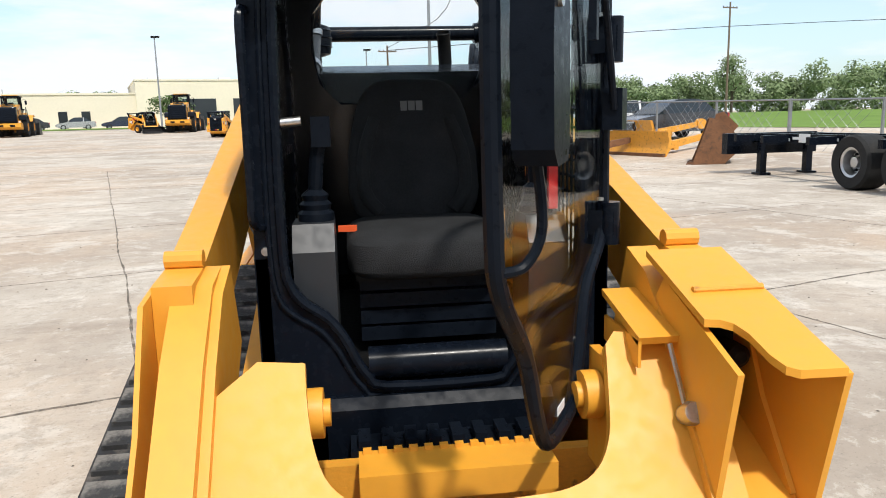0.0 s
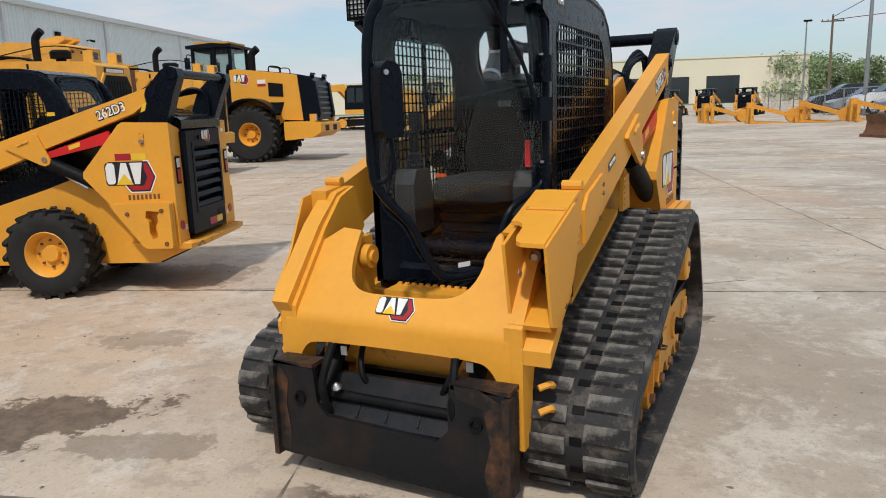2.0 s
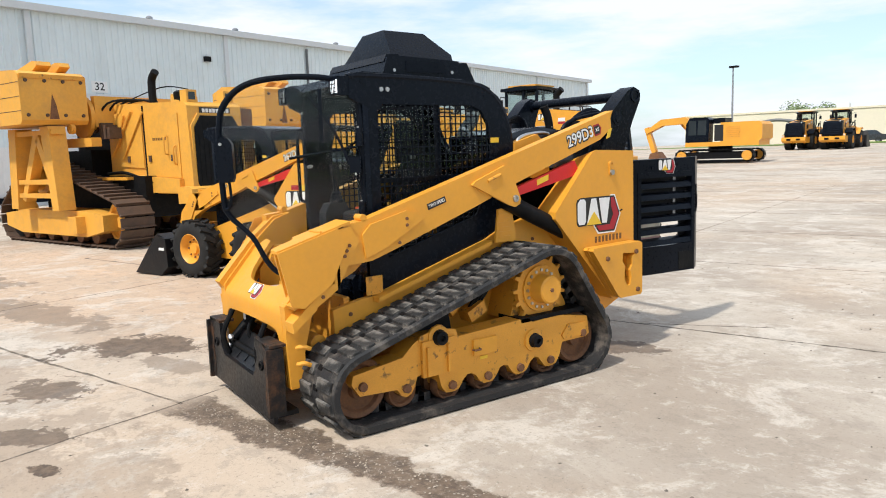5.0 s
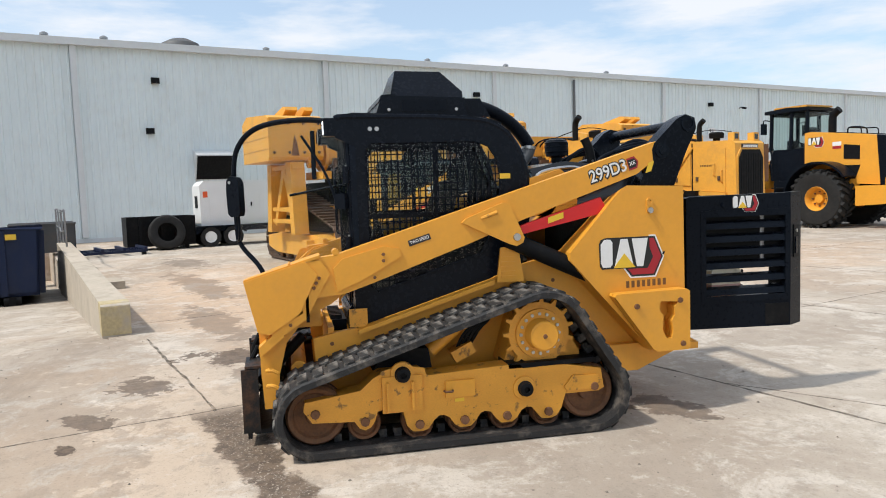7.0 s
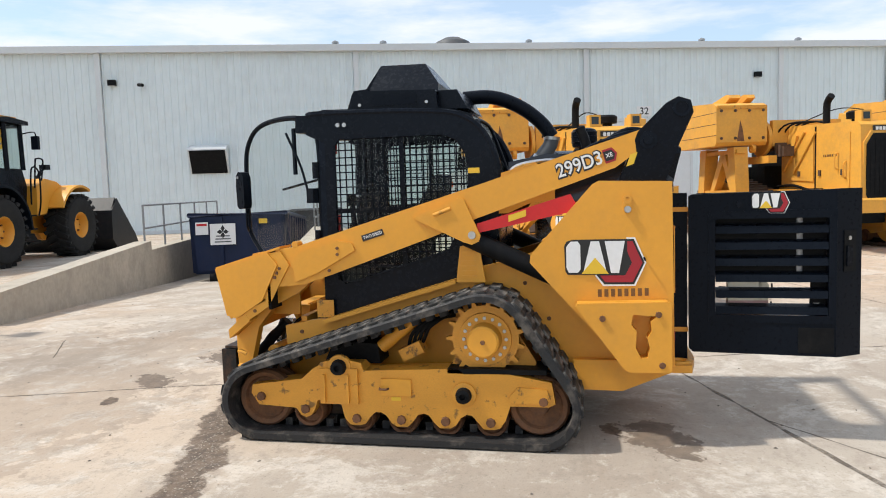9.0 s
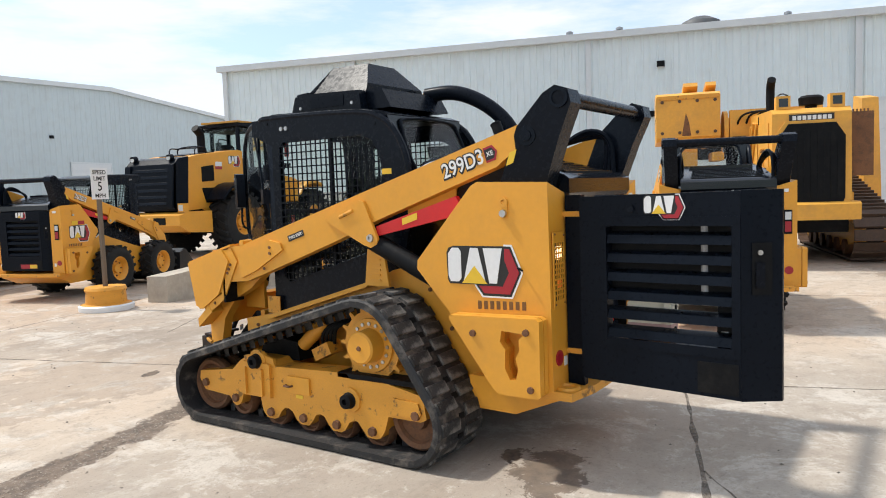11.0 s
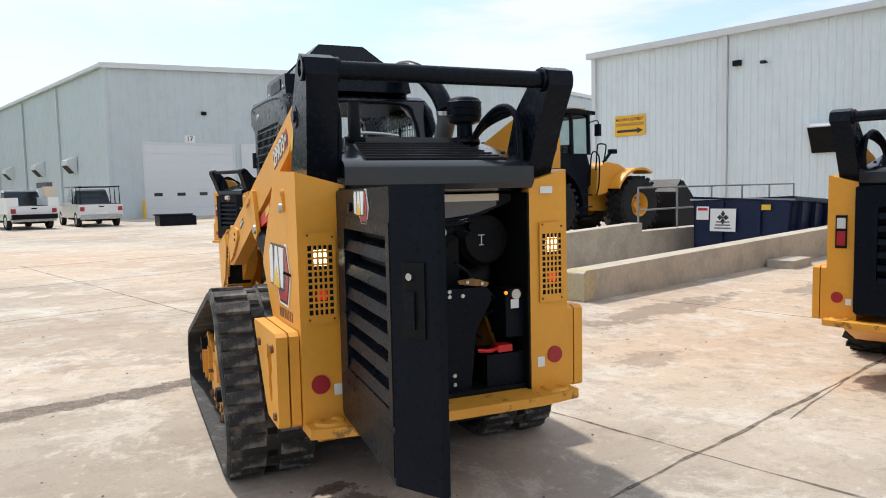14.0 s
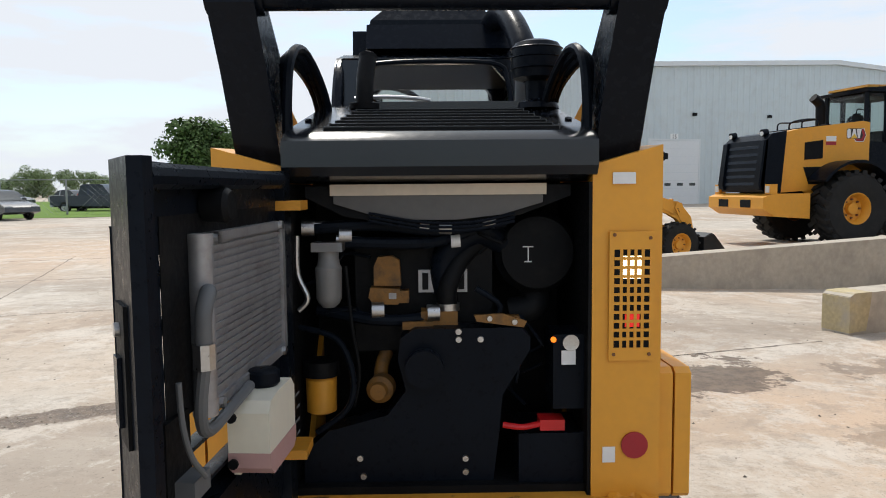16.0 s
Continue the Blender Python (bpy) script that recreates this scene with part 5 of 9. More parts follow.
        part("engine_cover_side", prism(B(), [(.74, 1.40), (.76, 1.66), (.98, 1.72), (1.10, 1.62), (1.10, 1.40)], -.47, -.38, "x", .01), M_YEL, t)


def tyre(parent, c, axis, r, w, hub=None, lugs=22, seg=36, rim=0.55):
    """A lugged tyre with a dished rim."""
    c, a = Vector(c), Vector(axis).normalized()
    h = w / 2
    ty = part("tyre", lathe(B(), [(-h * .85, r * rim), (-h, r * .68), (-h * .96, r * .86), (-h * .8, r * .94), (0, r * .955), (h * .8, r * .94), (h * .96, r * .86), (h, r * .68), (h * .85, r * rim)], c, a, seg), M_TIRE, parent)
    x, y, _ = basis(a)
    bm = B()
    for k in range(lugs):
        for sgn in (1, -1):
            an = 2 * math.pi * (k + (.5 if sgn < 0 else 0)) / lugs
            rad = x * math.cos(an) + y * math.sin(an)
            tan = a.cross(rad)
            mm = Matrix((( a.x, tan.x, rad.x, c.x), (a.y, tan.y, rad.y, c.y), (a.z, tan.z, rad.z, c.z), (0, 0, 0, 1))) @ Matrix.Translation((sgn * h * .5, 0, r * .955)) @ Matrix.Rotation(radians(28 * sgn), 4, "Z")
            box(bm, -h * .52, h * .52, -r * .055, r * .055, -r * .06, r * .05, 0, mm)
    part("tread", bm, M_TIRE, ty)
    part("rim", lathe(B(), [(-h * .8, r * rim), (h * .82, r * rim * 1.02), (h * .88, r * rim * .97), (h * .75, r * rim * .88), (h * .25, r * rim * .74), (h * .2, r * rim * .40), (h * .45, r * rim * .34), (h * .45, 0)], c, a, seg), hub or M_YEL, ty)
    bs = []
    for k in range(8):
        an = 2 * math.pi * k / 8
        bs.append(c + a * (h * .22) + (x * math.cos(an) + y * math.sin(an)) * (r * rim * .58))
    bm = B()
    for p in bs:
        cyl(bm, p, p + a * (h * .14), r * .03, n=6)
    part("wheel_nuts", bm, M_RUST, ty)
    return ty


def track_loader():
    t = thing("track_loader", "yellow and black compact track loader with open rear door", "track loader", pose(0, 0, 0))
    add_arms(t, "299D3")
    add_tail(t)
    add_hood(t)
    add_cab(t, roof_unit=True)
    # chassis tub between the tracks
    for sd in (1, -1):
        x = lambda a, b: (sd * a, sd * b) if sd > 0 else (sd * b, sd * a)
        ch = part("chassis_side", prism(B(), [(-.74, .30), (-.76, .66), (-.56, .70), (-.47, .71), (.46, .985), (.62, 1.06), (.80, 1.10), (1.0, 1.16), (1.60, .48), (1.48, .27), (.3, .24), (-.6, .26)], *x(.44, .485), "x", .01), M_YEL, t)
        part("chassis_flange", prism(B(), [(-.47, .68), (.46, .955), (.46, .985), (-.47, .71)], *x(.48, .56), "x", .006), M_YEL, ch)
        part("dark_pocket", box(B(), *x(.486, .492), -.52, -.40, .72, .84, .004), M_YELW, ch)
        fv = part("side_vent_panel", prism(B(), [(.47, .97), (.66, .97), (.62, 1.22), (.50, 1.20)], *x(.565, .585), "x", .008), M_YEL, ch)
        for k in range(6):
            z = 1.0 + k * .032
            part("vent_rib", box(B(), *x(.585, .592), .50, .60, z, z + .012, .003), M_YEL, fv)
        bolts(ch, [(sd * .487, y, z) for y, z in ((-.64, .62), (-.58, .54), (.0, .70), (.9, .95), (1.05, .72))], (sd, 0, 0), .014, .008, M_RUST, 8)
        # loader arm front leg
        leg = part("arm_front_leg", prism(B(), [(-1.10, .74), (-.84, 1.04), (-.70, 1.17), (-.58, 1.21), (-.50, 1.00), (-.63, .895), (-.80, .815), (-.93, .66), (-.985, .45), (-.99, .24), (-1.085, .24), (-1.098, .50), (-1.098, .70)], *(x(.470, .545) if sd > 0 else x(.50, .585)), "x", .01), M_YEL, t)
        part("leg_gusset", prism(B(), [(-1.095, .60), (-.94, .72), (-.97, .77), (-1.10, .66)], *(x(.546, .655) if sd > 0 else x(.586, .605)), "x", .006), M_YEL, leg)
        for dz in (0, .10):
            part("hose_guide", tube(B(), [(sd * .595, -1.06, .40 + dz), (sd * .63, -1.03, .41 + dz), (sd * .63, -.99, .39 + dz)], .014, 8), M_YEL, leg)
        # track frame
        lobes = []
        for k in range(31):
            y = .80 - k * .034
            near = min(abs(y - c) for c in (.71, .43, .15, -.14))
            lobes.append((y, .100 + .088 * (.5 - .5 * math.cos(math.pi * min(1, max(0, near - .035) / .09)))))
        und = part("track_frame", prism(B(), [(-.85, .29), (-.84, .345), (-.50, .39), (-.42, .46), (-.37, .485), (-.12, .485), (-.08, .45), (.40, .47), (.52, .47), (.55, .44), (.80, .45), (1.08, .40), (1.10, .27), (1.06, .25), (.83, .25)] + lobes + [(-.24, .23), (-.36, .26), (-.40, .25), (-.42, .19), (-.445, .155), (-.48, .14), (-.515, .155), (-.545, .20), (-.80, .215)], *x(.70, .86), "x", .008), M_YELW, t)
        part("frame_shelf", box(B(), *x(.62, .86), .45, 1.05, .445, .475, .006), M_DARK, und)
        part("front_strut", box(B(), *x(.86, .885), -.37, -.12, .24, .465, .008), M_YELW, und)
        part("access_cover", box(B(), *x(.86, .876), .03, .22, .30, .405, .003), M_YEL, und)
        part("service_label", box(B(), *x(.86, .863), .09, .15, .266, .288), M_DECALY, und)
        for y in (-.345, -.19):
            part("strut_rib", box(B(), *x(.885, .905), y, y + .016, .25, .43, .003), M_YELW, und)
        part("strut_clamp", prism(B(), [(-.39, .45), (-.37, .50), (-.30, .515), (-.27, .54), (-.20, .54), (-.17, .515), (-.10, .50), (-.09, .46), (-.14, .43), (-.34, .43)], *x(.845, .866), "x", .004), M_YELW, und)
        part("axle_mount", prism(B(), [(-.40, .46), (-.36, .55), (-.22, .60), (-.04, .585), (-.02, .46)], *x(.50, .70), "x", .02), M_DARK, und)
        part("cover_catch", tube(B(), [(sd * .876, .02, .345), (sd * .90, .025, .345), (sd * .90, .07, .345), (sd * .876, .075, .345)], .007, 6, smooth=False), M_RUST, und)
        part("step_plate", prism(B(), [(.82, .30), (.88, .37), (1.05, .36), (1.07, .30), (1.05, .27), (.84, .27)], *x(.86, .872), "x", .004), M_YELW, und)
        for y, z in ((-.24, .475), (.55, .315)):
            part("torsion_cap", lathe(B(), [(0, .050), (.012, .050), (.016, .045), (.045, .043), (.05, .02), (.03, .016), (.03, 0)], (sd * .874, y, z), (sd, 0, 0), 20), M_DARK, und)
            part("cap_collar", lathe(B(), [(0, .078), (.014, .075), (.018, .052), (.018, 0)], (sd * .86, y, z), (sd, 0, 0), 24), M_YELW, und)
        bolts(und, [(sd * .86, y, z) for y, z in ((-.78, .27), (-.14, .145), (.15, .145), (.43, .145), (.71, .145), (-.48, .195), (1.03, .285))], (sd, 0, 0), .03, .02, M_RUST, 8)
        for y, z, r, w in ((-.775, .245, .185, .2), (1.0, .245, .185, .2), (-.48, .165, .105, .18), (-.14, .135, .10, .2), (.15, .135, .10, .2), (.43, .135, .10, .2), (.71, .135, .10, .2)):
            c = (sd * .72, y, z)
            part("idler" if r > .15 else "track_roller", lathe(B(), [(-w / 2, 0), (-w / 2, r * .9), (-w / 2 + .02, r), (-.03, r), (-.03, r * .7), (.03, r * .7), (.03, r), (w / 2 - .02, r), (w / 2, r * .92), (w / 2 - .01, r * .78), (w / 2 - .035, r * .72), (w / 2 - .035, r * .35), (w / 2, r * .3), (w / 2, 0)], c, (sd, 0, 0), 28), M_RUST, und)
        # sprocket
        cy, cz = .68, .65
        pts = []
        for k in range(15):
            for da, rr in ((0, .205), (.32, .205), (.42, .242), (.58, .242), (.68, .205)):
                an = 2 * math.pi * (k + da) / 15
                pts.append((cy + rr * math.cos(an), cz + rr * math.sin(an)))
        spk = part("drive_sprocket", prism(B(), pts, *x(.76, .80), "x"), M_YELW, t)
        part("sprocket_hub", lathe(B(), [(0, .165), (.03, .16), (.03, .104), (.05, .100), (.125, .096), (.135, .085), (.135, 0)], (sd * .785, cy, cz), (sd, 0, 0), 32), M_YEL, spk)
        bolts(spk, [(sd * .81, cy + .130 * math.cos(2 * math.pi * k / 16), cz + .130 * math.sin(2 * math.pi * k / 16)) for k in range(16)], (sd, 0, 0), .012, .014, M_STEEL, 8)
        bolts(spk, [(sd * .92, cy, cz)], (sd, 0, 0), .016, .008, M_RUST, 6)
        part("drive_case", prism(B(), [(.45, .45), (.55, .78), (.80, .80), (.98, .50), (.98, .44)], *x(.49, .74), "x", .03), M_YELW, t)
        part("tension_ram", cyl(B(), (sd * .66, -.02, .56), (sd * .66, .20, .74), .045, n=14), M_YELW, und)
        for k in range(4):
            part("frame_hose", tube(B(), [(sd * .66, .16 + k * .032, .56 + k * .012), (sd * .70, .20 + k * .035, .66 + k * .01), (sd * .69, .30 + k * .02, .735), (sd * .60, .46, .76 + k * .012)], .012, 8), M_DARK, und)
        part("hose_block", box(B(), -.06, .06, -.075, .075, -.04, .04, .006, Matrix.Translation((sd * .66, .19, .545)) @ Matrix.Rotation(radians(25), 4, "X")), M_YELW, und)
        # rubber belt round front idler, sprocket and rear idler
        circ = [(-.775, .252, .198), (.68, .65, .248), (1.0, .252, .203)]
        hull = []
        for k in range(720):
            an = 2 * math.pi * k / 720
            dv = (math.cos(an), math.sin(an))
            best = max(circ, key=lambda c: c[0] * dv[0] + c[1] * dv[1] + c[2])
            hull.append(Vector((0, best[0] + best[2] * dv[0], best[1] + best[2] * dv[1])))
        loop = [hull[0]]
        for p in hull[1:]:
            gap = (p - loop[-1]).length
            q = loop[-1].copy()
            for s in range(1, int(gap / .05) + 1):
                loop.append(q.lerp(p, s / (int(gap / .05) + 1)))
            if gap > .004:
                loop.append(p)
        # sag of the long upper and lower runs is small; resample evenly
        seglen = [(loop[(i + 1) % len(loop)] - loop[i]).length for i in range(len(loop))]
        total = sum(seglen)

        def along(d):
            d %= total
            i = 0
            while d > seglen[i]:
                d -= seglen[i]
                i += 1
            a, b = loop[i], loop[(i + 1) % len(loop)]
            return a.lerp(b, d / max(seglen[i], 1e-9))
        N = 108
        bm, rings = B(), []
        for k in range(N):
            p, nx = along(total * k / N), along(total * k / N + .01)
            tan = (nx - p).normalized()
            nor = Vector((0, tan.z, -tan.y))
            rings.append([bm.verts.new((sd * xx, p.y + nor.y * o, p.z + nor.z * o)) for xx, o in ((.50, 0), (.50, .036), (.512, .048), (.938, .048), (.95, .036), (.95, 0), (.76, 0), (.76, -.05), (.69, -.05), (.69, 0))])
        for k in range(N):
            a, b = rings[k], rings[(k + 1) % N]
            for q in range(10):
                w = (q + 1) % 10
                if (q in (6, 7, 8)) and k % 2:
                    continue
                bm.faces.new((a[q], a[w], b[w], b[q]))
        belt = part("rubber_track", bm, M_RUB, t, "dusty black rubber track")
        lug = to_mesh("tread_block", prism(B(), [(-.037, 0), (.037, 0), (.031, .015), (-.031, .015)], -.086, .086, "x", .003, warp=lambda c: Vector((c.x, c.y + (.010 if abs(c.x) < .05 else -.006), c.z))), M_LUG)
        lnk = to_mesh("track_link", box(B(), -.024, .024, -.017, .017, -.004, .008, .002), M_DARK)
        P = 52
        for k in range(P):
            for row, xx, off in ((0, .846, 0.0), (1, .600, .5)):
                d = total * (k + off) / P
                p, nx = along(d), along(d + .01)
                tan = (nx - p).normalized()
                nor = Vector((0, tan.z, -tan.y))
                ob = new("tread_block", lug)
                ob.parent = belt
                flip = 1 if row else -1
                ob.matrix_basis = Matrix(((flip, 0, 0, sd * xx), (0, tan.y, nor.y, p.y + nor.y * .046), (0, tan.z, nor.z, p.z + nor.z * .046), (0, 0, 0, 1)))
            d = total * (k + .25) / P
            p, nx = along(d), along(d + .01)
            tan = (nx - p).normalized()
            nor = Vector((0, tan.z, -tan.y))
            ob = new("track_link", lnk)
            ob.parent = belt
            ob.matrix_basis = Matrix(((1, 0, 0, sd * .727), (0, tan.y, nor.y, p.y + nor.y * .043), (0, tan.z, nor.z, p.z + nor.z * .043), (0, 0, 0, 1)))
    part("chassis_floor", box(B(), -.44, .44, -.72, 1.5, .26, .34), M_DARK, t)
    part("front_wall", box(B(), -.44, .44, -.66, -.62, .30, .72), M_YELW, t)
    # front cross hood: one sheet, bent over a wide radius, with its cut-out for the cab door
    def bent(c):
        """c.z runs along the sheet from the bend line, c.y is its depth."""
        r, v, d = .09, c.z, c.y
        turn = radians(40.7)
        k = max(0.0, min(1.0, v / (r * turn) + .5))
        a = k * turn
        if k <= 0:
            return Vector((c.x, -1.10 + d, .700 + v))
        base = Vector((0, -1.10 + r - r * math.cos(a), .700 - r * turn / 2 + r * math.sin(a)))
        over = max(0.0, v - r * turn / 2)
        return Vector((c.x, base.y + math.sin(a) * over + d * math.cos(a), base.z + math.cos(a) * over - d * math.sin(a)))
    cut = [(p.x, p.y) for p in smooth_path([(.335, .44, 0), (.318, .33, 0), (.300, .24, 0), (.262, .175, 0), (.20, .142, 0), (.10, .132, 0), (-.10, .130, 0), (-.21, .140, 0), (-.275, .185, 0), (-.305, .26, 0), (-.318, .35, 0), (-.322, .44, 0)], 4)]
    arch = [(p.x, p.y) for p in smooth_path([(-.495, -.27, 0), (-.488, -.19, 0), (-.455, -.135, 0), (-.40, -.112, 0), (-.2, -.105, 0), (.1, -.105, 0), (.34, -.112, 0), (.405, -.135, 0), (.44, -.19, 0), (.45, -.27, 0)], 4)]
    sheet = [(-.558, -.27)] + arch + [(.500, -.27), (.492, .0), (.478, .40), (.465, .46), (.36, .47)] + cut + [(-.42, .45), (-.50, .38), (-.548, .34), (-.556, .0)]
    bm = prism(B(), sheet, 0, .028, "y")
    for q in (-.032, -.024, -.016, -.008, 0, .008, .016, .024, .032):
        bmesh.ops.bisect_plane(bm, geom=bm.verts[:] + bm.edges[:] + bm.faces[:], plane_co=(0, 0, q), plane_no=(0, 0, 1))
    for v in bm.verts:
        v.co = bent(v.co)
    hood = part("front_hood", bm, M_YEL, t)
    mm = on_plane((-.025, -1.0540, .7565), (1, 0, 0), (0, .652, .758))
    emblem(hood, mm, .18)
    bolts(hood, [(x, -1.092 + (z - .70) * .86, z) for x, z in ((-.46, .93), (-.43, .86), (-.345, .83), (.315, .80), (-.20, .735), (.10, .732), (.34, .74))], (0, -.75, .65), .007, .003, M_DARK, 8)
    # right leg outer flank and inner web
    part("hood_flank", prism(B(), [(-1.09, .70), (-.82, 1.02), (-.62, 1.17), (-.58, 1.21), (-.70, 1.19), (-.86, 1.06), (-1.13, .76)], -.605, -.52, "x", .01), M_YEL, hood)
    # coupler box on the left leg, open to the front
    cb = part("coupler_box", prism(B(), [(.47, -.70), (.655, -.70), (.655, -1.17), (.565, -1.168), (.545, -1.155), (.535, -1.12), (.532, -1.05), (.52, -1.015), (.50, -1.0), (.47, -.995)], 0, .016, "z", .003, warp=lambda c: Vector((c.x, c.y, c.z + 1.07 + (c.y + 1.17) * .29))), M_YEL, t)
    part("box_outer_wall", prism(B(), [(-1.17, 1.075), (-.79, 1.185), (-.72, 1.10), (-.84, .86), (-1.03, .74), (-1.10, .76)], .6525, .665, "x", .004), M_YEL, cb)
    part("box_inner_wall", prism(B(), [(-1.12, 1.065), (-.79, 1.175), (-.70, 1.06), (-.84, .86), (-1.05, .74)], .475, .488, "x", .004), M_YEL, cb)
    part("box_back", box(B(), .485, .652, -.80, -.78, .80, 1.17), M_DARK, cb)
    part("box_floor", prism(B(), [(-1.08, .735), (-.82, .86), (-.82, .875), (-1.09, .755)], .485, .652, "x", .003), M_YEL, cb)
    part("box_hinge", tube(B(), [(.495, -.89, 1.170), (.65, -.89, 1.170)], .008, 8, smooth=False), M_YELW, cb)
    for k, (xx, zz) in enumerate(((.53, .98), (.58, .93), (.60, 1.02))):
        part("coupler", lathe(B(), [(0, .018), (.04, .018), (.04, .026), (.10, .026), (.11, .014), (.11, 0)], (xx, -.80, zz), (0, -1, 0), 14), M_STEEL if k == 0 else M_DARK, cb)
    ear = part("hose_shelf", prism(B(), [(-.87, 1.05), (-.64, 1.105), (-.64, 1.12), (-.88, 1.068)], .385, .505, "x", .003), M_YEL, t)
    part("shelf_lip", box(B(), .385, .392, -.875, -.66, 1.0, 1.06, .002), M_YEL, ear)
    part("dust_cap", lathe(B(), [(0, .022), (.03, .026), (.05, .022), (.05, 0)], (.47, -.93, .91), (0, -.75, .4), 14), M_STEEL, ear)
    part("cap_chain", tube(B(), [(.455, -.875, 1.05), (.46, -.90, 1.0), (.47, -.925, .93)], .006, 6), M_STEEL, ear)
    # tread plates of the entry step
    st = part("entry_step", box(B(), -.22, .23, -.81, -.68, .70, .765, .006), M_YEL, t)
    for k in range(12):
        part("step_tooth", box(B(), -.21 + k * .0365, -.19 + k * .0365, -.70, -.685, .765, .776, .002), M_YEL, st)
    st2 = part("upper_step", box(B(), -.24, .24, -.62, -.52, .66, .735, .01), M_PLA, t)
    for k in range(8):
        part("step_tooth", box(B(), -.22 + k * .058, -.19 + k * .058, -.63, -.55, .735, .765, .004), M_PLA, st2)
    for sd in (1, -1):
        bo = part("hood_pin_boss", lathe(B(), [(0, .055), (.04, .055), (.04, .03), (.055, .03), (.055, 0)], (sd * .33, -.78, .91), (-sd, 0, 0), 20), M_YEL, t)
        part("hood_bracket", prism(B(), [(-.90, .72), (-.70, .72), (-.70, 1.0), (-.78, 1.0), (-.90, .84)], *((.335, .36) if sd > 0 else (-.36, -.335)), "x", .006), M_YEL, t)
        tc = part("tilt_ram", cyl(B(), (sd * .34 - .03, -.82, .66), (sd * .34 - .03, -1.12, .36), .035, n=16), M_DARK, t)
        part("rod", cyl(B(), (sd * .34 - .03, -1.05, .43), (sd * .34 - .03, -1.16, .31), .02, n=12), M_STEEL, tc)
        part("front_hose", tube(B(), [(sd * .22, -.76, .62), (sd * .24, -.95, .58), (sd * .20, -1.06, .45), (sd * .12, -1.0, .34), (0, -.98, .30)], .014, 8), M_DARK, t)
        part("hose_tag", box(B(), sd * .30 - .015, sd * .30 + .015, -1.045, -1.04, .52, .56), M_WHITE, t)
    part("cross_member", cyl(B(), (-.5, -.86, .47), (.47, -.86, .47), .05, n=18), M_YELW, t)
    # attachment coupler plate
    cp = part("attachment_plate", prism(B(), [(-.565, .10), (.53, .05), (.53, .50), (.29, .535), (.27, .44), (.27, .33), (.22, .275), (-.30, .30), (-.345, .35), (-.36, .50), (-.565, .52)], -1.20, -1.175, "y", .006), M_PLATE, t, "worn black steel attachment plate with rusty edges")
    for x0, x1 in ((-.572, -.548), (.505, .535)):
        part("edge_rib", box(B(), x0, x1, -1.225, -1.12, .09, .50, .005), M_EDGE, cp)
    part("rust_patch", prism(B(), [(-.547, .12), (-.50, .11), (-.49, .20), (-.505, .32), (-.49, .44), (-.53, .50), (-.547, .48)], -1.2025, -1.2003, "y"), M_EDGE, cp)
    part("rust_patch", prism(B(), [(.44, .08), (.50, .07), (.50, .47), (.40, .52), (.30, .52), (.31, .47), (.42, .44), (.45, .30), (.42, .18)], -1.2025, -1.2003, "y"), M_EDGE, cp)
    for x, z in ((-.431, .364), (.390, .376)):
        part("lock_pin", lathe(B(), [(0, .030), (.010, .028), (.010, .018), (-.004, .018), (-.004, 0)], (x, -1.203, z), (0, -1, 0), 18), M_DARK, cp)
        part("lock_lever", tube(B(), [(x * .72, -1.16, .30), (x * .74, -1.19, .44), (x * .70, -1.12, .60)], .018, 8), M_DARK, cp)
    part("plate_top_angle", box(B(), .28, .53, -1.20, -1.10, .505, .522, .004), M_EDGE, cp)
    part("plate_top_angle", box(B(), -.565, -.36, -1.20, -1.10, .505, .522, .004), M_EDGE, cp)
    part("lock_bar", cyl(B(), (-.36, -1.12, .37), (.28, -1.12, .36), .022, n=12), M_DARK, cp)
    part("lock_tray", prism(B(), [(-1.172, .28), (-1.02, .30), (-1.02, .44), (-1.045, .44), (-1.10, .36)], -.35, .27, "x", .006), M_PLATE, cp)
    for x in (-.18, -.04, .11):
        part("tray_gusset", prism(B(), [(-1.165, .30), (-1.04, .31), (-1.04, .42)], x - .006, x + .006, "x"), M_PLATE, cp)
    part("lock_knob", lathe(B(), [(0, .01), (.02, .024), (.04, .01), (.045, 0)], (-.27, -1.15, .40), (0, -.4, 1), 12), M_STEEL, cp)
    part("plate_lip", box(B(), -.54, .50, -1.16, -1.03, .07, .10, .006), M_PLATE, cp)
    # glazed cab door, swung open
    m = on_plane((.45, -.46, 0), Vector((-.50, -.866, 0)), Vector((0, 0, 1)))
    outline = [(.03, 1.24), (.02, 1.45), (.02, 1.85), (.06, 2.0), (.18, 2.08), (.42, 2.10), (.68, 2.07), (.83, 1.97), (.89, 1.80), (.89, 1.38), (.86, 1.26), (.73, 1.12), (.66, .985), (.60, .90), (.53, .875), (.41, .875), (.34, .90), (.29, .985), (.22, 1.13)]
    fine = [(p.x, p.y) for p in smooth_path([(a, b, 0) for a, b in outline], 4, True)]
    door = part("cab_door", prism(B(), fine, -.003, .003, "z", m=m), M_GLASS, t, "open curved glass cab door")
    door.visible_shadow = False
    inner = [(a + (.46 - a) * .05, b + (1.46 - b) * .032) for a, b in fine]
    part("glass_border", prism(B(), fine, -.0042, -.0034, "z", hole=inner, m=m), M_PLA, door, "black printed border of the glass")
    part("door_rim", tube(B(), [m @ Vector((a, b, 0)) for a, b in outline], .0165, 10, closed=True), M_PLA, door)
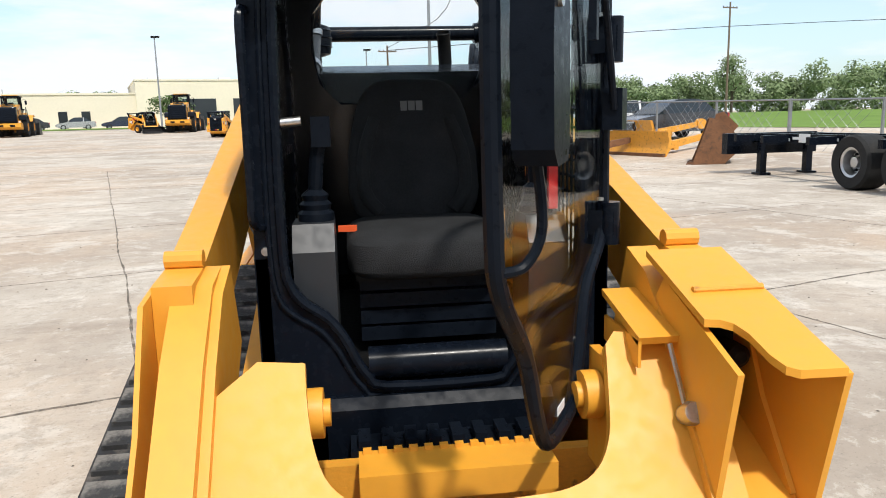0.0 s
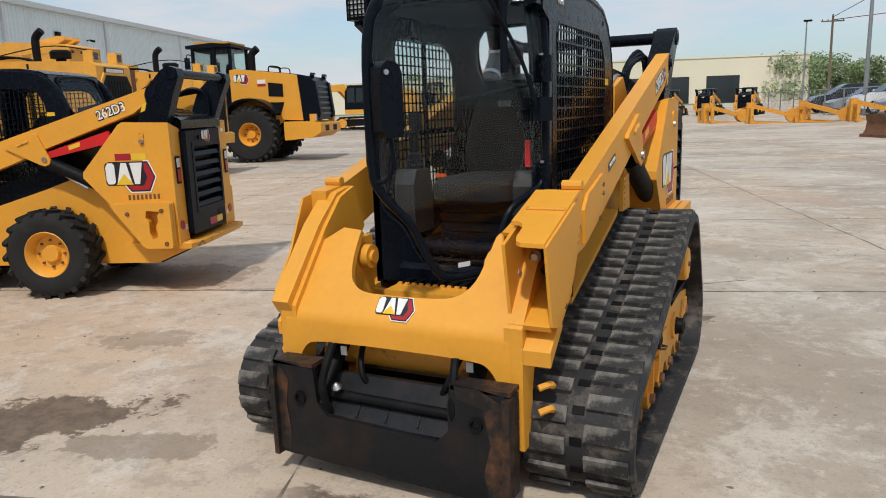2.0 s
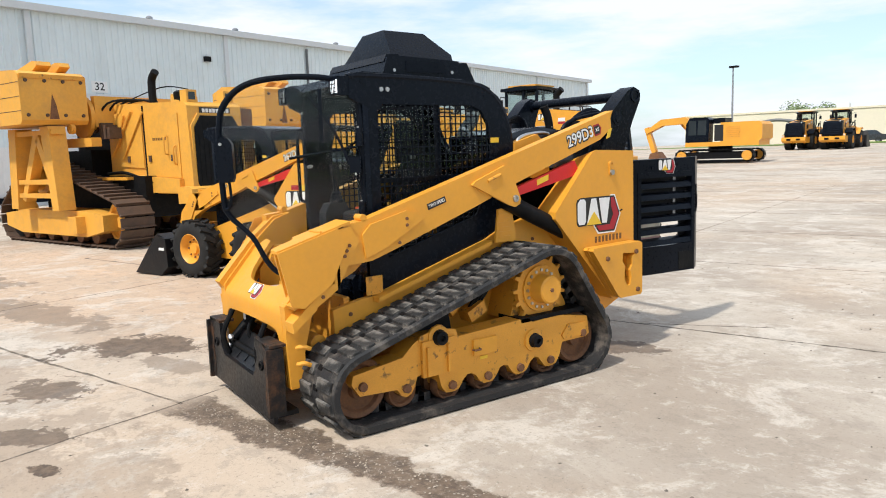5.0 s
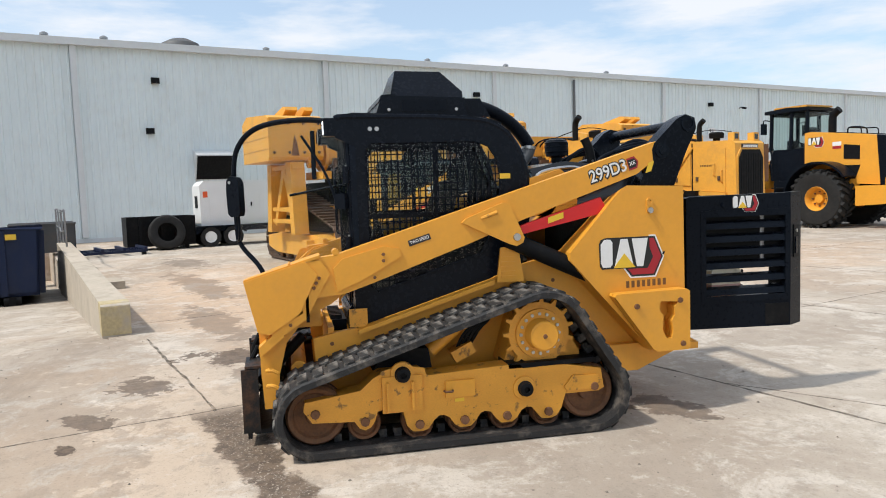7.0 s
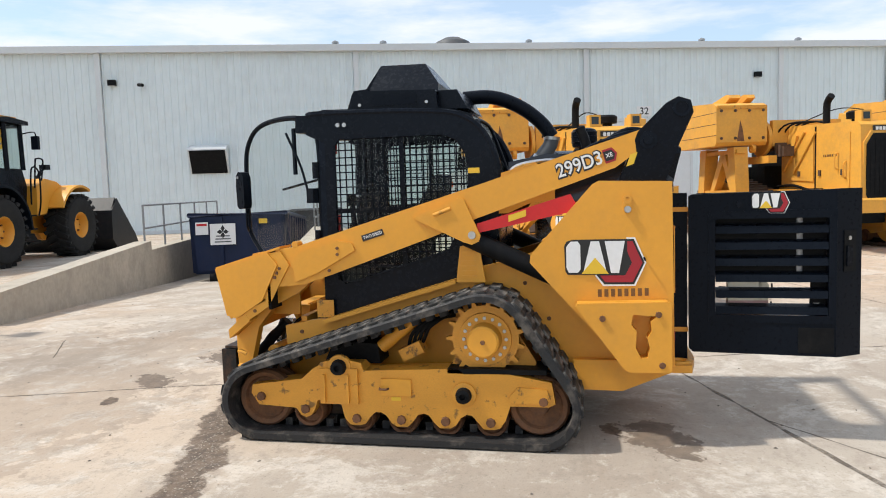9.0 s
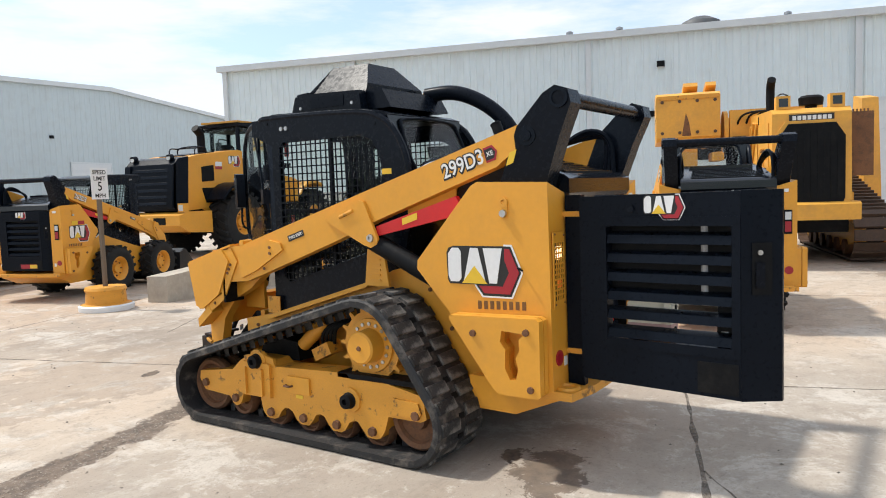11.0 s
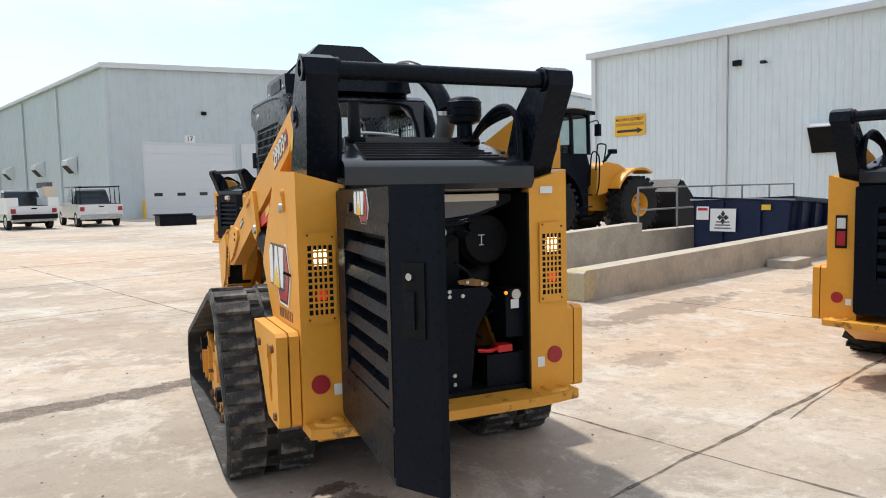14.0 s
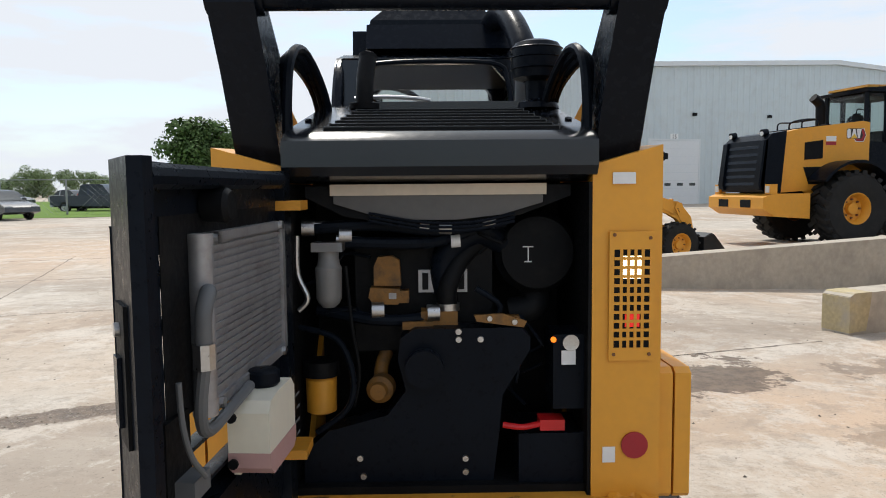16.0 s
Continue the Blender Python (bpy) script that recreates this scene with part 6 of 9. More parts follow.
    mo = [(.808, 1.47), (.87, 1.465), (.892, 1.49), (.898, 1.64), (.892, 1.715), (.862, 1.742), (.822, 1.735), (.80, 1.70), (.797, 1.50)]
    mir = part("door_mirror", prism(B(), mo, -.095, -.030, "z", .018, m=m), M_PLA, door, "black door mirror housing")
    part("mirror_face", prism(B(), [(.818, 1.49), (.866, 1.488), (.882, 1.51), (.884, 1.70), (.858, 1.722), (.828, 1.716), (.815, 1.69)], -.0295, -.0265, "z", m=m), mat_mirror, mir)
    part("housing_bolt", cyl(B(), m @ Vector((.868, 1.70, -.095)), m @ Vector((.868, 1.70, -.101)), .010, n=12), M_STEEL, mir)
    part("mirror_arm", tube(B(), [m @ Vector((.84, 1.50, -.05)), m @ Vector((.83, 1.37, -.06)), m @ Vector((.85, 1.31, -.04)), m @ Vector((.88, 1.30, -.01))], .009, 8), M_PLA, door)
    part("wiper_arm", tube(B(), [m @ Vector((.10, 1.55, -.04)), m @ Vector((.18, 1.75, -.035)), m @ Vector((.34, 1.99, -.03))], .009, 8), M_PLA, door)
    part("wiper_blade", box(B(), .25, .275, 1.70, 2.02, -.03, -.012, .004, m), M_PLA, door)
    part("wiper_motor", box(B(), .03, .10, 1.50, 1.60, -.06, -.012, .018, m), M_PLA, door)
    part("door_sticker", box(B(), .45, .51, .915, .935, -.006, -.0045, 0, m), M_WHITE, door)
    for z in (1.26, 1.72):
        hg = part("door_hinge", cyl(B(), (.455, -.50, z - .055), (.455, -.50, z + .055), .024, n=16, bev=.006), M_BLK, t)
        part("hinge_strap", prism(B(), [(.40, -.475), (.455, -.526), (.47, -.49), (.452, -.465)], z - .032, z + .032, "z", .006), M_BLK, hg)
        part("hinge_bolt", cyl(B(), (.43, -.49, z + .058), (.43, -.49, z + .066), .009, n=8), M_STEEL, hg)
    for x, z in ((.36, 1.90), (.33, 1.36)):
        part("red_lever", box(B(), x - .012, x + .012, -.40, -.38, z - .07, z + .05, .006), M_RED, t)
    part("door_strut", cyl(B(), (.40, -.50, 1.66), (.19, -.86, 1.60), .009, n=8), M_BLK, t)
    # engine bay
    part("hinge_post_cover", box(B(), .448, .496, 1.803, 1.895, .476, 1.500, .004), M_PLA, t)
    for sd in (1, -1):
        part("bay_liner", box(B(), *((.459, .4695) if sd > 0 else (-.4695, -.459)), 1.24, 1.792, .476, 1.462), M_DARK, t)
    bay = part("bay_back", box(B(), -.47, .47, 1.20, 1.24, .47, 1.47), M_DARK, t)
    part("bay_floor", box(B(), -.47, .47, 1.24, 1.76, .475, .50), M_DARK, t)
    part("fan_shroud", prism(B(), [(-.42, 1.455), (.42, 1.455), (.42, 1.42), (.30, 1.36), (.16, 1.335), (-.10, 1.335), (-.26, 1.36), (-.42, 1.42)], 1.36, 1.70, "y", .01), M_DARK, t)
    part("shroud_board", box(B(), -.34, .34, 1.70, 1.72, 1.425, 1.46, .003), M_CREAM, t, "cream insulating board strip")
    for k in range(3):
        part("shroud_ring", tube(B(), [(.22, 1.716, 1.37 - k * .012), (.05, 1.72, 1.34 - k * .012), (-.10, 1.72, 1.338 - k * .012), (-.24, 1.716, 1.365 - k * .012)], .005, 6), M_PLA, t)
    part("shroud_skirt", prism(B(), [(-.33, 1.425), (.33, 1.425), (.33, 1.40), (.20, 1.36), (.08, 1.347), (-.06, 1.347), (-.20, 1.362), (-.33, 1.40)], 1.701, 1.712, "y", .003), mat_shroud, t, "grey translucent plastic fan shroud")
    cov = part("belt_cover", prism(B(), [(.44, .50), (-.17, .50), (-.19, .66), (-.20, .78), (-.29, .93), (-.29, .97), (-.26, 1.0), (.08, 1.0), (.125, .97), (.135, .90), (.11, .80), (.17, .72), (.36, .67), (.44, .60)], 1.62, 1.72, "y", .02), M_PLA, t, "large moulded black belt cover")
    bolts(cov, [(-.06, 1.72, .965), (-.13, 1.72, .965), (-.06, 1.72, .99), (.26, 1.72, .58), (-.08, 1.72, .575), (-.08, 1.72, .53), (.25, 1.72, .50 + .02)], (0, 1, 0), .011, .008, M_STEEL, 10)
    af = part("air_filter", lathe(B(), [(0, .14), (.16, .14), (.18, .125), (.20, .12), (.205, .09), (.20, 0)], (-.33, 1.40, 1.22), (0, 1, .05), 32), M_DARK, t, "round black air filter canister")
    bm = B()
    box(bm, -.30, -.296, 1.605, 1.608, 1.20, 1.25)
    box(bm, -.315, -.28, 1.605, 1.608, 1.248, 1.252)
    box(bm, -.31, -.285, 1.605, 1.608, 1.198, 1.202)
    part("chalk_mark", bm, M_WHITE, af)
    part("filter_neck", tube(B(), [(-.33, 1.50, 1.10), (-.32, 1.55, 1.04), (-.24, 1.55, 1.02)], .05, 14), M_DARK, t)
    ff = part("fuel_filter", lathe(B(), [(0, .02), (.015, .035), (.03, .042), (.13, .044), (.14, .038), (.16, .034), (.19, .034), (.19, 0)], (.36, 1.64, 1.06), (0, 0, 1), 20), mat_filter, t, "pale grey fuel filter")
    part("filter_head", box(B(), .31, .41, 1.60, 1.68, 1.245, 1.275, .012), mat_filter, ff)
    part("filter_fitting", cyl(B(), (.33, 1.66, 1.285), (.20, 1.66, 1.275), .014, n=10), M_STEEL, ff)
    part("filter_fitting", cyl(B(), (.44, 1.66, 1.33), (.30, 1.66, 1.33), .014, n=10), M_STEEL, ff)
    part("steel_line", tube(B(), [(.45, 1.70, 1.30), (.45, 1.70, 1.18), (.42, 1.70, 1.10), (.45, 1.70, 1.06)], .009, 8), M_STEEL, t)
    oil = part("oil_filter", lathe(B(), [(0, .03), (.01, .05), (.12, .052), (.13, .045), (.13, 0)], (.395, 1.62, .70), (0, 0, 1), 20), M_YEL, t, "yellow oil filter")
    part("filter_mount", cyl(B(), (.395, 1.62, .83), (.395, 1.62, .88), .06, n=18), M_DARK, oil)
    eng = part("engine_block", box(B(), -.18, .28, 1.26, 1.58, .90, 1.26, .03), M_DARK, t)
    for a, b, c in (((.10, .19), (1.58, 1.63), (1.07, 1.11)), ((-.06, .06), (1.58, 1.66), (1.00, 1.045)), ((.02, .12), (1.60, 1.68), (.99, 1.015)), ((-.14, -.26), (1.64, 1.68), (1.015, 1.03))):
        part("yellow_bracket", box(B(), min(a), max(a), b[0], b[1], c[0], c[1], .012), mat_grimy, eng)
    part("water_pump", lathe(B(), [(0, .045), (.05, .045), (.06, .03), (.08, .026), (.08, 0)], (.19, 1.62, .79), (.15, 1, 0), 20), mat_grimy, eng)
    part("pump_pipe", tube(B(), [(.20, 1.60, .80), (.195, 1.58, .85), (.18, 1.55, .89)], .024, 12), mat_grimy, eng)
    part("ecu_plate", box(B(), -.095, .068, 1.58, 1.60, 1.10, 1.175, .004), M_ALU, eng)
    for k in range(4):
        part("ecu_fin", box(B(), -.085 + k * .04, -.065 + k * .04, 1.60, 1.606, 1.11, 1.165, .001), M_DARK, eng)
    alt = part("alternator", prism(B(), [(.125, 1.125), (.13, 1.21), (.155, 1.225), (.20, 1.222), (.215, 1.19), (.215, 1.125)], 1.50, 1.62, "y", .012), mat_grimy, eng)
    part("casting_foot", prism(B(), [(.12, 1.085), (.13, 1.118), (.225, 1.122), (.232, 1.09), (.215, 1.068), (.135, 1.066)], 1.52, 1.64, "y", .012), mat_grimy, alt)
    part("data_plate", box(B(), .14, .165, 1.6405, 1.642, 1.085, 1.105), M_ALU, alt)
    part("coolant_elbow", tube(B(), [(-.03, 1.62, 1.03), (-.03, 1.63, 1.12), (-.08, 1.60, 1.22), (-.16, 1.56, 1.28)], .032, 12), M_DARK, eng)
    part("hose_clamp", lathe(B(), [(-.012, .034), (-.012, .038), (.012, .038), (.012, .034)], (-.03, 1.622, 1.055), (0, 0, 1), 18), M_STEEL, eng)
    for k, pts in enumerate(([(.42, 1.66, 1.32), (.20, 1.66, 1.33), (0, 1.66, 1.31), (-.16, 1.64, 1.33)], [(.30, 1.66, 1.275), (.05, 1.66, 1.27), (-.08, 1.64, 1.30), (-.22, 1.58, 1.33)], [(.40, 1.62, 1.05), (.20, 1.66, 1.02), (.05, 1.64, 1.02)], [(.46, 1.66, 1.0), (.33, 1.68, .96), (.28, 1.70, .84), (.30, 1.71, .74), (.40, 1.70, .66)], [(-.12, 1.66, 1.12), (-.20, 1.66, 1.06), (-.16, 1.66, 1.0)])):
        part("engine_hose", tube(B(), pts, .020 if k < 3 else .010, 10), M_PLA, eng)
        if k < 2:
            part("hose_label", cyl(B(), (.06 - .1 * k, 1.66, 1.325 - .05 * k), (.03 - .1 * k, 1.66, 1.322 - .045 * k), .0215, n=12), M_WHITE, eng)
    for k, (x0, z0) in enumerate(((.42, 1.30), (.30, 1.275), (-.02, 1.30), (-.16, 1.32), (.20, 1.03), (.02, 1.02))):
        part("hose_fitting", lathe(B(), [(-.02, .021), (-.02, .027), (.02, .027), (.02, .021)], (x0, 1.662, z0 + .022), (1, .1, 0), 14), M_STEEL, eng)
    part("intake_hose", tube(B(), [(-.22, 1.56, 1.26), (-.12, 1.60, 1.30), (-.02, 1.60, 1.22), (-.02, 1.58, 1.10)], .042, 14), M_PLA, eng)
    part("tensioner_arm", prism(B(), [(-.27, 1.00), (-.12, 1.02), (-.11, 1.04), (-.20, 1.045), (-.28, 1.02)], 1.70, 1.715, "y", .004), mat_grimy, eng)
    bolts(eng, [(-.24, 1.715, 1.018), (-.16, 1.715, 1.03)], (0, 1, 0), .010, .006, M_STEEL, 8)
    part("dip_tube", tube(B(), [(.30, 1.68, 1.20), (.28, 1.70, 1.0), (.26, 1.70, .86), (.28, 1.68, .74)], .006, 6), M_DARK, eng)
    part("belt_pulley", lathe(B(), [(0, .06), (.02, .06), (.025, .05), (.03, .06), (.05, .06), (.05, 0)], (.05, 1.725, .88), (0, 1, 0), 24), M_PLA, eng)
    rnd = random.Random(4)
    for k in range(14):
        x0, z0 = rnd.uniform(-.3, .42), rnd.uniform(.75, 1.3)
        pts = [(x0, 1.60, z0)]
        for q in range(3):
            pts.append((pts[-1][0] + rnd.uniform(-.12, .12), 1.60 + rnd.uniform(-.03, .06), pts[-1][2] + rnd.uniform(-.10, .08)))
        part("wire_loom", tube(B(), pts, .006, 6, 3), M_PLA if k % 4 else M_DARK, eng)
    bat = part("battery", box(B(), -.46, -.25, 1.52, 1.74, .50, .66, .01), M_PLA, t, "black battery with red cable boot")
    part("terminal_boot", box(B(), -.40, -.32, 1.66, 1.73, .665, .70, .008), M_RED, bat)
    part("red_cable", tube(B(), [(-.20, 1.74, .69), (-.26, 1.75, .685), (-.32, 1.72, .685)], .010, 8), M_RED, bat)
    cbx = part("control_box", box(B(), -.46, -.36, 1.58, 1.74, .74, .98, .012), M_PLA, t)
    part("amber_light", cyl(B(), (-.36, 1.74, .965), (-.36, 1.746, .965), .009, n=12), lit("amber_light", (1.0, .20, .01), 1.6), cbx, "small lit amber light")
    part("gauge", lathe(B(), [(0, .026), (.01, .026), (.01, .02), (.004, 0)], (-.415, 1.74, .955), (0, 1, 0), 16), M_STEEL, cbx)
    part("paper_tag", box(B(), -.43, -.385, 1.745, 1.748, .885, .93), M_WHITE, cbx)
    # open rear door carrying cooler and reservoir
    md = Matrix.Translation((.482, 1.904, 0)) @ Matrix.Rotation(radians(86.2), 4, "Z")
    d = add_rear_door(t, md)
    L = lambda *p: md @ Vector(p)
    cool = part("oil_cooler", box(B(), .04, .60, .0135, .028, 1.00, 1.345, .003, md), M_ALU, t, "finned aluminium cooler on the door")
    for k in range(19):
        z = 1.018 + k * .0168
        part("cooler_fin", box(B(), .045, .595, .028, .033, z, z + .0095, .001, md), M_ALU, cool)
    part("cooler_tank", cyl(B(), L(.625, .030, .985), L(.625, .030, 1.36), .026, n=20, bev=.005), M_ALU, cool)
    part("cooler_tank", box(B(), .015, .042, .0135, .040, .995, 1.35, .008, md), M_ALU, cool)
    part("cooler_rail", box(B(), .03, .64, .0135, .038, .980, 1.004, .004, md), M_ALU, cool)
    part("cooler_rail", box(B(), .03, .64, .0135, .038, 1.338, 1.358, .004, md), M_ALU, cool)
    bolts(cool, [L(x, .038, z) for x in (.06, .56) for z in (.992, 1.348)], md.to_3x3() @ Vector((0, 1, 0)), .013, .01, M_STEEL, 10)
    part("cooler_pipe", tube(B(), [L(.64, .05, 1.24), L(.675, .062, 1.245), L(.70, .062, 1.21), L(.70, .060, 1.15)], .017, 12), M_GREY, cool)
    part("pipe_nut", cyl(B(), L(.70, .060, 1.15), L(.70, .060, 1.10), .022, n=8), M_STEEL, cool)
    part("cooler_hose", tube(B(), [L(.70, .060, 1.11), L(.70, .050, 1.03), L(.68, .045, .975), L(.63, .045, .958), L(.53, .05, .972), L(.40, .05, .985)], .013, 10), M_GREY, cool)
    part("door_stay", tube(B(), [L(.80, .05, 1.10), L(.80, .055, 1.02), L(.775, .06, .95), L(.735, .07, .90)], .006, 8), M_GREY, d)
    part("stay_bracket", box(B(), .69, .77, .0105, .06, .86, .90, .006, md), M_GREY, d)
    part("stay_latch", box(B(), .70, .735, .0105, .05, .76, .83, .006, md), M_STEEL, d)
    part("lower_panel", prism(B(), [(.63, .53), (.80, .53), (.80, 1.02), (.69, 1.02), (.68, .76), (.63, .76)], .0105, .022, "y", .004, md), M_DARK, d)
    part("wash_motor", lathe(B(), [(0, .035), (.05, .038), (.06, .03), (.06, 0)], L(.55, .0135, 1.415), md.to_3x3() @ Vector((0, 1, 0)), 16), M_DARK, d)
    bottle = [(.23, .801), (.25, .785), (.43, .785), (.455, .805), (.46, .935), (.44, .960), (.38, .967), (.26, .967), (.23, .94)]
    res = part("coolant_reservoir", prism(B(), bottle, .0135, .112, "y", .014, md), M_RES, t, "translucent white coolant reservoir part full")
    part("coolant", prism(B(), [(.2285, .8005), (.249, .7835), (.431, .7835), (.4565, .8045), (.4575, .840), (.2285, .837)], .0125, .1135, "y", .012, md), M_PINK, res)
    part("reservoir_cap", lathe(B(), [(0, .034), (.008, .040), (.034, .040), (.040, .034), (.042, 0)], L(.33, .062, .967), (0, 0, 1), 20), M_PLA, res)
    part("cap_neck", cyl(B(), L(.33, .062, .955), L(.33, .062, .971), .030, n=18), M_RES, res)
    for x, z in ((.462, .93), (.458, .82)):
        part("bottle_bolt", cyl(B(), L(x + .012, .03, z), L(x + .020, .03, z), .012, n=10), M_DARK, res)
    part("bottle_flange", box(B(), .404, .422, .0135, .030, .775, .955, .004, md), M_RES, res)
    bm = B()
    for k in range(4):
        box(bm, .185 + .0 * k, .215 + .012 * (k % 2), .1125, .1135, .80 + .035 * k, .806 + .035 * k, 0, md)
    part("bottle_marks", bm, M_GREY, res)
    for z in (.66, 1.40):
        part("door_hinge", box(B(), .40, .50, 1.78, 1.90, z - .014, z + .014, .008), M_YELW, t)
    return t


mat_mirror = mat("mirror_face", (0.12, 0.125, 0.13), 0.08, metal=1.0, vary=0.02)
mat_shroud = mat("shroud_plastic", (0.10, 0.095, 0.09), 0.5, vary=0.15, scale=5)
mat_grimy = mat("grimy_yellow_casting", (0.24, 0.11, 0.020), 0.6, vary=0.25, scale=14, dirt=(0.03, 0.024, 0.018), dirt_amt=0.9, bump=0.3)
mat_filter = mat("filter_grey", (0.22, 0.22, 0.22), 0.4, vary=0.08)
track_loader()


def skid_steer():
    t = thing("skid_steer_loader", "yellow and black wheeled skid steer loader with black bucket", "skid steer", pose(0, 0, 0), "parked skid steers")
    add_arms(t, "262D3")
    add_tail(t, lamps=False)
    add_hood(t, tall=False)
    add_cab(t)
    d = add_rear_door(t, Matrix.Translation((.48, 1.80, 0)) @ Matrix.Rotation(radians(180), 4, "Z"), -1)
    part("door_backing", box(B(), -.40, .40, 1.74, 1.77, .60, 1.45), M_DARK, d)
    part("rear_sticker", box(B(), -.22, .10, 1.856, 1.859, .56, .63), M_DECALR, d)
    part("rear_sticker", box(B(), -.22, -.08, 1.8592, 1.861, .565, .625), M_DECALY, d)
    for sd in (1, -1):
        x = lambda a, b: (sd * a, sd * b) if sd > 0 else (sd * b, sd * a)
        part("chassis_side", prism(B(), [(-.95, .26), (-.95, .60), (-.47, .71), (.46, .985), (.80, 1.10), (1.0, 1.16), (1.60, .48), (1.48, .27)], *x(.44, .50), "x", .01), M_YEL, t)
        leg = part("arm_front_leg", prism(B(), [(-1.02, .92), (-.74, 1.20), (-.55, 1.20), (-.50, .98), (-.70, .88), (-.85, .70), (-.92, .30), (-1.04, .30), (-1.10, .60)], *x(.55, .64), "x", .01), M_YEL, t)
        for y in (.57, -.70):
            tyre(t, (sd * .665, y, .415), (sd, 0, 0), .415, .29, lugs=18, rim=.52)
        part("sticker", box(B(), *x(.6855, .687), 1.27, 1.56, 1.25, 1.31), M_DECALR, t)
        part("sticker", box(B(), *x(.687, .6875), 1.42, 1.56, 1.25, 1.31), M_DECALY, t)
        part("lift_ram_rod", cyl(B(), (sd * .62, .60, 1.22), (sd * .62, .95, 1.0), .018, n=10), M_STEEL, t)
    part("chassis_floor", box(B(), -.44, .44, -.95, 1.5, .26, .34), M_DARK, t)
    part("front_wall", box(B(), -.44, .44, -.97, -.93, .26, .74), M_YELW, t)
    part("arm_cross_tube", cyl(B(), (-.58, -1.0, .62), (.58, -1.0, .62), .07, n=18), M_YEL, t)
    fg = part("front_glass", prism(B(), [(-.37, 1.25), (.37, 1.25), (.37, 1.88), (.28, 2.0), (-.28, 2.0), (-.37, 1.88)], -.485, -.48, "y"), M_GLASS2, t)
    fg.visible_shadow = False
    bk = part("bucket", prism(B(), [(-1.92, .02), (-1.90, .05), (-1.40, .06), (-1.22, .20), (-1.24, .48), (-1.36, .60), (-1.32, .62), (-1.15, .55), (-1.12, .14), (-1.30, .0)], -.85, .85, "x", .006), M_PLATE, t, "worn black bucket on the ground")
    for sd in (1, -1):
        part("bucket_side", prism(B(), [(-1.90, .02), (-1.36, .60), (-1.14, .55), (-1.12, .14), (-1.30, .01)], *((.85, .868) if sd > 0 else (-.868, -.85)), "x", .004), M_PLATE, bk)
    part("bucket_label", box(B(), .869, .871, -1.30, -1.18, .38, .42), M_WHITE, bk)
    return t


def crawler_track(t, circ, y0, y1, shoe, material=None, thick=.07):
    """Steel track: plates set one by one round three wheels, in the plane y; circ rows of (x, z, radius)."""
    hull = []
    for k in range(360):
        an = 2 * math.pi * k / 360
        dv = (math.cos(an), math.sin(an))
        c = max(circ, key=lambda q: q[0] * dv[0] + q[1] * dv[1] + q[2])
        hull.append(Vector((c[0] + c[2] * dv[0], 0, c[1] + c[2] * dv[1])))
    ln = [(hull[(i + 1) % 360] - hull[i]).length for i in range(360)]
    total = sum(ln)
    n = int(total / shoe)
    belt = part("track_chain", prism(B(), [(p.x, p.z) for p in hull[::6]], y0 + (y1 - y0) * .3, y0 + (y1 - y0) * .7, "y", hole=[((p.x - sum(c[0] for c in circ) / 3) * .93 + sum(c[0] for c in circ) / 3, (p.z - sum(c[1] for c in circ) / 3) * .86 + sum(c[1] for c in circ) / 3) for p in hull[::6]]), M_DARK, t)
    me = to_mesh("track_shoe", box(box(B(), -shoe * .47, shoe * .47, y0, y1, 0, thick * .4), -shoe * .45, -shoe * .30, y0, y1, thick * .4, thick), material or M_TRACK)
    d, i = 0.0, 0
    for k in range(n):
        want = total * k / n
        while d + ln[i] < want:
            d += ln[i]
            i += 1
        p, q = hull[i], hull[(i + 1) % 360]
        w = p.lerp(q, (want - d) / max(ln[i], 1e-9))
        tn = (q - p).normalized()
        nr = Vector((tn.z, 0, -tn.x))
        ob = new("track_shoe", me)
        ob.parent = belt
        ob.matrix_basis = Matrix(((tn.x, 0, nr.x, w.x), (0, 1, 0, 0), (tn.z, 0, nr.z, w.z), (0, 0, 0, 1)))
    return belt


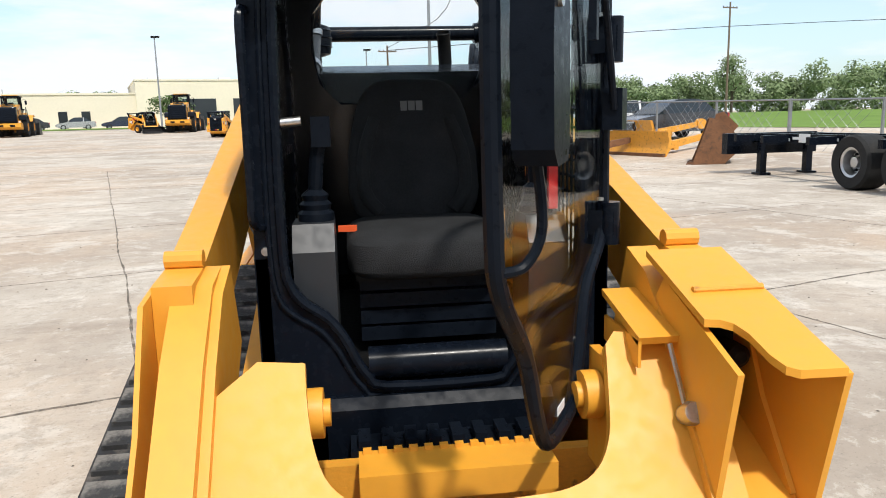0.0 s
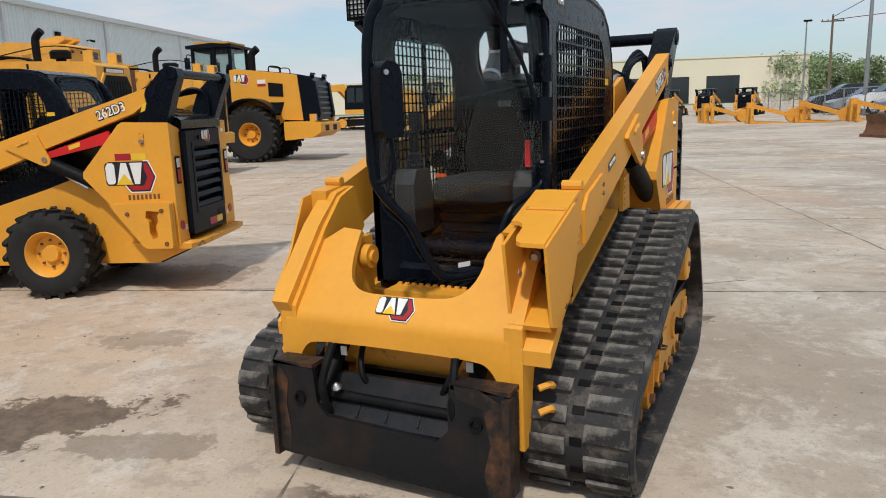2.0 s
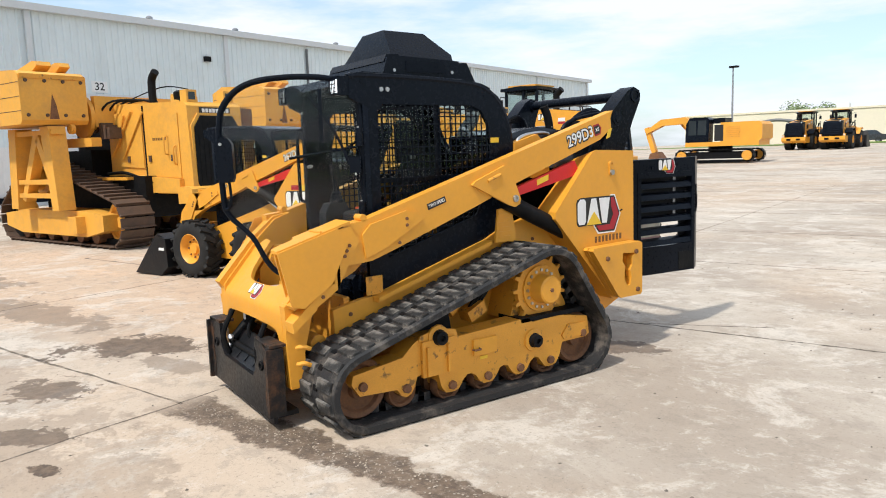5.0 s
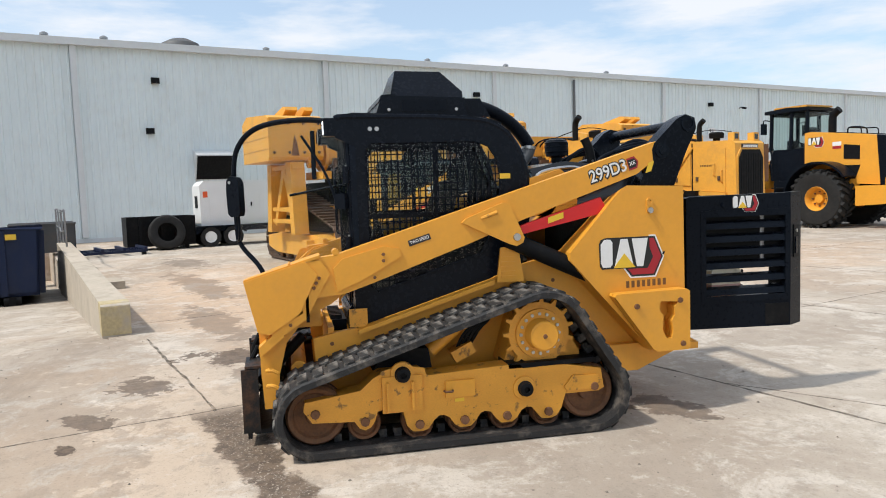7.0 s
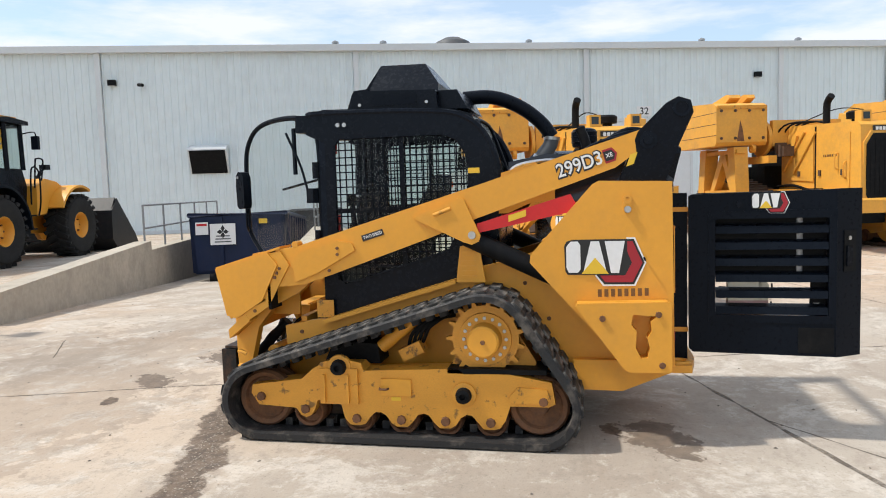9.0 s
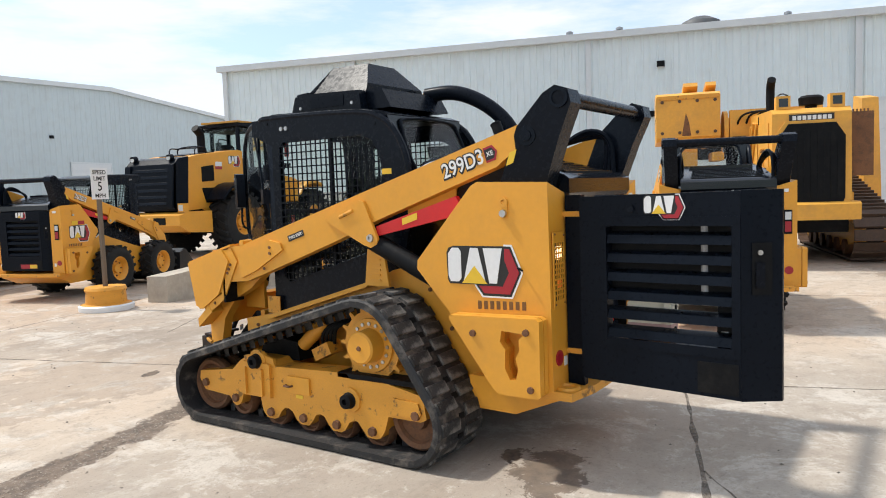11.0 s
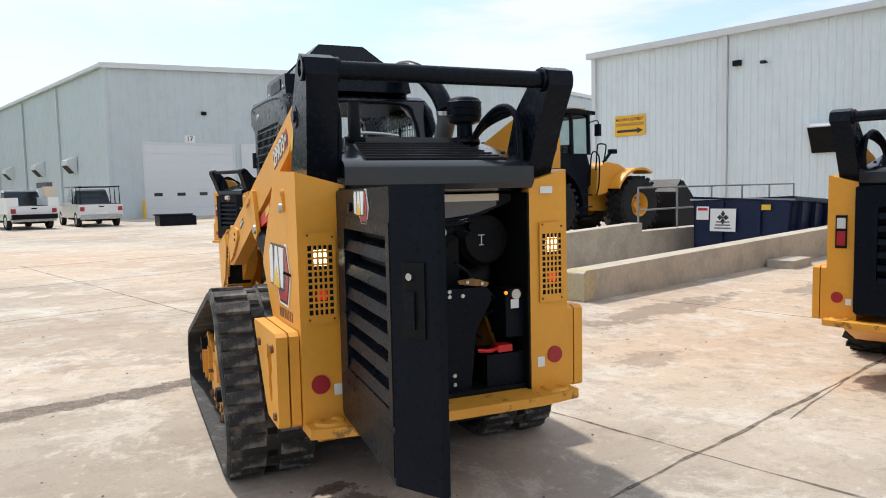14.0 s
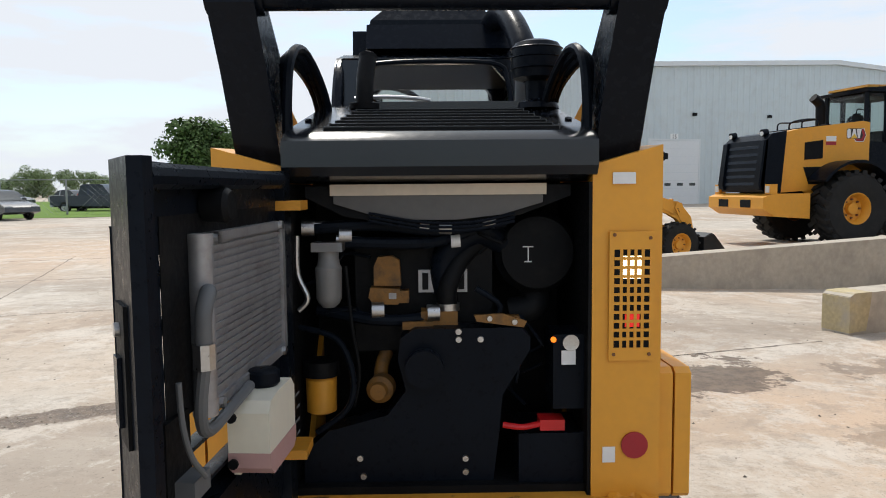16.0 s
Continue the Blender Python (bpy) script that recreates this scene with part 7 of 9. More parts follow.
def pipelayer():
    """Faces +x; the front of its tracks is at x = 0."""
    t = thing("pipelayer", "weathered yellow tracked pipelayer with steel tracks", "pipelayer", pose(0, 0, 0), "parked pipelayers")
    for sd in (1, -1):
        y = lambda a, b: (sd * a, sd * b) if sd > 0 else (sd * b, sd * a)
        circ = [(-.50, .50, .43), (-3.5, 1.35, .38), (-4.6, .50, .43)]
        crawler_track(t, circ, *y(.88, 1.55), .215)
        tf = part("track_frame", prism(B(), [(-.55, .35), (-.55, .65), (-1.2, .72), (-3.6, .72), (-4.6, .62), (-4.6, .35), (-3.9, .22), (-1.2, .22)], *y(1.0, 1.62), "y", .03), M_YELD, t)
        for x in (-.50, -4.6):
            part("idler", lathe(B(), [(-.12, .10), (-.12, .40), (.12, .40), (.12, .34), (.06, .30), (.06, .12), (.14, .10), (.14, 0)], (x, sd * 1.2, .50), (0, sd, 0), 28), M_YELD, tf)
        part("sprocket", lathe(B(), [(-.1, .36), (.1, .36), (.12, .25), (.25, .22), (.28, 0)], (-3.5, sd * 1.2, 1.35), (0, sd, 0), 26), M_YELD, tf)
        for x in (-1.1, -1.7, -2.3, -2.9, -3.5, -4.0):
            part("track_roller", cyl(B(), (x, sd * .95, .22), (x, sd * 1.5, .22), .14, n=18), M_RUST, tf)
        part("frame_bracket", box(B(), -1.6, -1.2, *y(1.62, 1.80), .30, .62, .02), M_YELD, tf)
    part("main_case", box(B(), -4.3, -.3, -.85, .85, .55, 1.35, .04), M_DARK, t)
    hood = part("engine_hood", prism(B(), [(-1.9, 1.0), (.70, 1.0), (.90, 1.05), (.84, 2.62), (.74, 2.70), (-1.9, 2.80)], -.60, .60, "y", .05), M_YELD, t)
    part("nose_guard", prism(B(), [(.55, .82), (.98, .84), (1.0, 1.10), (.92, 1.14), (.55, 1.14)], -.72, .72, "y", .03), M_YELD, hood)
    gr = part("grille", prism(B(), [(-.47, 1.14), (.47, 1.14), (.50, 1.20), (.50, 2.22), (.36, 2.44), (-.36, 2.44), (-.50, 2.22), (-.50, 1.20)], .855, .905, "x", .02), M_DARK, hood)
    part("grille_frame", prism(B(), [(-.55, 1.08), (.55, 1.08), (.56, 2.26), (.40, 2.49), (-.40, 2.49), (-.56, 2.26)], .84, .885, "x", hole=[(-.49, 1.15), (.49, 1.15), (.49, 2.21), (.35, 2.43), (-.35, 2.43), (-.49, 2.21)]), M_YELD, hood)
    for k in range(9):
        part("grille_bar", box(B(), .903, .912, -.42 + k * .10, -.40 + k * .10, 1.20, 2.22 + (.12 if 0 < k < 8 else -.08)), M_DARK, gr)
    for k in range(8):
        part("white_mark", box(B(), .86, .872, -.29 + k * .076, -.235 + k * .076, 2.50, 2.57), M_WHITE, hood)
    part("mark_plate", box(B(), .845, .862, -.34, .34, 2.475, 2.595), M_DECALK, hood)
    for sd in (1, -1):
        y = lambda a, b: (sd * a, sd * b) if sd > 0 else (sd * b, sd * a)
        part("hood_door", prism(B(), [(-1.8, 1.55), (-.65, 1.50), (-.65, 2.55), (-1.8, 2.62)], *y(.60, .625), "y", .01), M_YELD, hood)
        part("hood_door", prism(B(), [(-.55, 1.35), (.55, 1.30), (.55, 2.50), (-.55, 2.55)], *y(.60, .62), "y", .01), M_YELD, hood)
        part("hood_strut", cyl(B(), (-1.2, sd * .66, 2.55), (-1.45, sd * .66, 1.95), .022, n=8), M_YELW, hood)
        part("grab_loop", tube(B(), [(.45, sd * .62, 1.55), (.45, sd * .68, 1.60), (.45, sd * .68, 1.85), (.45, sd * .62, 1.90)], .015, 6), M_YELW, hood)
        lb = part("front_lamp_box", box(B(), .55, .75, *y(.30, .52), 2.70, 2.92, .02), M_YELD, hood)
        part("lens", box(B(), .75, .756, *y(.34, .48), 2.74, 2.88), M_WIN, lb)
    for sd in (1, -1):
        y = lambda a, b: (sd * a, sd * b) if sd > 0 else (sd * b, sd * a)
        part("hood_brace", cyl(B(), (-1.75, sd * .645, 1.75), (-.95, sd * .645, 2.62), .028, n=8), M_YELD, hood)
        part("hood_brace", cyl(B(), (-1.35, sd * .645, 1.70), (-.55, sd * .645, 2.58), .022, n=8), M_YELD, hood)
        part("lower_skirt", prism(B(), [(-1.85, 1.02), (.60, 1.02), (.60, 1.28), (-1.85, 1.42)], *y(.605, .70), "y", .02), M_YELD, hood)
        part("grab_iron", tube(B(), [(.20, sd * .62, 1.75), (.20, sd * .70, 1.78), (.20, sd * .70, 2.05), (.20, sd * .62, 2.08)], .014, 6), M_YELD, hood)
    bm = B()
    for k in range(8):
        box(bm, -.30 + k * .058, -.262 + k * .058, -.6245, -.6215, 2.02, 2.07)
    part("side_mark", bm, M_STENCIL, hood)
    part("exhaust_pipe", tube(B(), [(-.5, -.42, 2.7), (-.5, -.42, 3.10), (-.46, -.42, 3.24), (-.34, -.42, 3.34)], .075, 14), M_DARK, hood)
    part("air_cleaner", lathe(B(), [(0, .10), (.12, .10), (.13, .20), (.26, .21), (.30, .16), (.31, 0)], (-.45, .25, 2.72), (0, 0, 1), 24), M_DARK, hood)
    # side frame with counterweight slabs and winch
    part("side_post", prism(B(), [(-1.75, .75), (-1.50, .75), (-1.62, 2.35), (-1.95, 2.35)], -1.95, -1.62, "y", .02), M_YELD, t)
    part("side_post", prism(B(), [(-3.5, .75), (-3.2, .75), (-3.0, 2.35), (-3.3, 2.35)], -1.95, -1.62, "y", .02), M_YELD, t)
    part("side_brace", prism(B(), [(-3.1, .95), (-2.95, .90), (-2.15, 2.2), (-2.35, 2.25)], -1.90, -1.70, "y", .02), M_YELD, t)
    part("side_brace", prism(B(), [(-1.75, .95), (-1.60, 1.0), (-2.15, 2.2), (-2.3, 2.1)], -1.90, -1.70, "y", .02), M_YELD, t)
    for z in (.98, 1.25, 2.2):
        part("side_rail", box(B(), -3.4, -1.55, -1.92, -1.70, z, z + .09, .02), M_YELD, t)
    cwt = part("counterweight", prism(B(), [(-3.6, 2.38), (-1.62, 2.38), (-1.55, 2.46), (-1.55, 3.28), (-1.70, 3.36), (-3.2, 3.46), (-3.6, 3.30)], -2.42, -1.18, "y", .03), M_YELD, t)
    part("weight_lug", prism(B(), [(-2.9, 3.38), (-2.3, 3.38), (-2.0, 3.52), (-2.05, 3.60), (-2.2, 3.61), (-2.9, 3.48)], -1.86, -1.58, "y", .02), M_YELD, cwt)
    part("weight_lug", prism(B(), [(-2.9, 3.38), (-2.3, 3.38), (-2.0, 3.52), (-2.05, 3.60), (-2.2, 3.61), (-2.9, 3.48)], -1.42, -1.22, "y", .02), M_YELD, cwt)
    part("weight_stain", prism(B(), [(-1.92, 2.48), (-1.74, 2.48), (-1.78, 2.75), (-1.84, 2.95)], -1.551, -1.546, "x"), M_RUST, cwt)
    for k in range(3):
        part("weight_seam", box(B(), -3.55, -1.56, -2.424, -2.419, 2.62 + k * .26, 2.63 + k * .26), M_TRACK, cwt)
    bolts(cwt, [(-1.548, -2.30 + q * .34, z) for q in range(4) for z in (2.55, 3.18)], (1, 0, 0), .035, .025, M_TRACK, 8)
    part("weight_lip", box(B(), -1.60, -1.53, -2.40, -1.20, 3.22, 3.30, .012), M_YELW, cwt)
    part("weight_eye", lathe(B(), [(-.04, .10), (.04, .10), (.04, .05), (-.04, .05), (-.04, .10)], (-1.62, -1.5, 2.30), (0, 1, 0), 18), M_YELW, cwt)
    part("winch_drum", cyl(B(), (-2.0, -1.05, 2.55), (-2.0, .55, 2.55), .28, n=22), M_YELD, t)
    part("winch_flange", cyl(B(), (-2.0, -1.10, 2.55), (-2.0, -1.02, 2.55), .42, n=24), M_YELD, t)
    part("link_arm", box(B(), -2.3, -1.2, -1.35, -1.15, 1.95, 2.12, .03), M_YELD, t)
    part("rope_guard", box(B(), -1.75, -1.62, -1.0, .7, 2.35, 2.95, .03), M_YELD, t)
    part("boom_root", prism(B(), [(-3.4, .8), (-2.0, .8), (-2.3, 3.1), (-2.9, 3.2)], 1.55, 1.85, "y", .03), M_YELD, t)
    part("operator_deck", box(B(), -4.3, -2.3, -.8, .8, 1.35, 1.9, .04), M_DARK, t)
    part("seat_back", box(B(), -3.6, -3.3, -.4, .4, 1.9, 2.6, .06), M_SEAT, t)
    for k in range(4):
        part("hydraulic_hose", tube(B(), [(-1.9, -.9 + .2 * k, 2.3), (-1.5, -.8 + .15 * k, 2.8), (-1.0, -.4 + .1 * k, 2.85), (-.7, -.2, 2.75)], .022, 8), M_DARK, t)
    for k in range(5):
        part("winch_band", lathe(B(), [(-.03, .28), (-.03, .33), (.03, .33), (.03, .28)], (-2.0, -.85 + k * .32, 2.55), (0, 1, 0), 22), M_TRACK, t)
    for k in range(3):
        part("valve_block", box(B(), -1.62 + k * .14, -1.52 + k * .14, -.95, -.70, 2.10, 2.42 - .05 * k, .02), M_TRACK, t)
    part("hood_shadow_gap", box(B(), -.62, -.58, -.612, .612, 1.05, 2.70, .004), M_DARK, hood)
    for sd in (1, -1):
        for k in range(3):
            part("hood_latch", box(B(), -1.2 + k * .75, -1.12 + k * .75, sd * .635 - .012, sd * .635 + .012, 1.62, 1.74, .006), M_TRACK, hood)
        part("fender_step", box(B(), -2.6, -.7, *((.62, .98) if sd > 0 else (-.98, -.62)), 1.28, 1.34, .015), M_YELW, t)
        part("belly_hose", tube(B(), [(-.2, sd * .66, 1.2), (-.6, sd * .72, 1.30), (-1.2, sd * .74, 1.42), (-1.9, sd * .70, 1.40)], .03, 8), M_DARK, t)
    part("wire_rope", tube(B(), [(-2.0, -.3, 2.8), (-.4, -.3, 3.05), (.5, -.3, 2.95)], .012, 6), M_DARK, t)
    part("hook_block", box(B(), .45, .75, .58, .95, 1.55, 2.6, .04), M_RUST, t)
    for k in range(6):
        part("rope_fall", cyl(B(), (.62, .62 + k * .055, 1.7), (.62, .62 + k * .055, 2.65), .014, n=6), M_RUST, t)
    return t


def wheel_loader(label, group=""):
    """Front is -x, rear axle at x = 0, front axle at x = -3.5."""
    t = thing("wheel_loader", label, "wheel loader", pose(0, 0, 0), group)
    R = .88
    for x in (0, -3.5):
        for sd in (1, -1):
            tyre(t, (x, sd * 1.07, R), (0, sd, 0), R, .66, lugs=24, rim=.42)
        part("axle", cyl(B(), (x, -.9, R), (x, .9, R), .20, n=16), M_YELW, t)
    rear = part("rear_frame", prism(B(), [(-1.6, .75), (1.5, .85), (1.75, 1.0), (1.75, 1.45), (-1.6, 1.45)], -.55, .55, "y", .03), M_DARK, t)
    part("rear_counterweight", prism(B(), [(1.05, .66), (1.95, .72), (2.25, .90), (2.25, 1.16), (2.0, 1.24), (1.05, 1.24)], -1.12, 1.12, "y", .05), M_YEL, t)
    for sd in (1, -1):
        y = lambda a, b: (sd * a, sd * b) if sd > 0 else (sd * b, sd * a)
        part("weight_pocket", box(B(), 2.24, 2.26, *y(.25, .65), .92, 1.10, .01), M_DARK, t)
        lb = part("rear_lamp", box(B(), 1.90, 2.08, *y(.92, 1.12), 1.23, 1.46, .02), M_YEL, t)
        part("lens", box(B(), 2.08, 2.09, *y(.95, 1.09), 1.27, 1.42), M_LENS, lb)
    hood = part("engine_hood", prism(B(), [(-.75, 1.40), (1.62, 1.26), (1.66, 1.45), (1.58, 2.50), (1.46, 2.66), (1.1, 2.74), (-.55, 2.93), (-.75, 2.90)], -.78, .78, "y", .13), M_YEL, t)
    part("hood_deck", prism(B(), [(.05, 2.86), (1.20, 2.725), (1.20, 2.745), (.05, 2.88)], -.45, .45, "y", .006), M_PLA, hood)
    gr = part("rear_grille", prism(B(), [(1.60, 1.26), (2.06, 1.28), (2.12, 1.45), (2.0, 2.48), (1.86, 2.62), (1.48, 2.69)], -.82, .82, "y", .06), M_PLA, t)
    for k in range(6):
        xg = 2.075 - k * .0185
        part("grille_slat", prism(B(), [(xg, 1.42 + k * .17), (xg + .065, 1.435 + k * .17), (xg + .05, 1.50 + k * .17), (xg, 1.535 + k * .17)], -.62, .62, "y", .012), M_BLK, gr)
    for sd in (1, -1):
        part("grille_edge", prism(B(), [(2.04, 1.32), (2.15, 1.34), (2.18, 1.46), (2.06, 2.46), (1.95, 2.48)], sd * .73 - .09, sd * .73 + .09, "y", .03), M_PLA, gr)
        lamp = part("hood_lamp", cyl(B(), (1.86, sd * .62, 2.66), (1.99, sd * .62, 2.64), .085, n=16), M_BLK, gr)
        part("lens", cyl(B(), (1.985, sd * .62, 2.64), (1.995, sd * .62, 2.64), .065, n=16), M_LENS, lamp)
    for sd in (1, -1):
        y = lambda a, b: (sd * a, sd * b) if sd > 0 else (sd * b, sd * a)
        part("hood_vent", prism(B(), [(.50, 2.05), (.98, 2.02), (.98, 2.42), (.50, 2.48)], *y(.78, .792), "y", .008), M_DARK, hood)
        part("hood_slot", prism(B(), [(.60, 1.45), (.85, 1.45), (1.0, 1.85), (.55, 1.86)], *y(.78, .792), "y", .008), M_DARK, hood)
        emblem(hood, on_plane((-.38, sd * .783, 2.60), (-sd, 0, 0), (0, 0, 1)), .52)
        part("hood_label", box(B(), .15, .42, *y(.7805, .784), 2.36, 2.44), M_DECALR, hood)
        part("hood_label", box(B(), .15, .42, *y(.7805, .784), 2.45, 2.57), M_WHITE, hood)
        over = [(1.10 * math.cos(radians(q)), R + 1.12 * math.sin(radians(q))) for q in range(0, 181, 12)]
        under = [(1.04 * math.cos(radians(q)), R + 1.06 * math.sin(radians(q))) for q in range(180, -1, -12)]
        fd = part("rear_fender", prism(B(), over[3:] + under[:-3], *y(.74, 1.40), "y", .01), M_PLA, t, "black rounded rear fender")
        part("fender_skirt", prism(B(), [(a * .98, b - .02) for a, b in over[2:12]] + [(-.72, 1.1), (.72, 1.1)], *y(.70, .742), "y", .01), M_YEL, t)
        bow = [(-3.5 + 1.12 * math.cos(radians(q)), R + 1.14 * math.sin(radians(q))) for q in range(28, 119, 10)]
        inner = [(-3.5 + 1.05 * math.cos(radians(q)), R + 1.07 * math.sin(radians(q))) for q in range(118, 27, -10)]
        part("front_fender", prism(B(), bow + inner, *y(.70, 1.40), "y", .015), M_YEL, t)
        part("front_fender_web", prism(B(), [(-2.45, 1.26), (-2.64, 1.60), (-2.94, 1.85), (-3.30, 1.98), (-3.0, 2.12), (-2.45, 2.20), (-2.05, 2.0), (-2.0, 1.2)], *y(.42, .98), "y", .05), M_YEL, t)
        part("knee_rail", tube(B(), [(-2.02, sd * .95, 1.95), (-2.04, sd * 1.0, 2.62), (-2.10, sd * 1.0, 2.72), (-2.34, sd * 1.0, 2.72), (-2.42, sd * .98, 2.60), (-2.30, sd * .95, 1.95)], .022, 8), M_BLK, t)
        st = part("ladder", box(B(), -1.62, -1.12, *y(.75, 1.25), .50, .55, .01), M_DARK, t)
        for z in (.85, 1.2):
            part("rung", box(B(), -1.62, -1.12, *y(.80, 1.2), z, z + .04, .01), M_DARK, st)
        part("fuel_tank", box(B(), -1.70, -1.05, *y(.55, .95), .62, 1.45, .05), M_PLA, t)
        part("hand_rail", tube(B(), [(-1.95, sd * 1.05, 1.2), (-2.0, sd * 1.1, 1.6), (-2.0, sd * 1.1, 2.35), (-1.75, sd * 1.05, 2.42), (-1.7, sd * 1.02, 1.5)], .022, 8), M_BLK, t)
        part("lift_arm", prism(B(), [(-2.3, 1.95), (-2.15, 2.10), (-2.5, 2.15), (-4.1, 1.35), (-4.75, .60), (-4.70, .40), (-4.5, .45), (-3.9, 1.15), (-2.6, 1.80)], *y(.42, .56), "y", .02), M_YEL, t)
        part("mirror", box(B(), -2.02, -1.92, *y(1.0, 1.18), 2.95, 3.30, .03), M_PLA, t)
        part("mirror_stay", tube(B(), [(-1.9, sd * .72, 3.35), (-1.97, sd * 1.08, 3.40), (-1.97, sd * 1.08, 3.1)], .018, 6), M_PLA, t)
    part("front_frame", prism(B(), [(-1.8, .75), (-1.7, 1.5), (-2.2, 2.10), (-2.6, 2.15), (-3.4, 1.4), (-4.0, 1.1), (-4.0, .65)], -.40, .40, "y", .03), M_YEL, t)
    part("hitch", cyl(B(), (-1.75, 0, .6), (-1.75, 0, 1.5), .18, n=16), M_DARK, t)
    part("tilt_ram", cyl(B(), (-2.5, 0, 2.05), (-4.0, 0, 1.55), .11, n=14), M_YELW, t)
    part("tilt_lever", prism(B(), [(-3.9, 1.85), (-3.75, 1.9), (-4.0, .95), (-4.2, .9)], -.15, .15, "y", .02), M_YEL, t)
    part("work_light_arm", tube(B(), [(-2.55, .55, 2.0), (-2.75, .62, 2.25), (-2.95, .66, 2.50)], .05, 10), M_BLK, t)
    part("work_light", box(B(), -3.15, -2.92, .58, .76, 2.46, 2.60, .03), M_BLK, t)
    cab = part("cab_base", prism(B(), [(-1.95, 1.45), (-.80, 1.45), (-.72, 1.9), (-.72, 2.45), (-1.85, 2.45), (-2.02, 2.0)], -.74, .74, "y", .04), M_BLK, t)
    part("cab_roof", prism(B(), [(-2.12, 3.60), (-.62, 3.62), (-.60, 3.70), (-1.3, 3.76), (-2.12, 3.70)], -.84, .84, "y", .02), M_BLK, t)
    part("roof_skin", box(B(), -1.9, -.75, -.66, .66, 3.745, 3.80, .02), M_YELW, t)
    for x, y in ((-1.98, -.70), (-1.98, .70), (-1.25, -.73), (-1.25, .73), (-.74, -.68), (-.74, .68)):
        part("cab_post", tube(B(), [(x, y, 2.42), (x * .99, y * .98, 3.62)], .062, 8, smooth=False), M_BLK, cab)
    for pts, a0, a1, ax in (([(-1.96, 2.45), (-1.28, 2.45), (-1.28, 3.58), (-1.93, 3.58)], .70, .706, "y"), ([(-1.22, 2.45), (-.77, 2.45), (-.77, 3.58), (-1.22, 3.58)], .70, .706, "y"), ([(-1.96, 2.45), (-1.28, 2.45), (-1.28, 3.58), (-1.93, 3.58)], -.706, -.70, "y"), ([(-1.22, 2.45), (-.77, 2.45), (-.77, 3.58), (-1.22, 3.58)], -.706, -.70, "y"), ([(-.68, 2.45), (.68, 2.45), (.66, 3.58), (-.66, 3.58)], -.735, -.73, "x"), ([(-.68, 2.45), (.68, 2.45), (.66, 3.58), (-.66, 3.58)], -1.985, -1.98, "x")):
        g = part("cab_window", prism(B(), pts, a0, a1, ax), M_GLASS2, cab)
        g.visible_shadow = False
    st_ = part("cab_seat", pillow(B(), (-1.02, 0, 2.72), (.10, .27, .42), .5), M_SEAT, cab)
    part("seat_cushion", pillow(B(), (-1.25, 0, 2.42), (.28, .27, .10), .5), M_SEAT, st_)
    part("rear_shelf", box(B(), -.98, -.75, -.66, .66, 2.40, 2.62, .03), M_PLA, cab)
    part("headliner", box(B(), -1.95, -.75, -.68, .68, 3.52, 3.60, .02), M_SEAT, cab)
    part("steering_console", box(B(), -1.75, -1.6, -.2, .2, 2.3, 2.75, .04), M_PLA, cab)
    part("exhaust_pipe", tube(B(), [(-.20, -.22, 2.60), (-.20, -.22, 3.20), (-.17, -.22, 3.42), (.02, -.22, 3.58)], .115, 14), M_DARK, t)
    part("air_cleaner", lathe(B(), [(0, .10), (.15, .10), (.16, .19), (.28, .19), (.32, .1), (.32, 0)], (.05, .30, 2.56), (0, 0, 1), 20), M_PLA, t)
    part("hood_rail", tube(B(), [(.45, .45, 2.66), (.45, .45, 2.98), (.45, -.45, 2.98), (.45, -.45, 2.66)], .022, 6), M_BLK, t)
    part("hood_rail", tube(B(), [(.80, .45, 2.62), (.80, .45, 2.94), (.45, .45, 2.98), (.45, -.45, 2.98), (.80, -.45, 2.94), (.80, -.45, 2.62)], .018, 6), M_BLK, t)
    bk = part("bucket", prism(B(), [(-6.7, .04), (-6.68, .08), (-5.5, .12), (-5.05, .45), (-5.0, 1.15), (-5.25, 1.58), (-5.18, 1.64), (-4.88, 1.25), (-4.86, .38), (-5.2, .02)], -1.55, 1.55, "y", .01), M_PLATE, t, "worn black bucket resting on the ground")
    for sd in (1, -1):
        part("bucket_side", prism(B(), [(-6.66, .05), (-6.4, .45), (-5.25, 1.62), (-4.88, 1.25), (-4.86, .38), (-5.2, .02)], *((1.55, 1.58) if sd > 0 else (-1.58, -1.55)), "y", .006), M_PLATE, bk)
        part("bucket_ear", prism(B(), [(-4.9, .5), (-4.5, .6), (-4.45, .9), (-4.9, 1.2)], sd * .5 - .04, sd * .5 + .04, "y", .01), M_PLATE, bk)
    return t


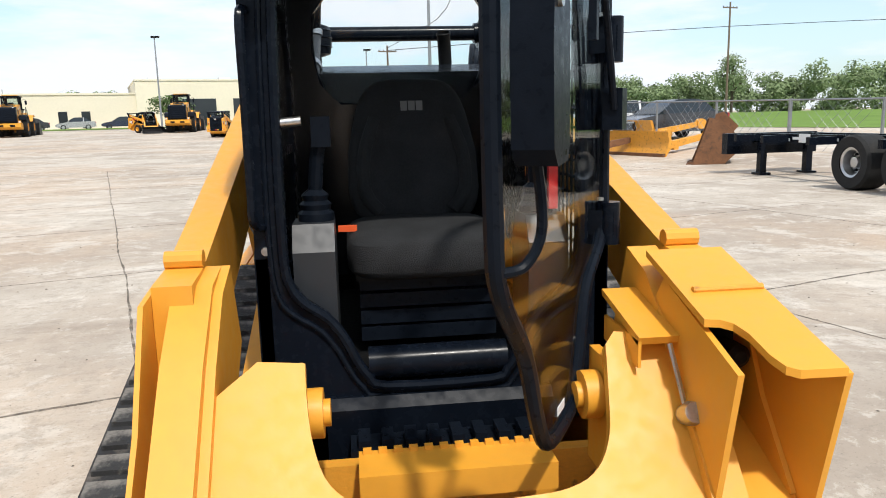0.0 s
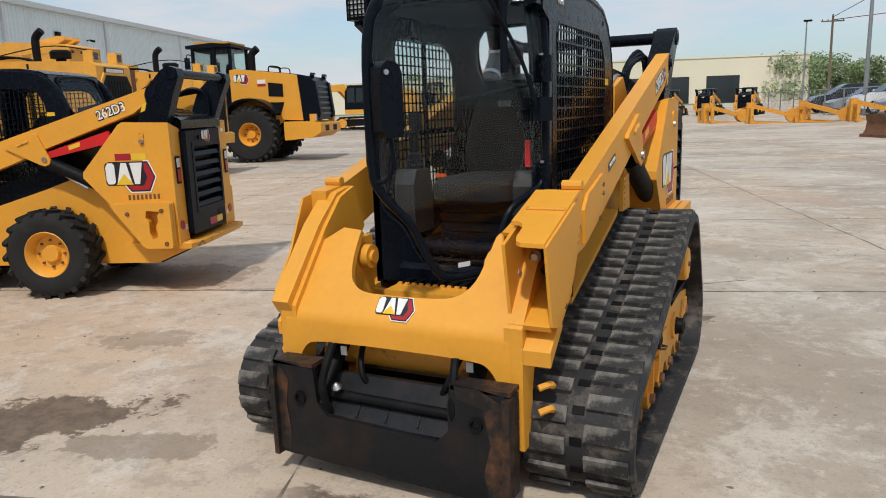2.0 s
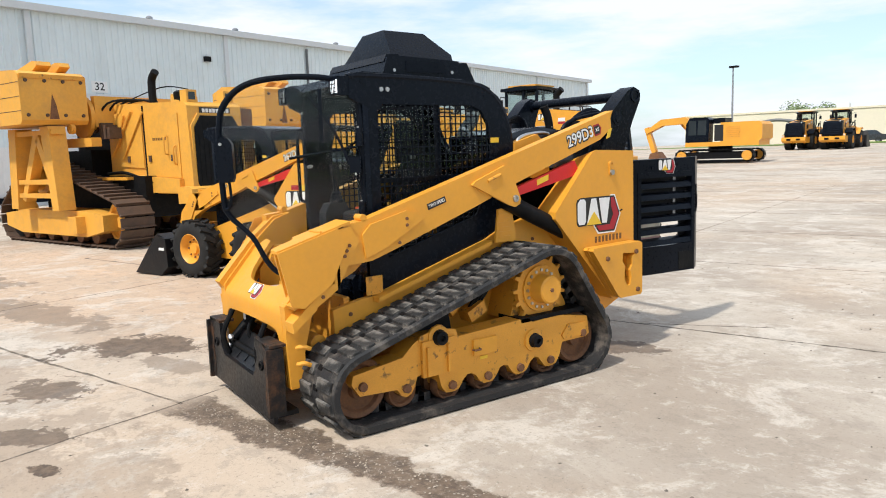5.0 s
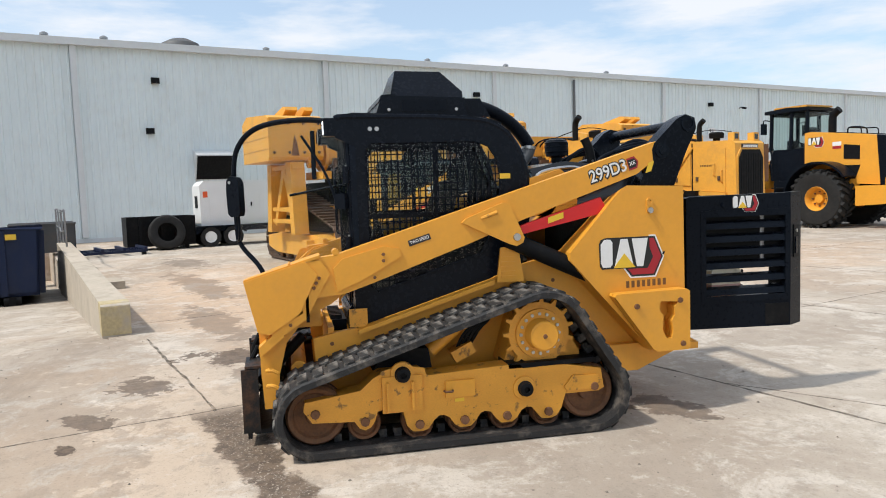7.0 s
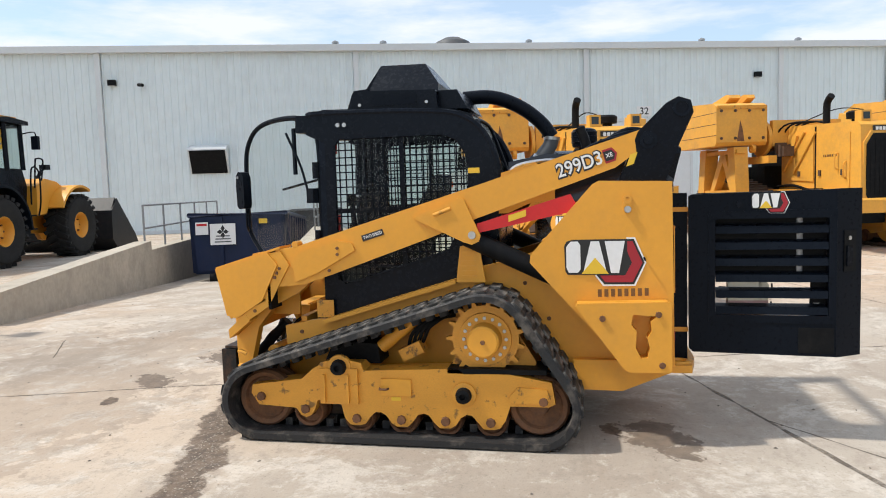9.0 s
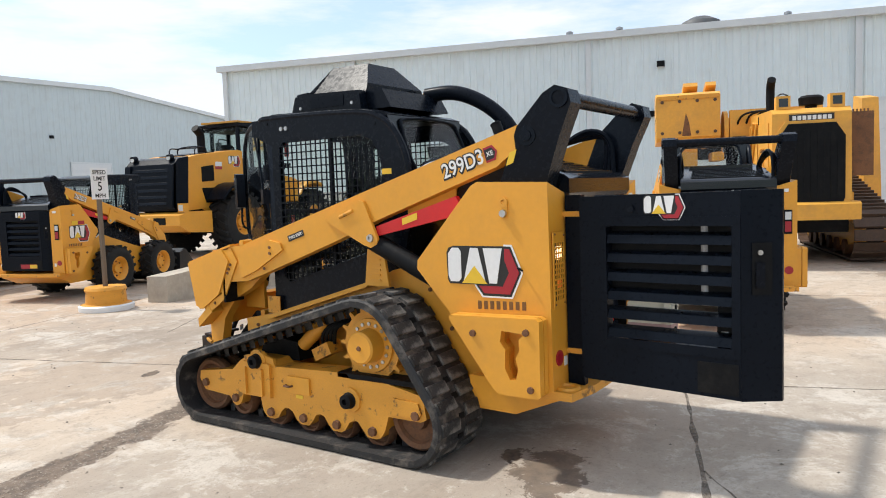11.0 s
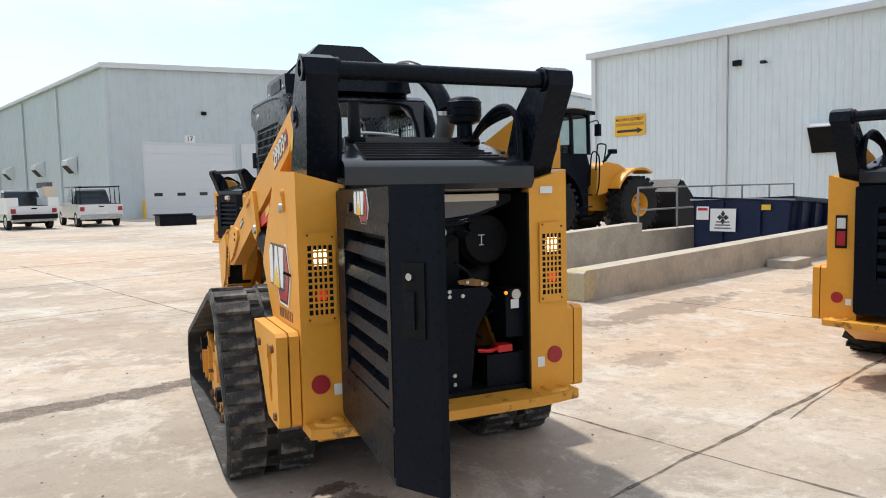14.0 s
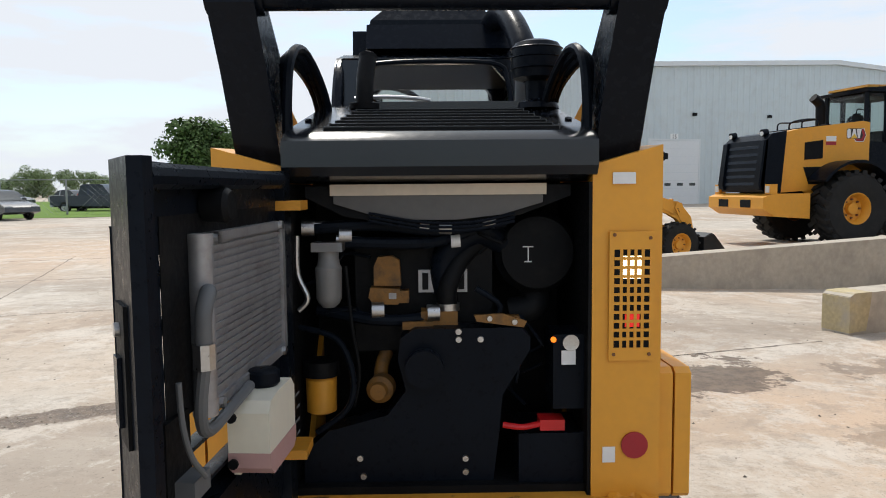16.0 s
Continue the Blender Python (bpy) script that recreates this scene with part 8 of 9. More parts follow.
def excavator():
    """Tracks along x; cab end is -x, counterweight +x."""
    t = thing("excavator", "yellow crawler excavator with folded boom", "excavator", grid_pose(-11.7, 49.2, ground_z(-26, 43)))
    for sd in (1, -1):
        y = lambda a, b: (sd * a, sd * b) if sd > 0 else (sd * b, sd * a)
        crawler_track(t, [(-2.2, .50, .40), (0, .5, .38), (2.2, .50, .40)], *y(1.1, 1.75), .26, M_DARK)
        tf = part("track_frame", box(B(), -2.2, 2.2, *y(1.15, 1.6), .3, .75, .05), M_DARK, t)
        for x in (-2.2, 2.2):
            part("idler", cyl(B(), (x, sd * 1.2, .5), (x, sd * 1.72, .5), .33, n=22), M_YELW, tf)
    part("swing_base", cyl(B(), (0, 0, .75), (0, 0, 1.15), .8, n=28), M_DARK, t)
    part("deck", box(B(), -2.0, 2.9, -1.5, 1.5, 1.15, 1.45, .05), M_YEL, t)
    en = part("engine_housing", prism(B(), [(.4, 1.45), (2.9, 1.45), (3.1, 1.6), (3.1, 2.55), (2.9, 2.75), (.4, 2.75)], -1.5, 1.5, "y", .06), M_YEL, t)
    for k in range(6):
        part("vent_slat", box(B(), .8, 1.7, -1.52, -1.5, 1.75 + k * .13, 1.82 + k * .13, .005), M_YELW, en)
    part("side_panel", box(B(), .0, .6, -1.51, -1.45, 1.5, 2.6, .02), M_DECALK, en)
    cab = part("cab", prism(B(), [(-2.0, 1.45), (-.4, 1.45), (-.35, 3.0), (-.5, 3.15), (-1.7, 3.15), (-1.95, 2.7)], -1.5, -.5, "y", .05), M_BLK, t)
    for x0, x1 in ((-1.8, -1.25), (-1.15, -.55)):
        part("cab_window", prism(B(), [(x0, 1.95), (x1, 1.95), (x1, 2.95), (x0 + .05, 2.95)], -1.515, -1.505, "y"), M_WIN, cab)
    boom = part("boom", prism(B(), [(-1.6, 1.6), (-1.0, 1.8), (-2.4, 3.3), (-4.2, 3.2), (-5.4, 2.4), (-5.3, 2.2), (-4.1, 2.75), (-2.6, 2.8)], -.3, .35, "y", .05), M_YEL, t)
    part("stick", prism(B(), [(-5.5, 2.6), (-5.2, 2.7), (-4.6, .9), (-4.9, .7)], -.2, .25, "y", .04), M_YEL, t)
    part("stick_bucket", prism(B(), [(-4.9, .75), (-4.4, .85), (-4.0, .3), (-4.4, .03), (-5.1, .1)], -.6, .65, "y", .04), M_RUST, t)
    part("boom_ram", cyl(B(), (-1.8, .5, 1.6), (-3.0, .45, 2.9), .1, n=12), M_YELW, t)
    part("roof_rack", box(B(), -1.0, .4, -.4, 1.2, 2.75, 3.1, .06), M_PLA, t)
    return t


skid = skid_steer()
small = Matrix.Scale(.97, 4)
skid.matrix_basis = grid_pose(-4.71, 2.68, 0, -86.5) @ small
copy_thing(skid, grid_pose(-6.15, -7.6, 0, -88))
copy_thing(skid, grid_pose(-5.95, -10.6, 0, -84))
layer = pipelayer()
layer.matrix_basis = grid_pose(-9.2, 4.65)
copy_thing(layer, grid_pose(-9.2, 10.3))
copy_thing(layer, grid_pose(-9.2, 14.9))
wl_a = wheel_loader("yellow and black wheel loader parked beyond the dock wall")
wl_a.matrix_basis = grid_pose(-13.32, -10.15, 0, -8)
wl_b = copy_thing(wl_a, grid_pose(-9.35, 20.9) @ Matrix.Scale(1.06, 4))
tagged(wl_b, "very large yellow wheel loader parked near the warehouse")
for u_, s_, rz_ in ((-11.5, 76.0, -98), (-8.2, 75.3, -94), (6.5, 75.5, -104)):
    p_ = U * u_ + V * s_
    far_ = copy_thing(wl_a, grid_pose(u_, s_, ground_z(p_.x, p_.y), rz_))
    tagged(far_, "yellow wheel loader in the far row", group="far wheel loaders")
p_ = U * 3.6 + V * 75.5
copy_thing(skid, grid_pose(3.6, 75.0, ground_z(p_.x, p_.y), 0))
excavator()


# ---- loose things round the dock ----
def dumpster():
    t = thing("dumpster", "dark blue steel roll-off dumpster standing in the dock", "dumpster", grid_pose(-12.7, -3.3, -.48) @ pose(0, 0, 0, 0, -3.3, 0) @ Matrix.Diagonal((1, 1, 1.16, 1)))
    prof = [(-1.05, .16), (1.05, .16), (1.13, 1.38), (1.08, 1.38), (1.0, .22), (-1.0, .22), (-1.08, 1.38), (-1.13, 1.38)]
    bm = B()
    prism(bm, prof, -6.1, 0, "x", m=None)
    shell = part("shell", bm, M_BLUE, t)
    for x in (-.06, -6.08):
        part("end_panel", prism(B(), [(-1.05, .16), (1.05, .16), (1.13, 1.38), (-1.13, 1.38)], x, x + .06, "x", .006), M_BLUE, shell)
    for k in range(9):
        x = -.35 - k * .68
        for sd in (1, -1):
            part("side_rib", prism(B(), [(sd * 1.06, .18), (sd * 1.17, .18), (sd * 1.22, 1.34), (sd * 1.13, 1.34)], x - .06, x + .06, "x", .008), M_BLUE, shell)
    for y in (-.42, .42):
        part("end_rib", box(B(), 0, .07, y - .06, y + .06, .18, 1.34, .008), M_BLUE, shell)
    part("rim", tube(B(), [(.03, -1.15, 1.39), (.03, 1.15, 1.39), (-6.1, 1.15, 1.39), (-6.1, -1.15, 1.39)], .05, 8, closed=True, smooth=False), M_BLUE, shell)
    for y in (-.55, .55):
        part("skid_rail", box(B(), -6.0, .12, y - .06, y + .06, .0, .16, .008), M_DARK, t)
        part("roller", cyl(B(), (.02, y - .16, .08), (.02, y + .16, .08), .085, n=16), M_DARK, t)
    sg = part("sign", box(B(), .071, .076, -.66, -.06, .76, 1.20, .002), M_WHITE, t, "white company sign with a dark diamond mark")
    bm = B()
    for a in range(4):
        prism(bm, [(0, .0), (.05, .07), (0, .14), (-.05, .07)], .0765, .078, "x", m=Matrix.Translation((0, -.36, 1.03)) @ Matrix.Rotation(radians(a * 90), 4, "X") @ Matrix.Translation((0, 0, 0)))
    part("diamond_mark", bm, M_DECALK, sg)
    bm = B()
    for k in range(3):
        box(bm, .0765, .078, -.52 - .02 * k, -.20 + .02 * k, .93 - .06 * k, .955 - .06 * k)
    part("unreadable_lines", bm, M_GREY, sg)
    part("notice", box(B(), .071, .076, -1.0, -.70, .98, 1.24, .002), M_WHITE, t)
    part("notice_band", box(B(), .0765, .078, -.97, -.73, 1.16, 1.21), M_RED, t)
    part("yellow_notice", box(B(), .071, .076, .50, .70, 1.18, 1.28, .002), M_DECALY, t)


dumpster()


def tapered_bin(name, label, cat_, m, L, W, H, material):
    t = thing(name, label, cat_, m)
    part("body", prism(B(), [(-W * .36, .12), (W * .36, .12), (W * .5, H), (W * .47, H), (W * .33, .16), (-W * .33, .16), (-W * .47, H), (-W * .5, H)], 0, L, "y", m=Matrix.Rotation(0, 4, "Z")), material, t)
    for y in (0, L - .04):
        part("end", prism(B(), [(-W * .36, .12), (W * .36, .12), (W * .5, H), (-W * .5, H)], y, y + .04, "y", .004), material, t)
    for y in (.3, L - .3):
        part("foot", box(B(), -W * .3, W * .3, y - .06, y + .06, 0, .12, .006), M_DARK, t)
    part("rim", tube(B(), [(-W * .5, 0, H), (W * .5, 0, H), (W * .5, L, H), (-W * .5, L, H)], .035, 6, closed=True, smooth=False), material, t)
    return t


tapered_bin("scrap_bin", "grey steel tipping bin with rusty panel beside the dock", "bin", grid_pose(-21.4, -2.85, -.02), 1.8, 1.6, 1.02, M_BINGREY)
solid("kerb_step", box(B(), -.45, .45, -.22, .22, 0, .14, .03), M_CONC, "small rough timber and concrete step", "step", grid_pose(-10.2, -1.15, 0, 4))


def steel_bin():
    t = thing("steel_bin", "black steel parts bin with open top", "bin", grid_pose(-20.9, .45, .0))
    part("body", prism(B(), [(-.55, .12), (.55, .12), (.62, 1.08), (.58, 1.08), (.50, .18), (-.50, .18), (-.58, 1.08), (-.62, 1.08)], -.05, 2.0, "y"), M_DARK, t)
    for y in (-.07, 2.0):
        part("end", prism(B(), [(-.55, .12), (.55, .12), (.62, 1.08), (-.62, 1.08)], y, y + .05, "y", .005), M_DARK, t)
    for y in (.35, 1.0, 1.6):
        part("rib", box(B(), .55, .66, y - .05, y + .05, .15, 1.05, .01), M_DARK, t)
    part("skid", box(B(), -.5, .5, .1, .25, 0, .12, .01), M_DARK, t)
    part("skid", box(B(), -.5, .5, 1.7, 1.85, 0, .12, .01), M_DARK, t)
    t = thing("loose_tyre", "large worn black tyre leaning on a bin", "tyre", grid_pose(-20.05, 1.55, 0))
    tr = part("casing", lathe(B(), [(-.16, .30), (-.19, .40), (-.17, .52), (-.08, .57), (.08, .57), (.17, .52), (.19, .40), (.16, .30), (.10, .33), (-.10, .33), (-.16, .30)], (0, 0, .56), (1, .0, .18), 36), M_TIRE, t)
    t = thing("steel_rack", "low blue steel pallet rack on the ground", "rack", grid_pose(-19.2, -.55, 0, 4))
    for y in (-.6, 0, .6, 1.2):
        part("runner", box(B(), -.7, .7, y - .04, y + .04, .16, .24, .008), M_BLUE, t)
    for x in (-.6, 0, .6):
        part("bearer", box(B(), x - .05, x + .05, -.65, 1.25, .08, .16, .008), M_BLUE, t)
    for x in (-.6, .6):
        for y in (-.55, 1.15):
            part("foot", box(B(), x - .06, x + .06, y - .06, y + .06, 0, .08, .006), M_DARK, t)


steel_bin()


def generator_trailer():
    t = thing("generator_trailer", "white towable generator on a black two-axle trailer", "generator", grid_pose(-20.9, 4.9, 0))
    can = part("canopy", prism(B(), [(-2.2, .70), (2.2, .70), (2.2, 2.05), (2.05, 2.20), (-2.05, 2.20), (-2.2, 2.05)], -.6, .6, "x", .03), M_WHITE, t)
    part("bed", box(B(), -.75, .75, -2.4, 2.6, .50, .68, .02), M_BLK, t)
    for y in (-1.9, -1.1, -.2, .8):
        part("panel_door", box(B(), .60, .612, y, y + .7, .85, 1.95, .006), M_WHITE, can)
        part("door_latch", box(B(), .612, .625, y + .58, y + .63, 1.3, 1.45, .004), M_DARK, can)
    part("orange_mark", box(B(), .60, .615, -2.1, -1.95, 1.65, 1.85, .002), mat_orange, can)
    part("panel_window", box(B(), -.2, .2, -2.212, -2.20, 1.3, 1.7, .003), M_DARK, can)
    part("vent", box(B(), -.5, .5, 2.2, 2.215, .9, 1.7, .005), M_DARK, can)
    for sd in (1, -1):
        for y in (-1.95, -1.2):
            w = part("wheel", lathe(B(), [(-.10, .20), (-.11, .33), (.11, .33), (.11, .20), (.06, .19), (.04, .08), (.08, .06), (.08, 0)], (sd * .72, y, .33), (sd, 0, 0), 24), M_TIRE, t)
            part("rim", lathe(B(), [(.0, .19), (.09, .19), (.07, .15), (.09, .08), (.09, 0)], (sd * .73, y, .33), (sd, 0, 0), 20), M_WHITE, w)
        part("fender", prism(B(), [(-2.4, .45), (-2.3, .70), (-.85, .70), (-.75, .45), (-.80, .45), (-.9, .66), (-2.25, .66), (-2.35, .45)], *((.6, .86) if sd > 0 else (-.86, -.6)), "x", .004), M_BLK, t)
    part("drawbar", prism(B(), [(-.5, 2.6), (.5, 2.6), (.06, 3.9), (-.06, 3.9)], .52, .62, "z", .01), M_BLK, t)
    part("jack", cyl(B(), (0, 3.5, .0), (0, 3.5, .9), .04, n=10), M_BLK, t)


generator_trailer()


def speed_sign():
    t = thing("speed_sign", "white speed limit sign on a post in a yellow drum base", "road sign", pose(-1.9, -6.5, 0, 0, 0, 195))
    base = part("base", lathe(B(), [(0, .36), (.05, .37), (.09, .34), (.10, .28), (.26, .27), (.30, .29), (.34, .27), (.34, 0)], (0, 0, 0), (0, 0, 1), 26), M_YELW, t, "worn yellow wheel rim filled with concrete")
    part("lower_band", lathe(B(), [(0.002, .375), (.07, .38), (.09, .352)], (0, 0, 0), (0, 0, 1), 26), M_WHITE, base)
    part("post", box(B(), -.03, .03, -.02, .02, .32, 2.02, .004), M_WOODP, t)
    pl = part("plate", box(B(), -.155, .155, -.032, -.024, 1.60, 2.05, .016), M_WHITE, t)
    mk = lambda z: on_plane((0, -.0335, z), (1, 0, 0), (0, 0, 1))
    lettering("sign_text", "SPEED", mk(1.985), .085, M_DECALK, pl, .25)
    lettering("sign_text", "LIMIT", mk(1.895), .085, M_DECALK, pl, .22)
    lettering("sign_text", "5", mk(1.78), .18, M_DECALK, pl)
    lettering("sign_text", "MPH", mk(1.65), .08, M_DECALK, pl, .19)


speed_sign()


# ---- road vehicles ----
def car(name, label, paint, m, suv=False, pickup=False, group="", cat_="car"):
    """A parked car; its nose points to +x, wheels on the ground."""
    t = thing(name, label, cat_, m, group)
    h = .22 if suv else 0.0
    if pickup:
        body = [(-2.75, .55), (-2.75, 1.10), (-.75, 1.12), (-.70, 1.20), (1.35, 1.16), (2.55, 1.05), (2.75, .85), (2.75, .50), (2.35, .42), (-2.5, .45)]
        cabin = [(-.85, 1.10), (-.75, 1.78), (-.55, 1.86), (.65, 1.86), (.80, 1.80), (1.40, 1.16)]
        wx = (-1.75, 1.85)
    else:
        body = [(-2.25, .45), (-2.30, .75 + h), (-2.15, 1.0 + h), (-1.7, 1.05 + h), (.95, .98 + h), (1.95, .82 + h), (2.28, .66 + h * .5), (2.30, .42), (1.9, .30), (-2.0, .30)]
        cabin = [(-2.0 if suv else -1.75, 1.02 + h), (-1.75 if suv else -1.15, 1.48 + h * 1.2), (-1.2 if suv else -.75, 1.53 + h * 1.2), (.05, 1.52 + h * 1.2), (.30, 1.46 + h * 1.1), (1.05, .98 + h)]
        wx = (-1.38, 1.42)
    half = .98 if pickup else .90
    b = part("body", prism(B(), body, -half, half, "y", .07), paint, t)
    narrow = lambda c: Vector((c.x, c.y * (1 - .22 * max(0, (c.z - 1.0)) / .8), c.z))
    g = part("glasshouse", prism(B(), cabin, -half + .08, half - .08, "y", .03, warp=narrow), M_WIN, t)
    part("roof_skin", prism(B(), [(cabin[1][0] + .1, cabin[1][1] - .03), (cabin[2][0], cabin[2][1] + .012), (cabin[3][0], cabin[3][1] + .012), (cabin[4][0] - .05, cabin[4][1] - .02)], -half + .2, half - .2, "y", .01), paint, g)
    for sd in (1, -1):
        for x in ((cabin[0][0] + cabin[3][0]) / 2 - .05,):
            part("pillar", prism(B(), [(x - .05, cabin[0][1]), (x + .05, cabin[0][1]), (x + .05, cabin[2][1]), (x - .05, cabin[2][1])], *((half - .095, half - .07) if sd > 0 else (-half + .07, -half + .095)), "y", warp=narrow), paint, g)
        part("head_lamp", box(B(), body[6][0] - .22, body[6][0] - .02, *((half - .42, half - .04) if sd > 0 else (-half + .04, -half + .42)), body[6][1] - .06, body[6][1] + .06, .02), M_LENS, b)
        part("tail_lamp", box(B(), body[1][0] - .012, body[1][0] + .06, *((half - .22, half - .02) if sd > 0 else (-half + .02, -half + .22)), .78 + h, .98 + h, .01), M_DECALR, b)
        part("mirror", box(B(), .75, .90, *((half, half + .16) if sd > 0 else (-half - .16, -half)), 1.0 + h, 1.12 + h, .02), paint, b)
        for x in wx:
            r = .37 if pickup or suv else .33
            w = part("wheel", lathe(B(), [(-.10, r * .6), (-.11, r * .95), (-.08, r), (.08, r), (.11, r * .95), (.10, r * .62)], (x, sd * (half - .10), r), (0, sd, 0), 26), M_TIRE, t)
            part("rim", lathe(B(), [(.02, r * .62), (.10, r * .60), (.06, r * .5), (.075, r * .2), (.075, 0)], (x, sd * (half - .10), r), (0, sd, 0), 22), M_CARS, w)
    part("bumper", box(B(), body[0][0] - .06, body[0][0] + .2, -half + .05, half - .05, .38, .60, .04), M_CARS if pickup else paint, b)
    part("plate_bar", box(B(), body[0][0] - .065, body[0][0] - .06, -.26, .26, .62, .74), M_WHITE, b)
    if pickup:
        part("tailgate", box(B(), -2.772, -2.745, -half + .24, half - .24, .64, 1.08, .008), paint, b)
        part("tailgate_handle", box(B(), -2.782, -2.77, -.12, .12, .96, 1.02, .004), M_DARK, b)
        part("chassis_frame", box(B(), -2.5, 2.4, -.55, .55, .28, .46, .03), M_DARK, b)
        part("bed_well", box(B(), -2.65, -.95, -half + .12, half - .12, 1.00, 1.13, .01), M_DARK, b)
    return t


def place(x, y, deg):
    return pose(x, y, ground_z(x, y), 0, 0, deg)


def steel_trough():
    t = thing("steel_trough", "low black steel trough lying before the warehouse door", "trough", place(-1.05, -32.7, 12))
    part("shell", prism(B(), [(-.42, .02), (-.42, .50), (-.36, .50), (-.34, .08), (.34, .08), (.36, .42), (.42, .42), (.42, .02), (.30, 0), (-.30, 0)], -.85, .85, "x", .01), M_BLK, t)
    for x in (-.87, .85):
        part("end_plate", prism(B(), [(-.42, .02), (-.42, .52), (.42, .44), (.42, .02)], x, x + .02, "x", .004), M_BLK, t)
    part("rim_bar", cyl(B(), (-.95, -.40, .53), (.95, -.40, .53), .03, n=10), M_PLATE, t)
    part("hook_plate", box(B(), .25, .60, -.46, -.42, .12, .46, .01), M_PLATE, t)


steel_trough()
tr1 = car("pickup_truck", "white pickup truck with black ladder rack", M_CARW, place(2.9, -36.9, -76), pickup=True, cat_="truck")
for x_ in (-2.6, -1.7, -.8):
    part("rack_hoop", tube(B(), [(x_, -.9, 1.1), (x_, -.88, 1.95), (x_, .88, 1.95), (x_, .9, 1.1)], .03, 6, smooth=False), M_BLK, tr1)
for y_ in (-.88, .88):
    part("rack_rail", cyl(B(), (-2.7, y_, 1.97), (1.0, y_, 1.97), .03, n=8), M_BLK, tr1)
tr2 = car("service_truck", "white service truck with tool boxes and crane", M_CARW, place(6.0, -36.2, -70), pickup=True, cat_="truck")
for sd_ in (1, -1):
    part("tool_box", box(B(), -2.7, -.9, *((.62, 1.08) if sd_ > 0 else (-1.08, -.62)), .75, 1.50, .03), M_WHITE, tr2)
part("crane_box", box(B(), -2.55, -2.1, -1.0, -.55, 1.5, 2.0, .04), M_CREAM, tr2)
part("crane_arm", box(B(), -2.4, -.9, -.95, -.65, 1.95, 2.2, .04), M_BINGREY, tr2)
part("rear_step", box(B(), -2.95, -2.7, -.95, .95, .5, .72, .02), M_DARK, tr2)
car("pickup_truck", "dark navy pickup parked behind the fence", M_CARB, place(22.0, -44.5, 172), pickup=True, cat_="truck")
car("van", "silver van parked behind the fence", M_CARS, place(24.5, -52.5, 175), suv=True, cat_="van")
car("sedan", "dark sedan parked near the grass", M_CARK, place(22.2, -33.5, 150), cat_="car")
car("sedan", "dark sedan in the far car park", M_CARK, place(38.0, -62.0, 160), group="cars in the far car park")
car("sedan", "navy sedan in the far car park", M_CARB, place(41.0, -60.0, 160), group="cars in the far car park")
car("sedan", "silver sedan in the far car park", M_CARS, place(34.0, -66.0, 160), group="cars in the far car park")
rowc = [("sedan", M_CARK, False, 24.2, "charcoal sedan"), ("sedan", M_CARW, False, 28.2, "white sedan"), ("sedan", M_CARW, False, 33.4, "white sedan"), ("suv", M_CARW, True, 38.4, "white sport utility car"), ("sedan", M_CARS, False, 42.4, "silver sedan"), ("suv", M_CARW, True, 46.4, "white sport utility car"), ("sedan", M_CARS, False, 50.4, "silver sedan"), ("suv", M_CARK, True, 54.4, "charcoal sport utility car")]
for nm_, pt_, sv_, s_, lb_ in rowc:
    q_ = U * 21.0 + V * (s_ * .93 - .3)
    car(nm_, lb_ + " parked behind the wire fence", pt_, place(q_.x, q_.y, 188 + 6) @ Matrix.Scale(1.07, 4), sv_, group="cars along the fence")
for k_, (pt_, nm_) in enumerate(((M_CARR, "maroon"), (M_CARK, "charcoal"), (M_CARS, "silver"), (M_CARB, "navy"))):
    q_ = U * (-14 + k_ * 5.2) + V * 101
    car("sedan", nm_ + " car beside the cream building", pt_, place(q_.x, q_.y, 200), group="cars by the cream building")


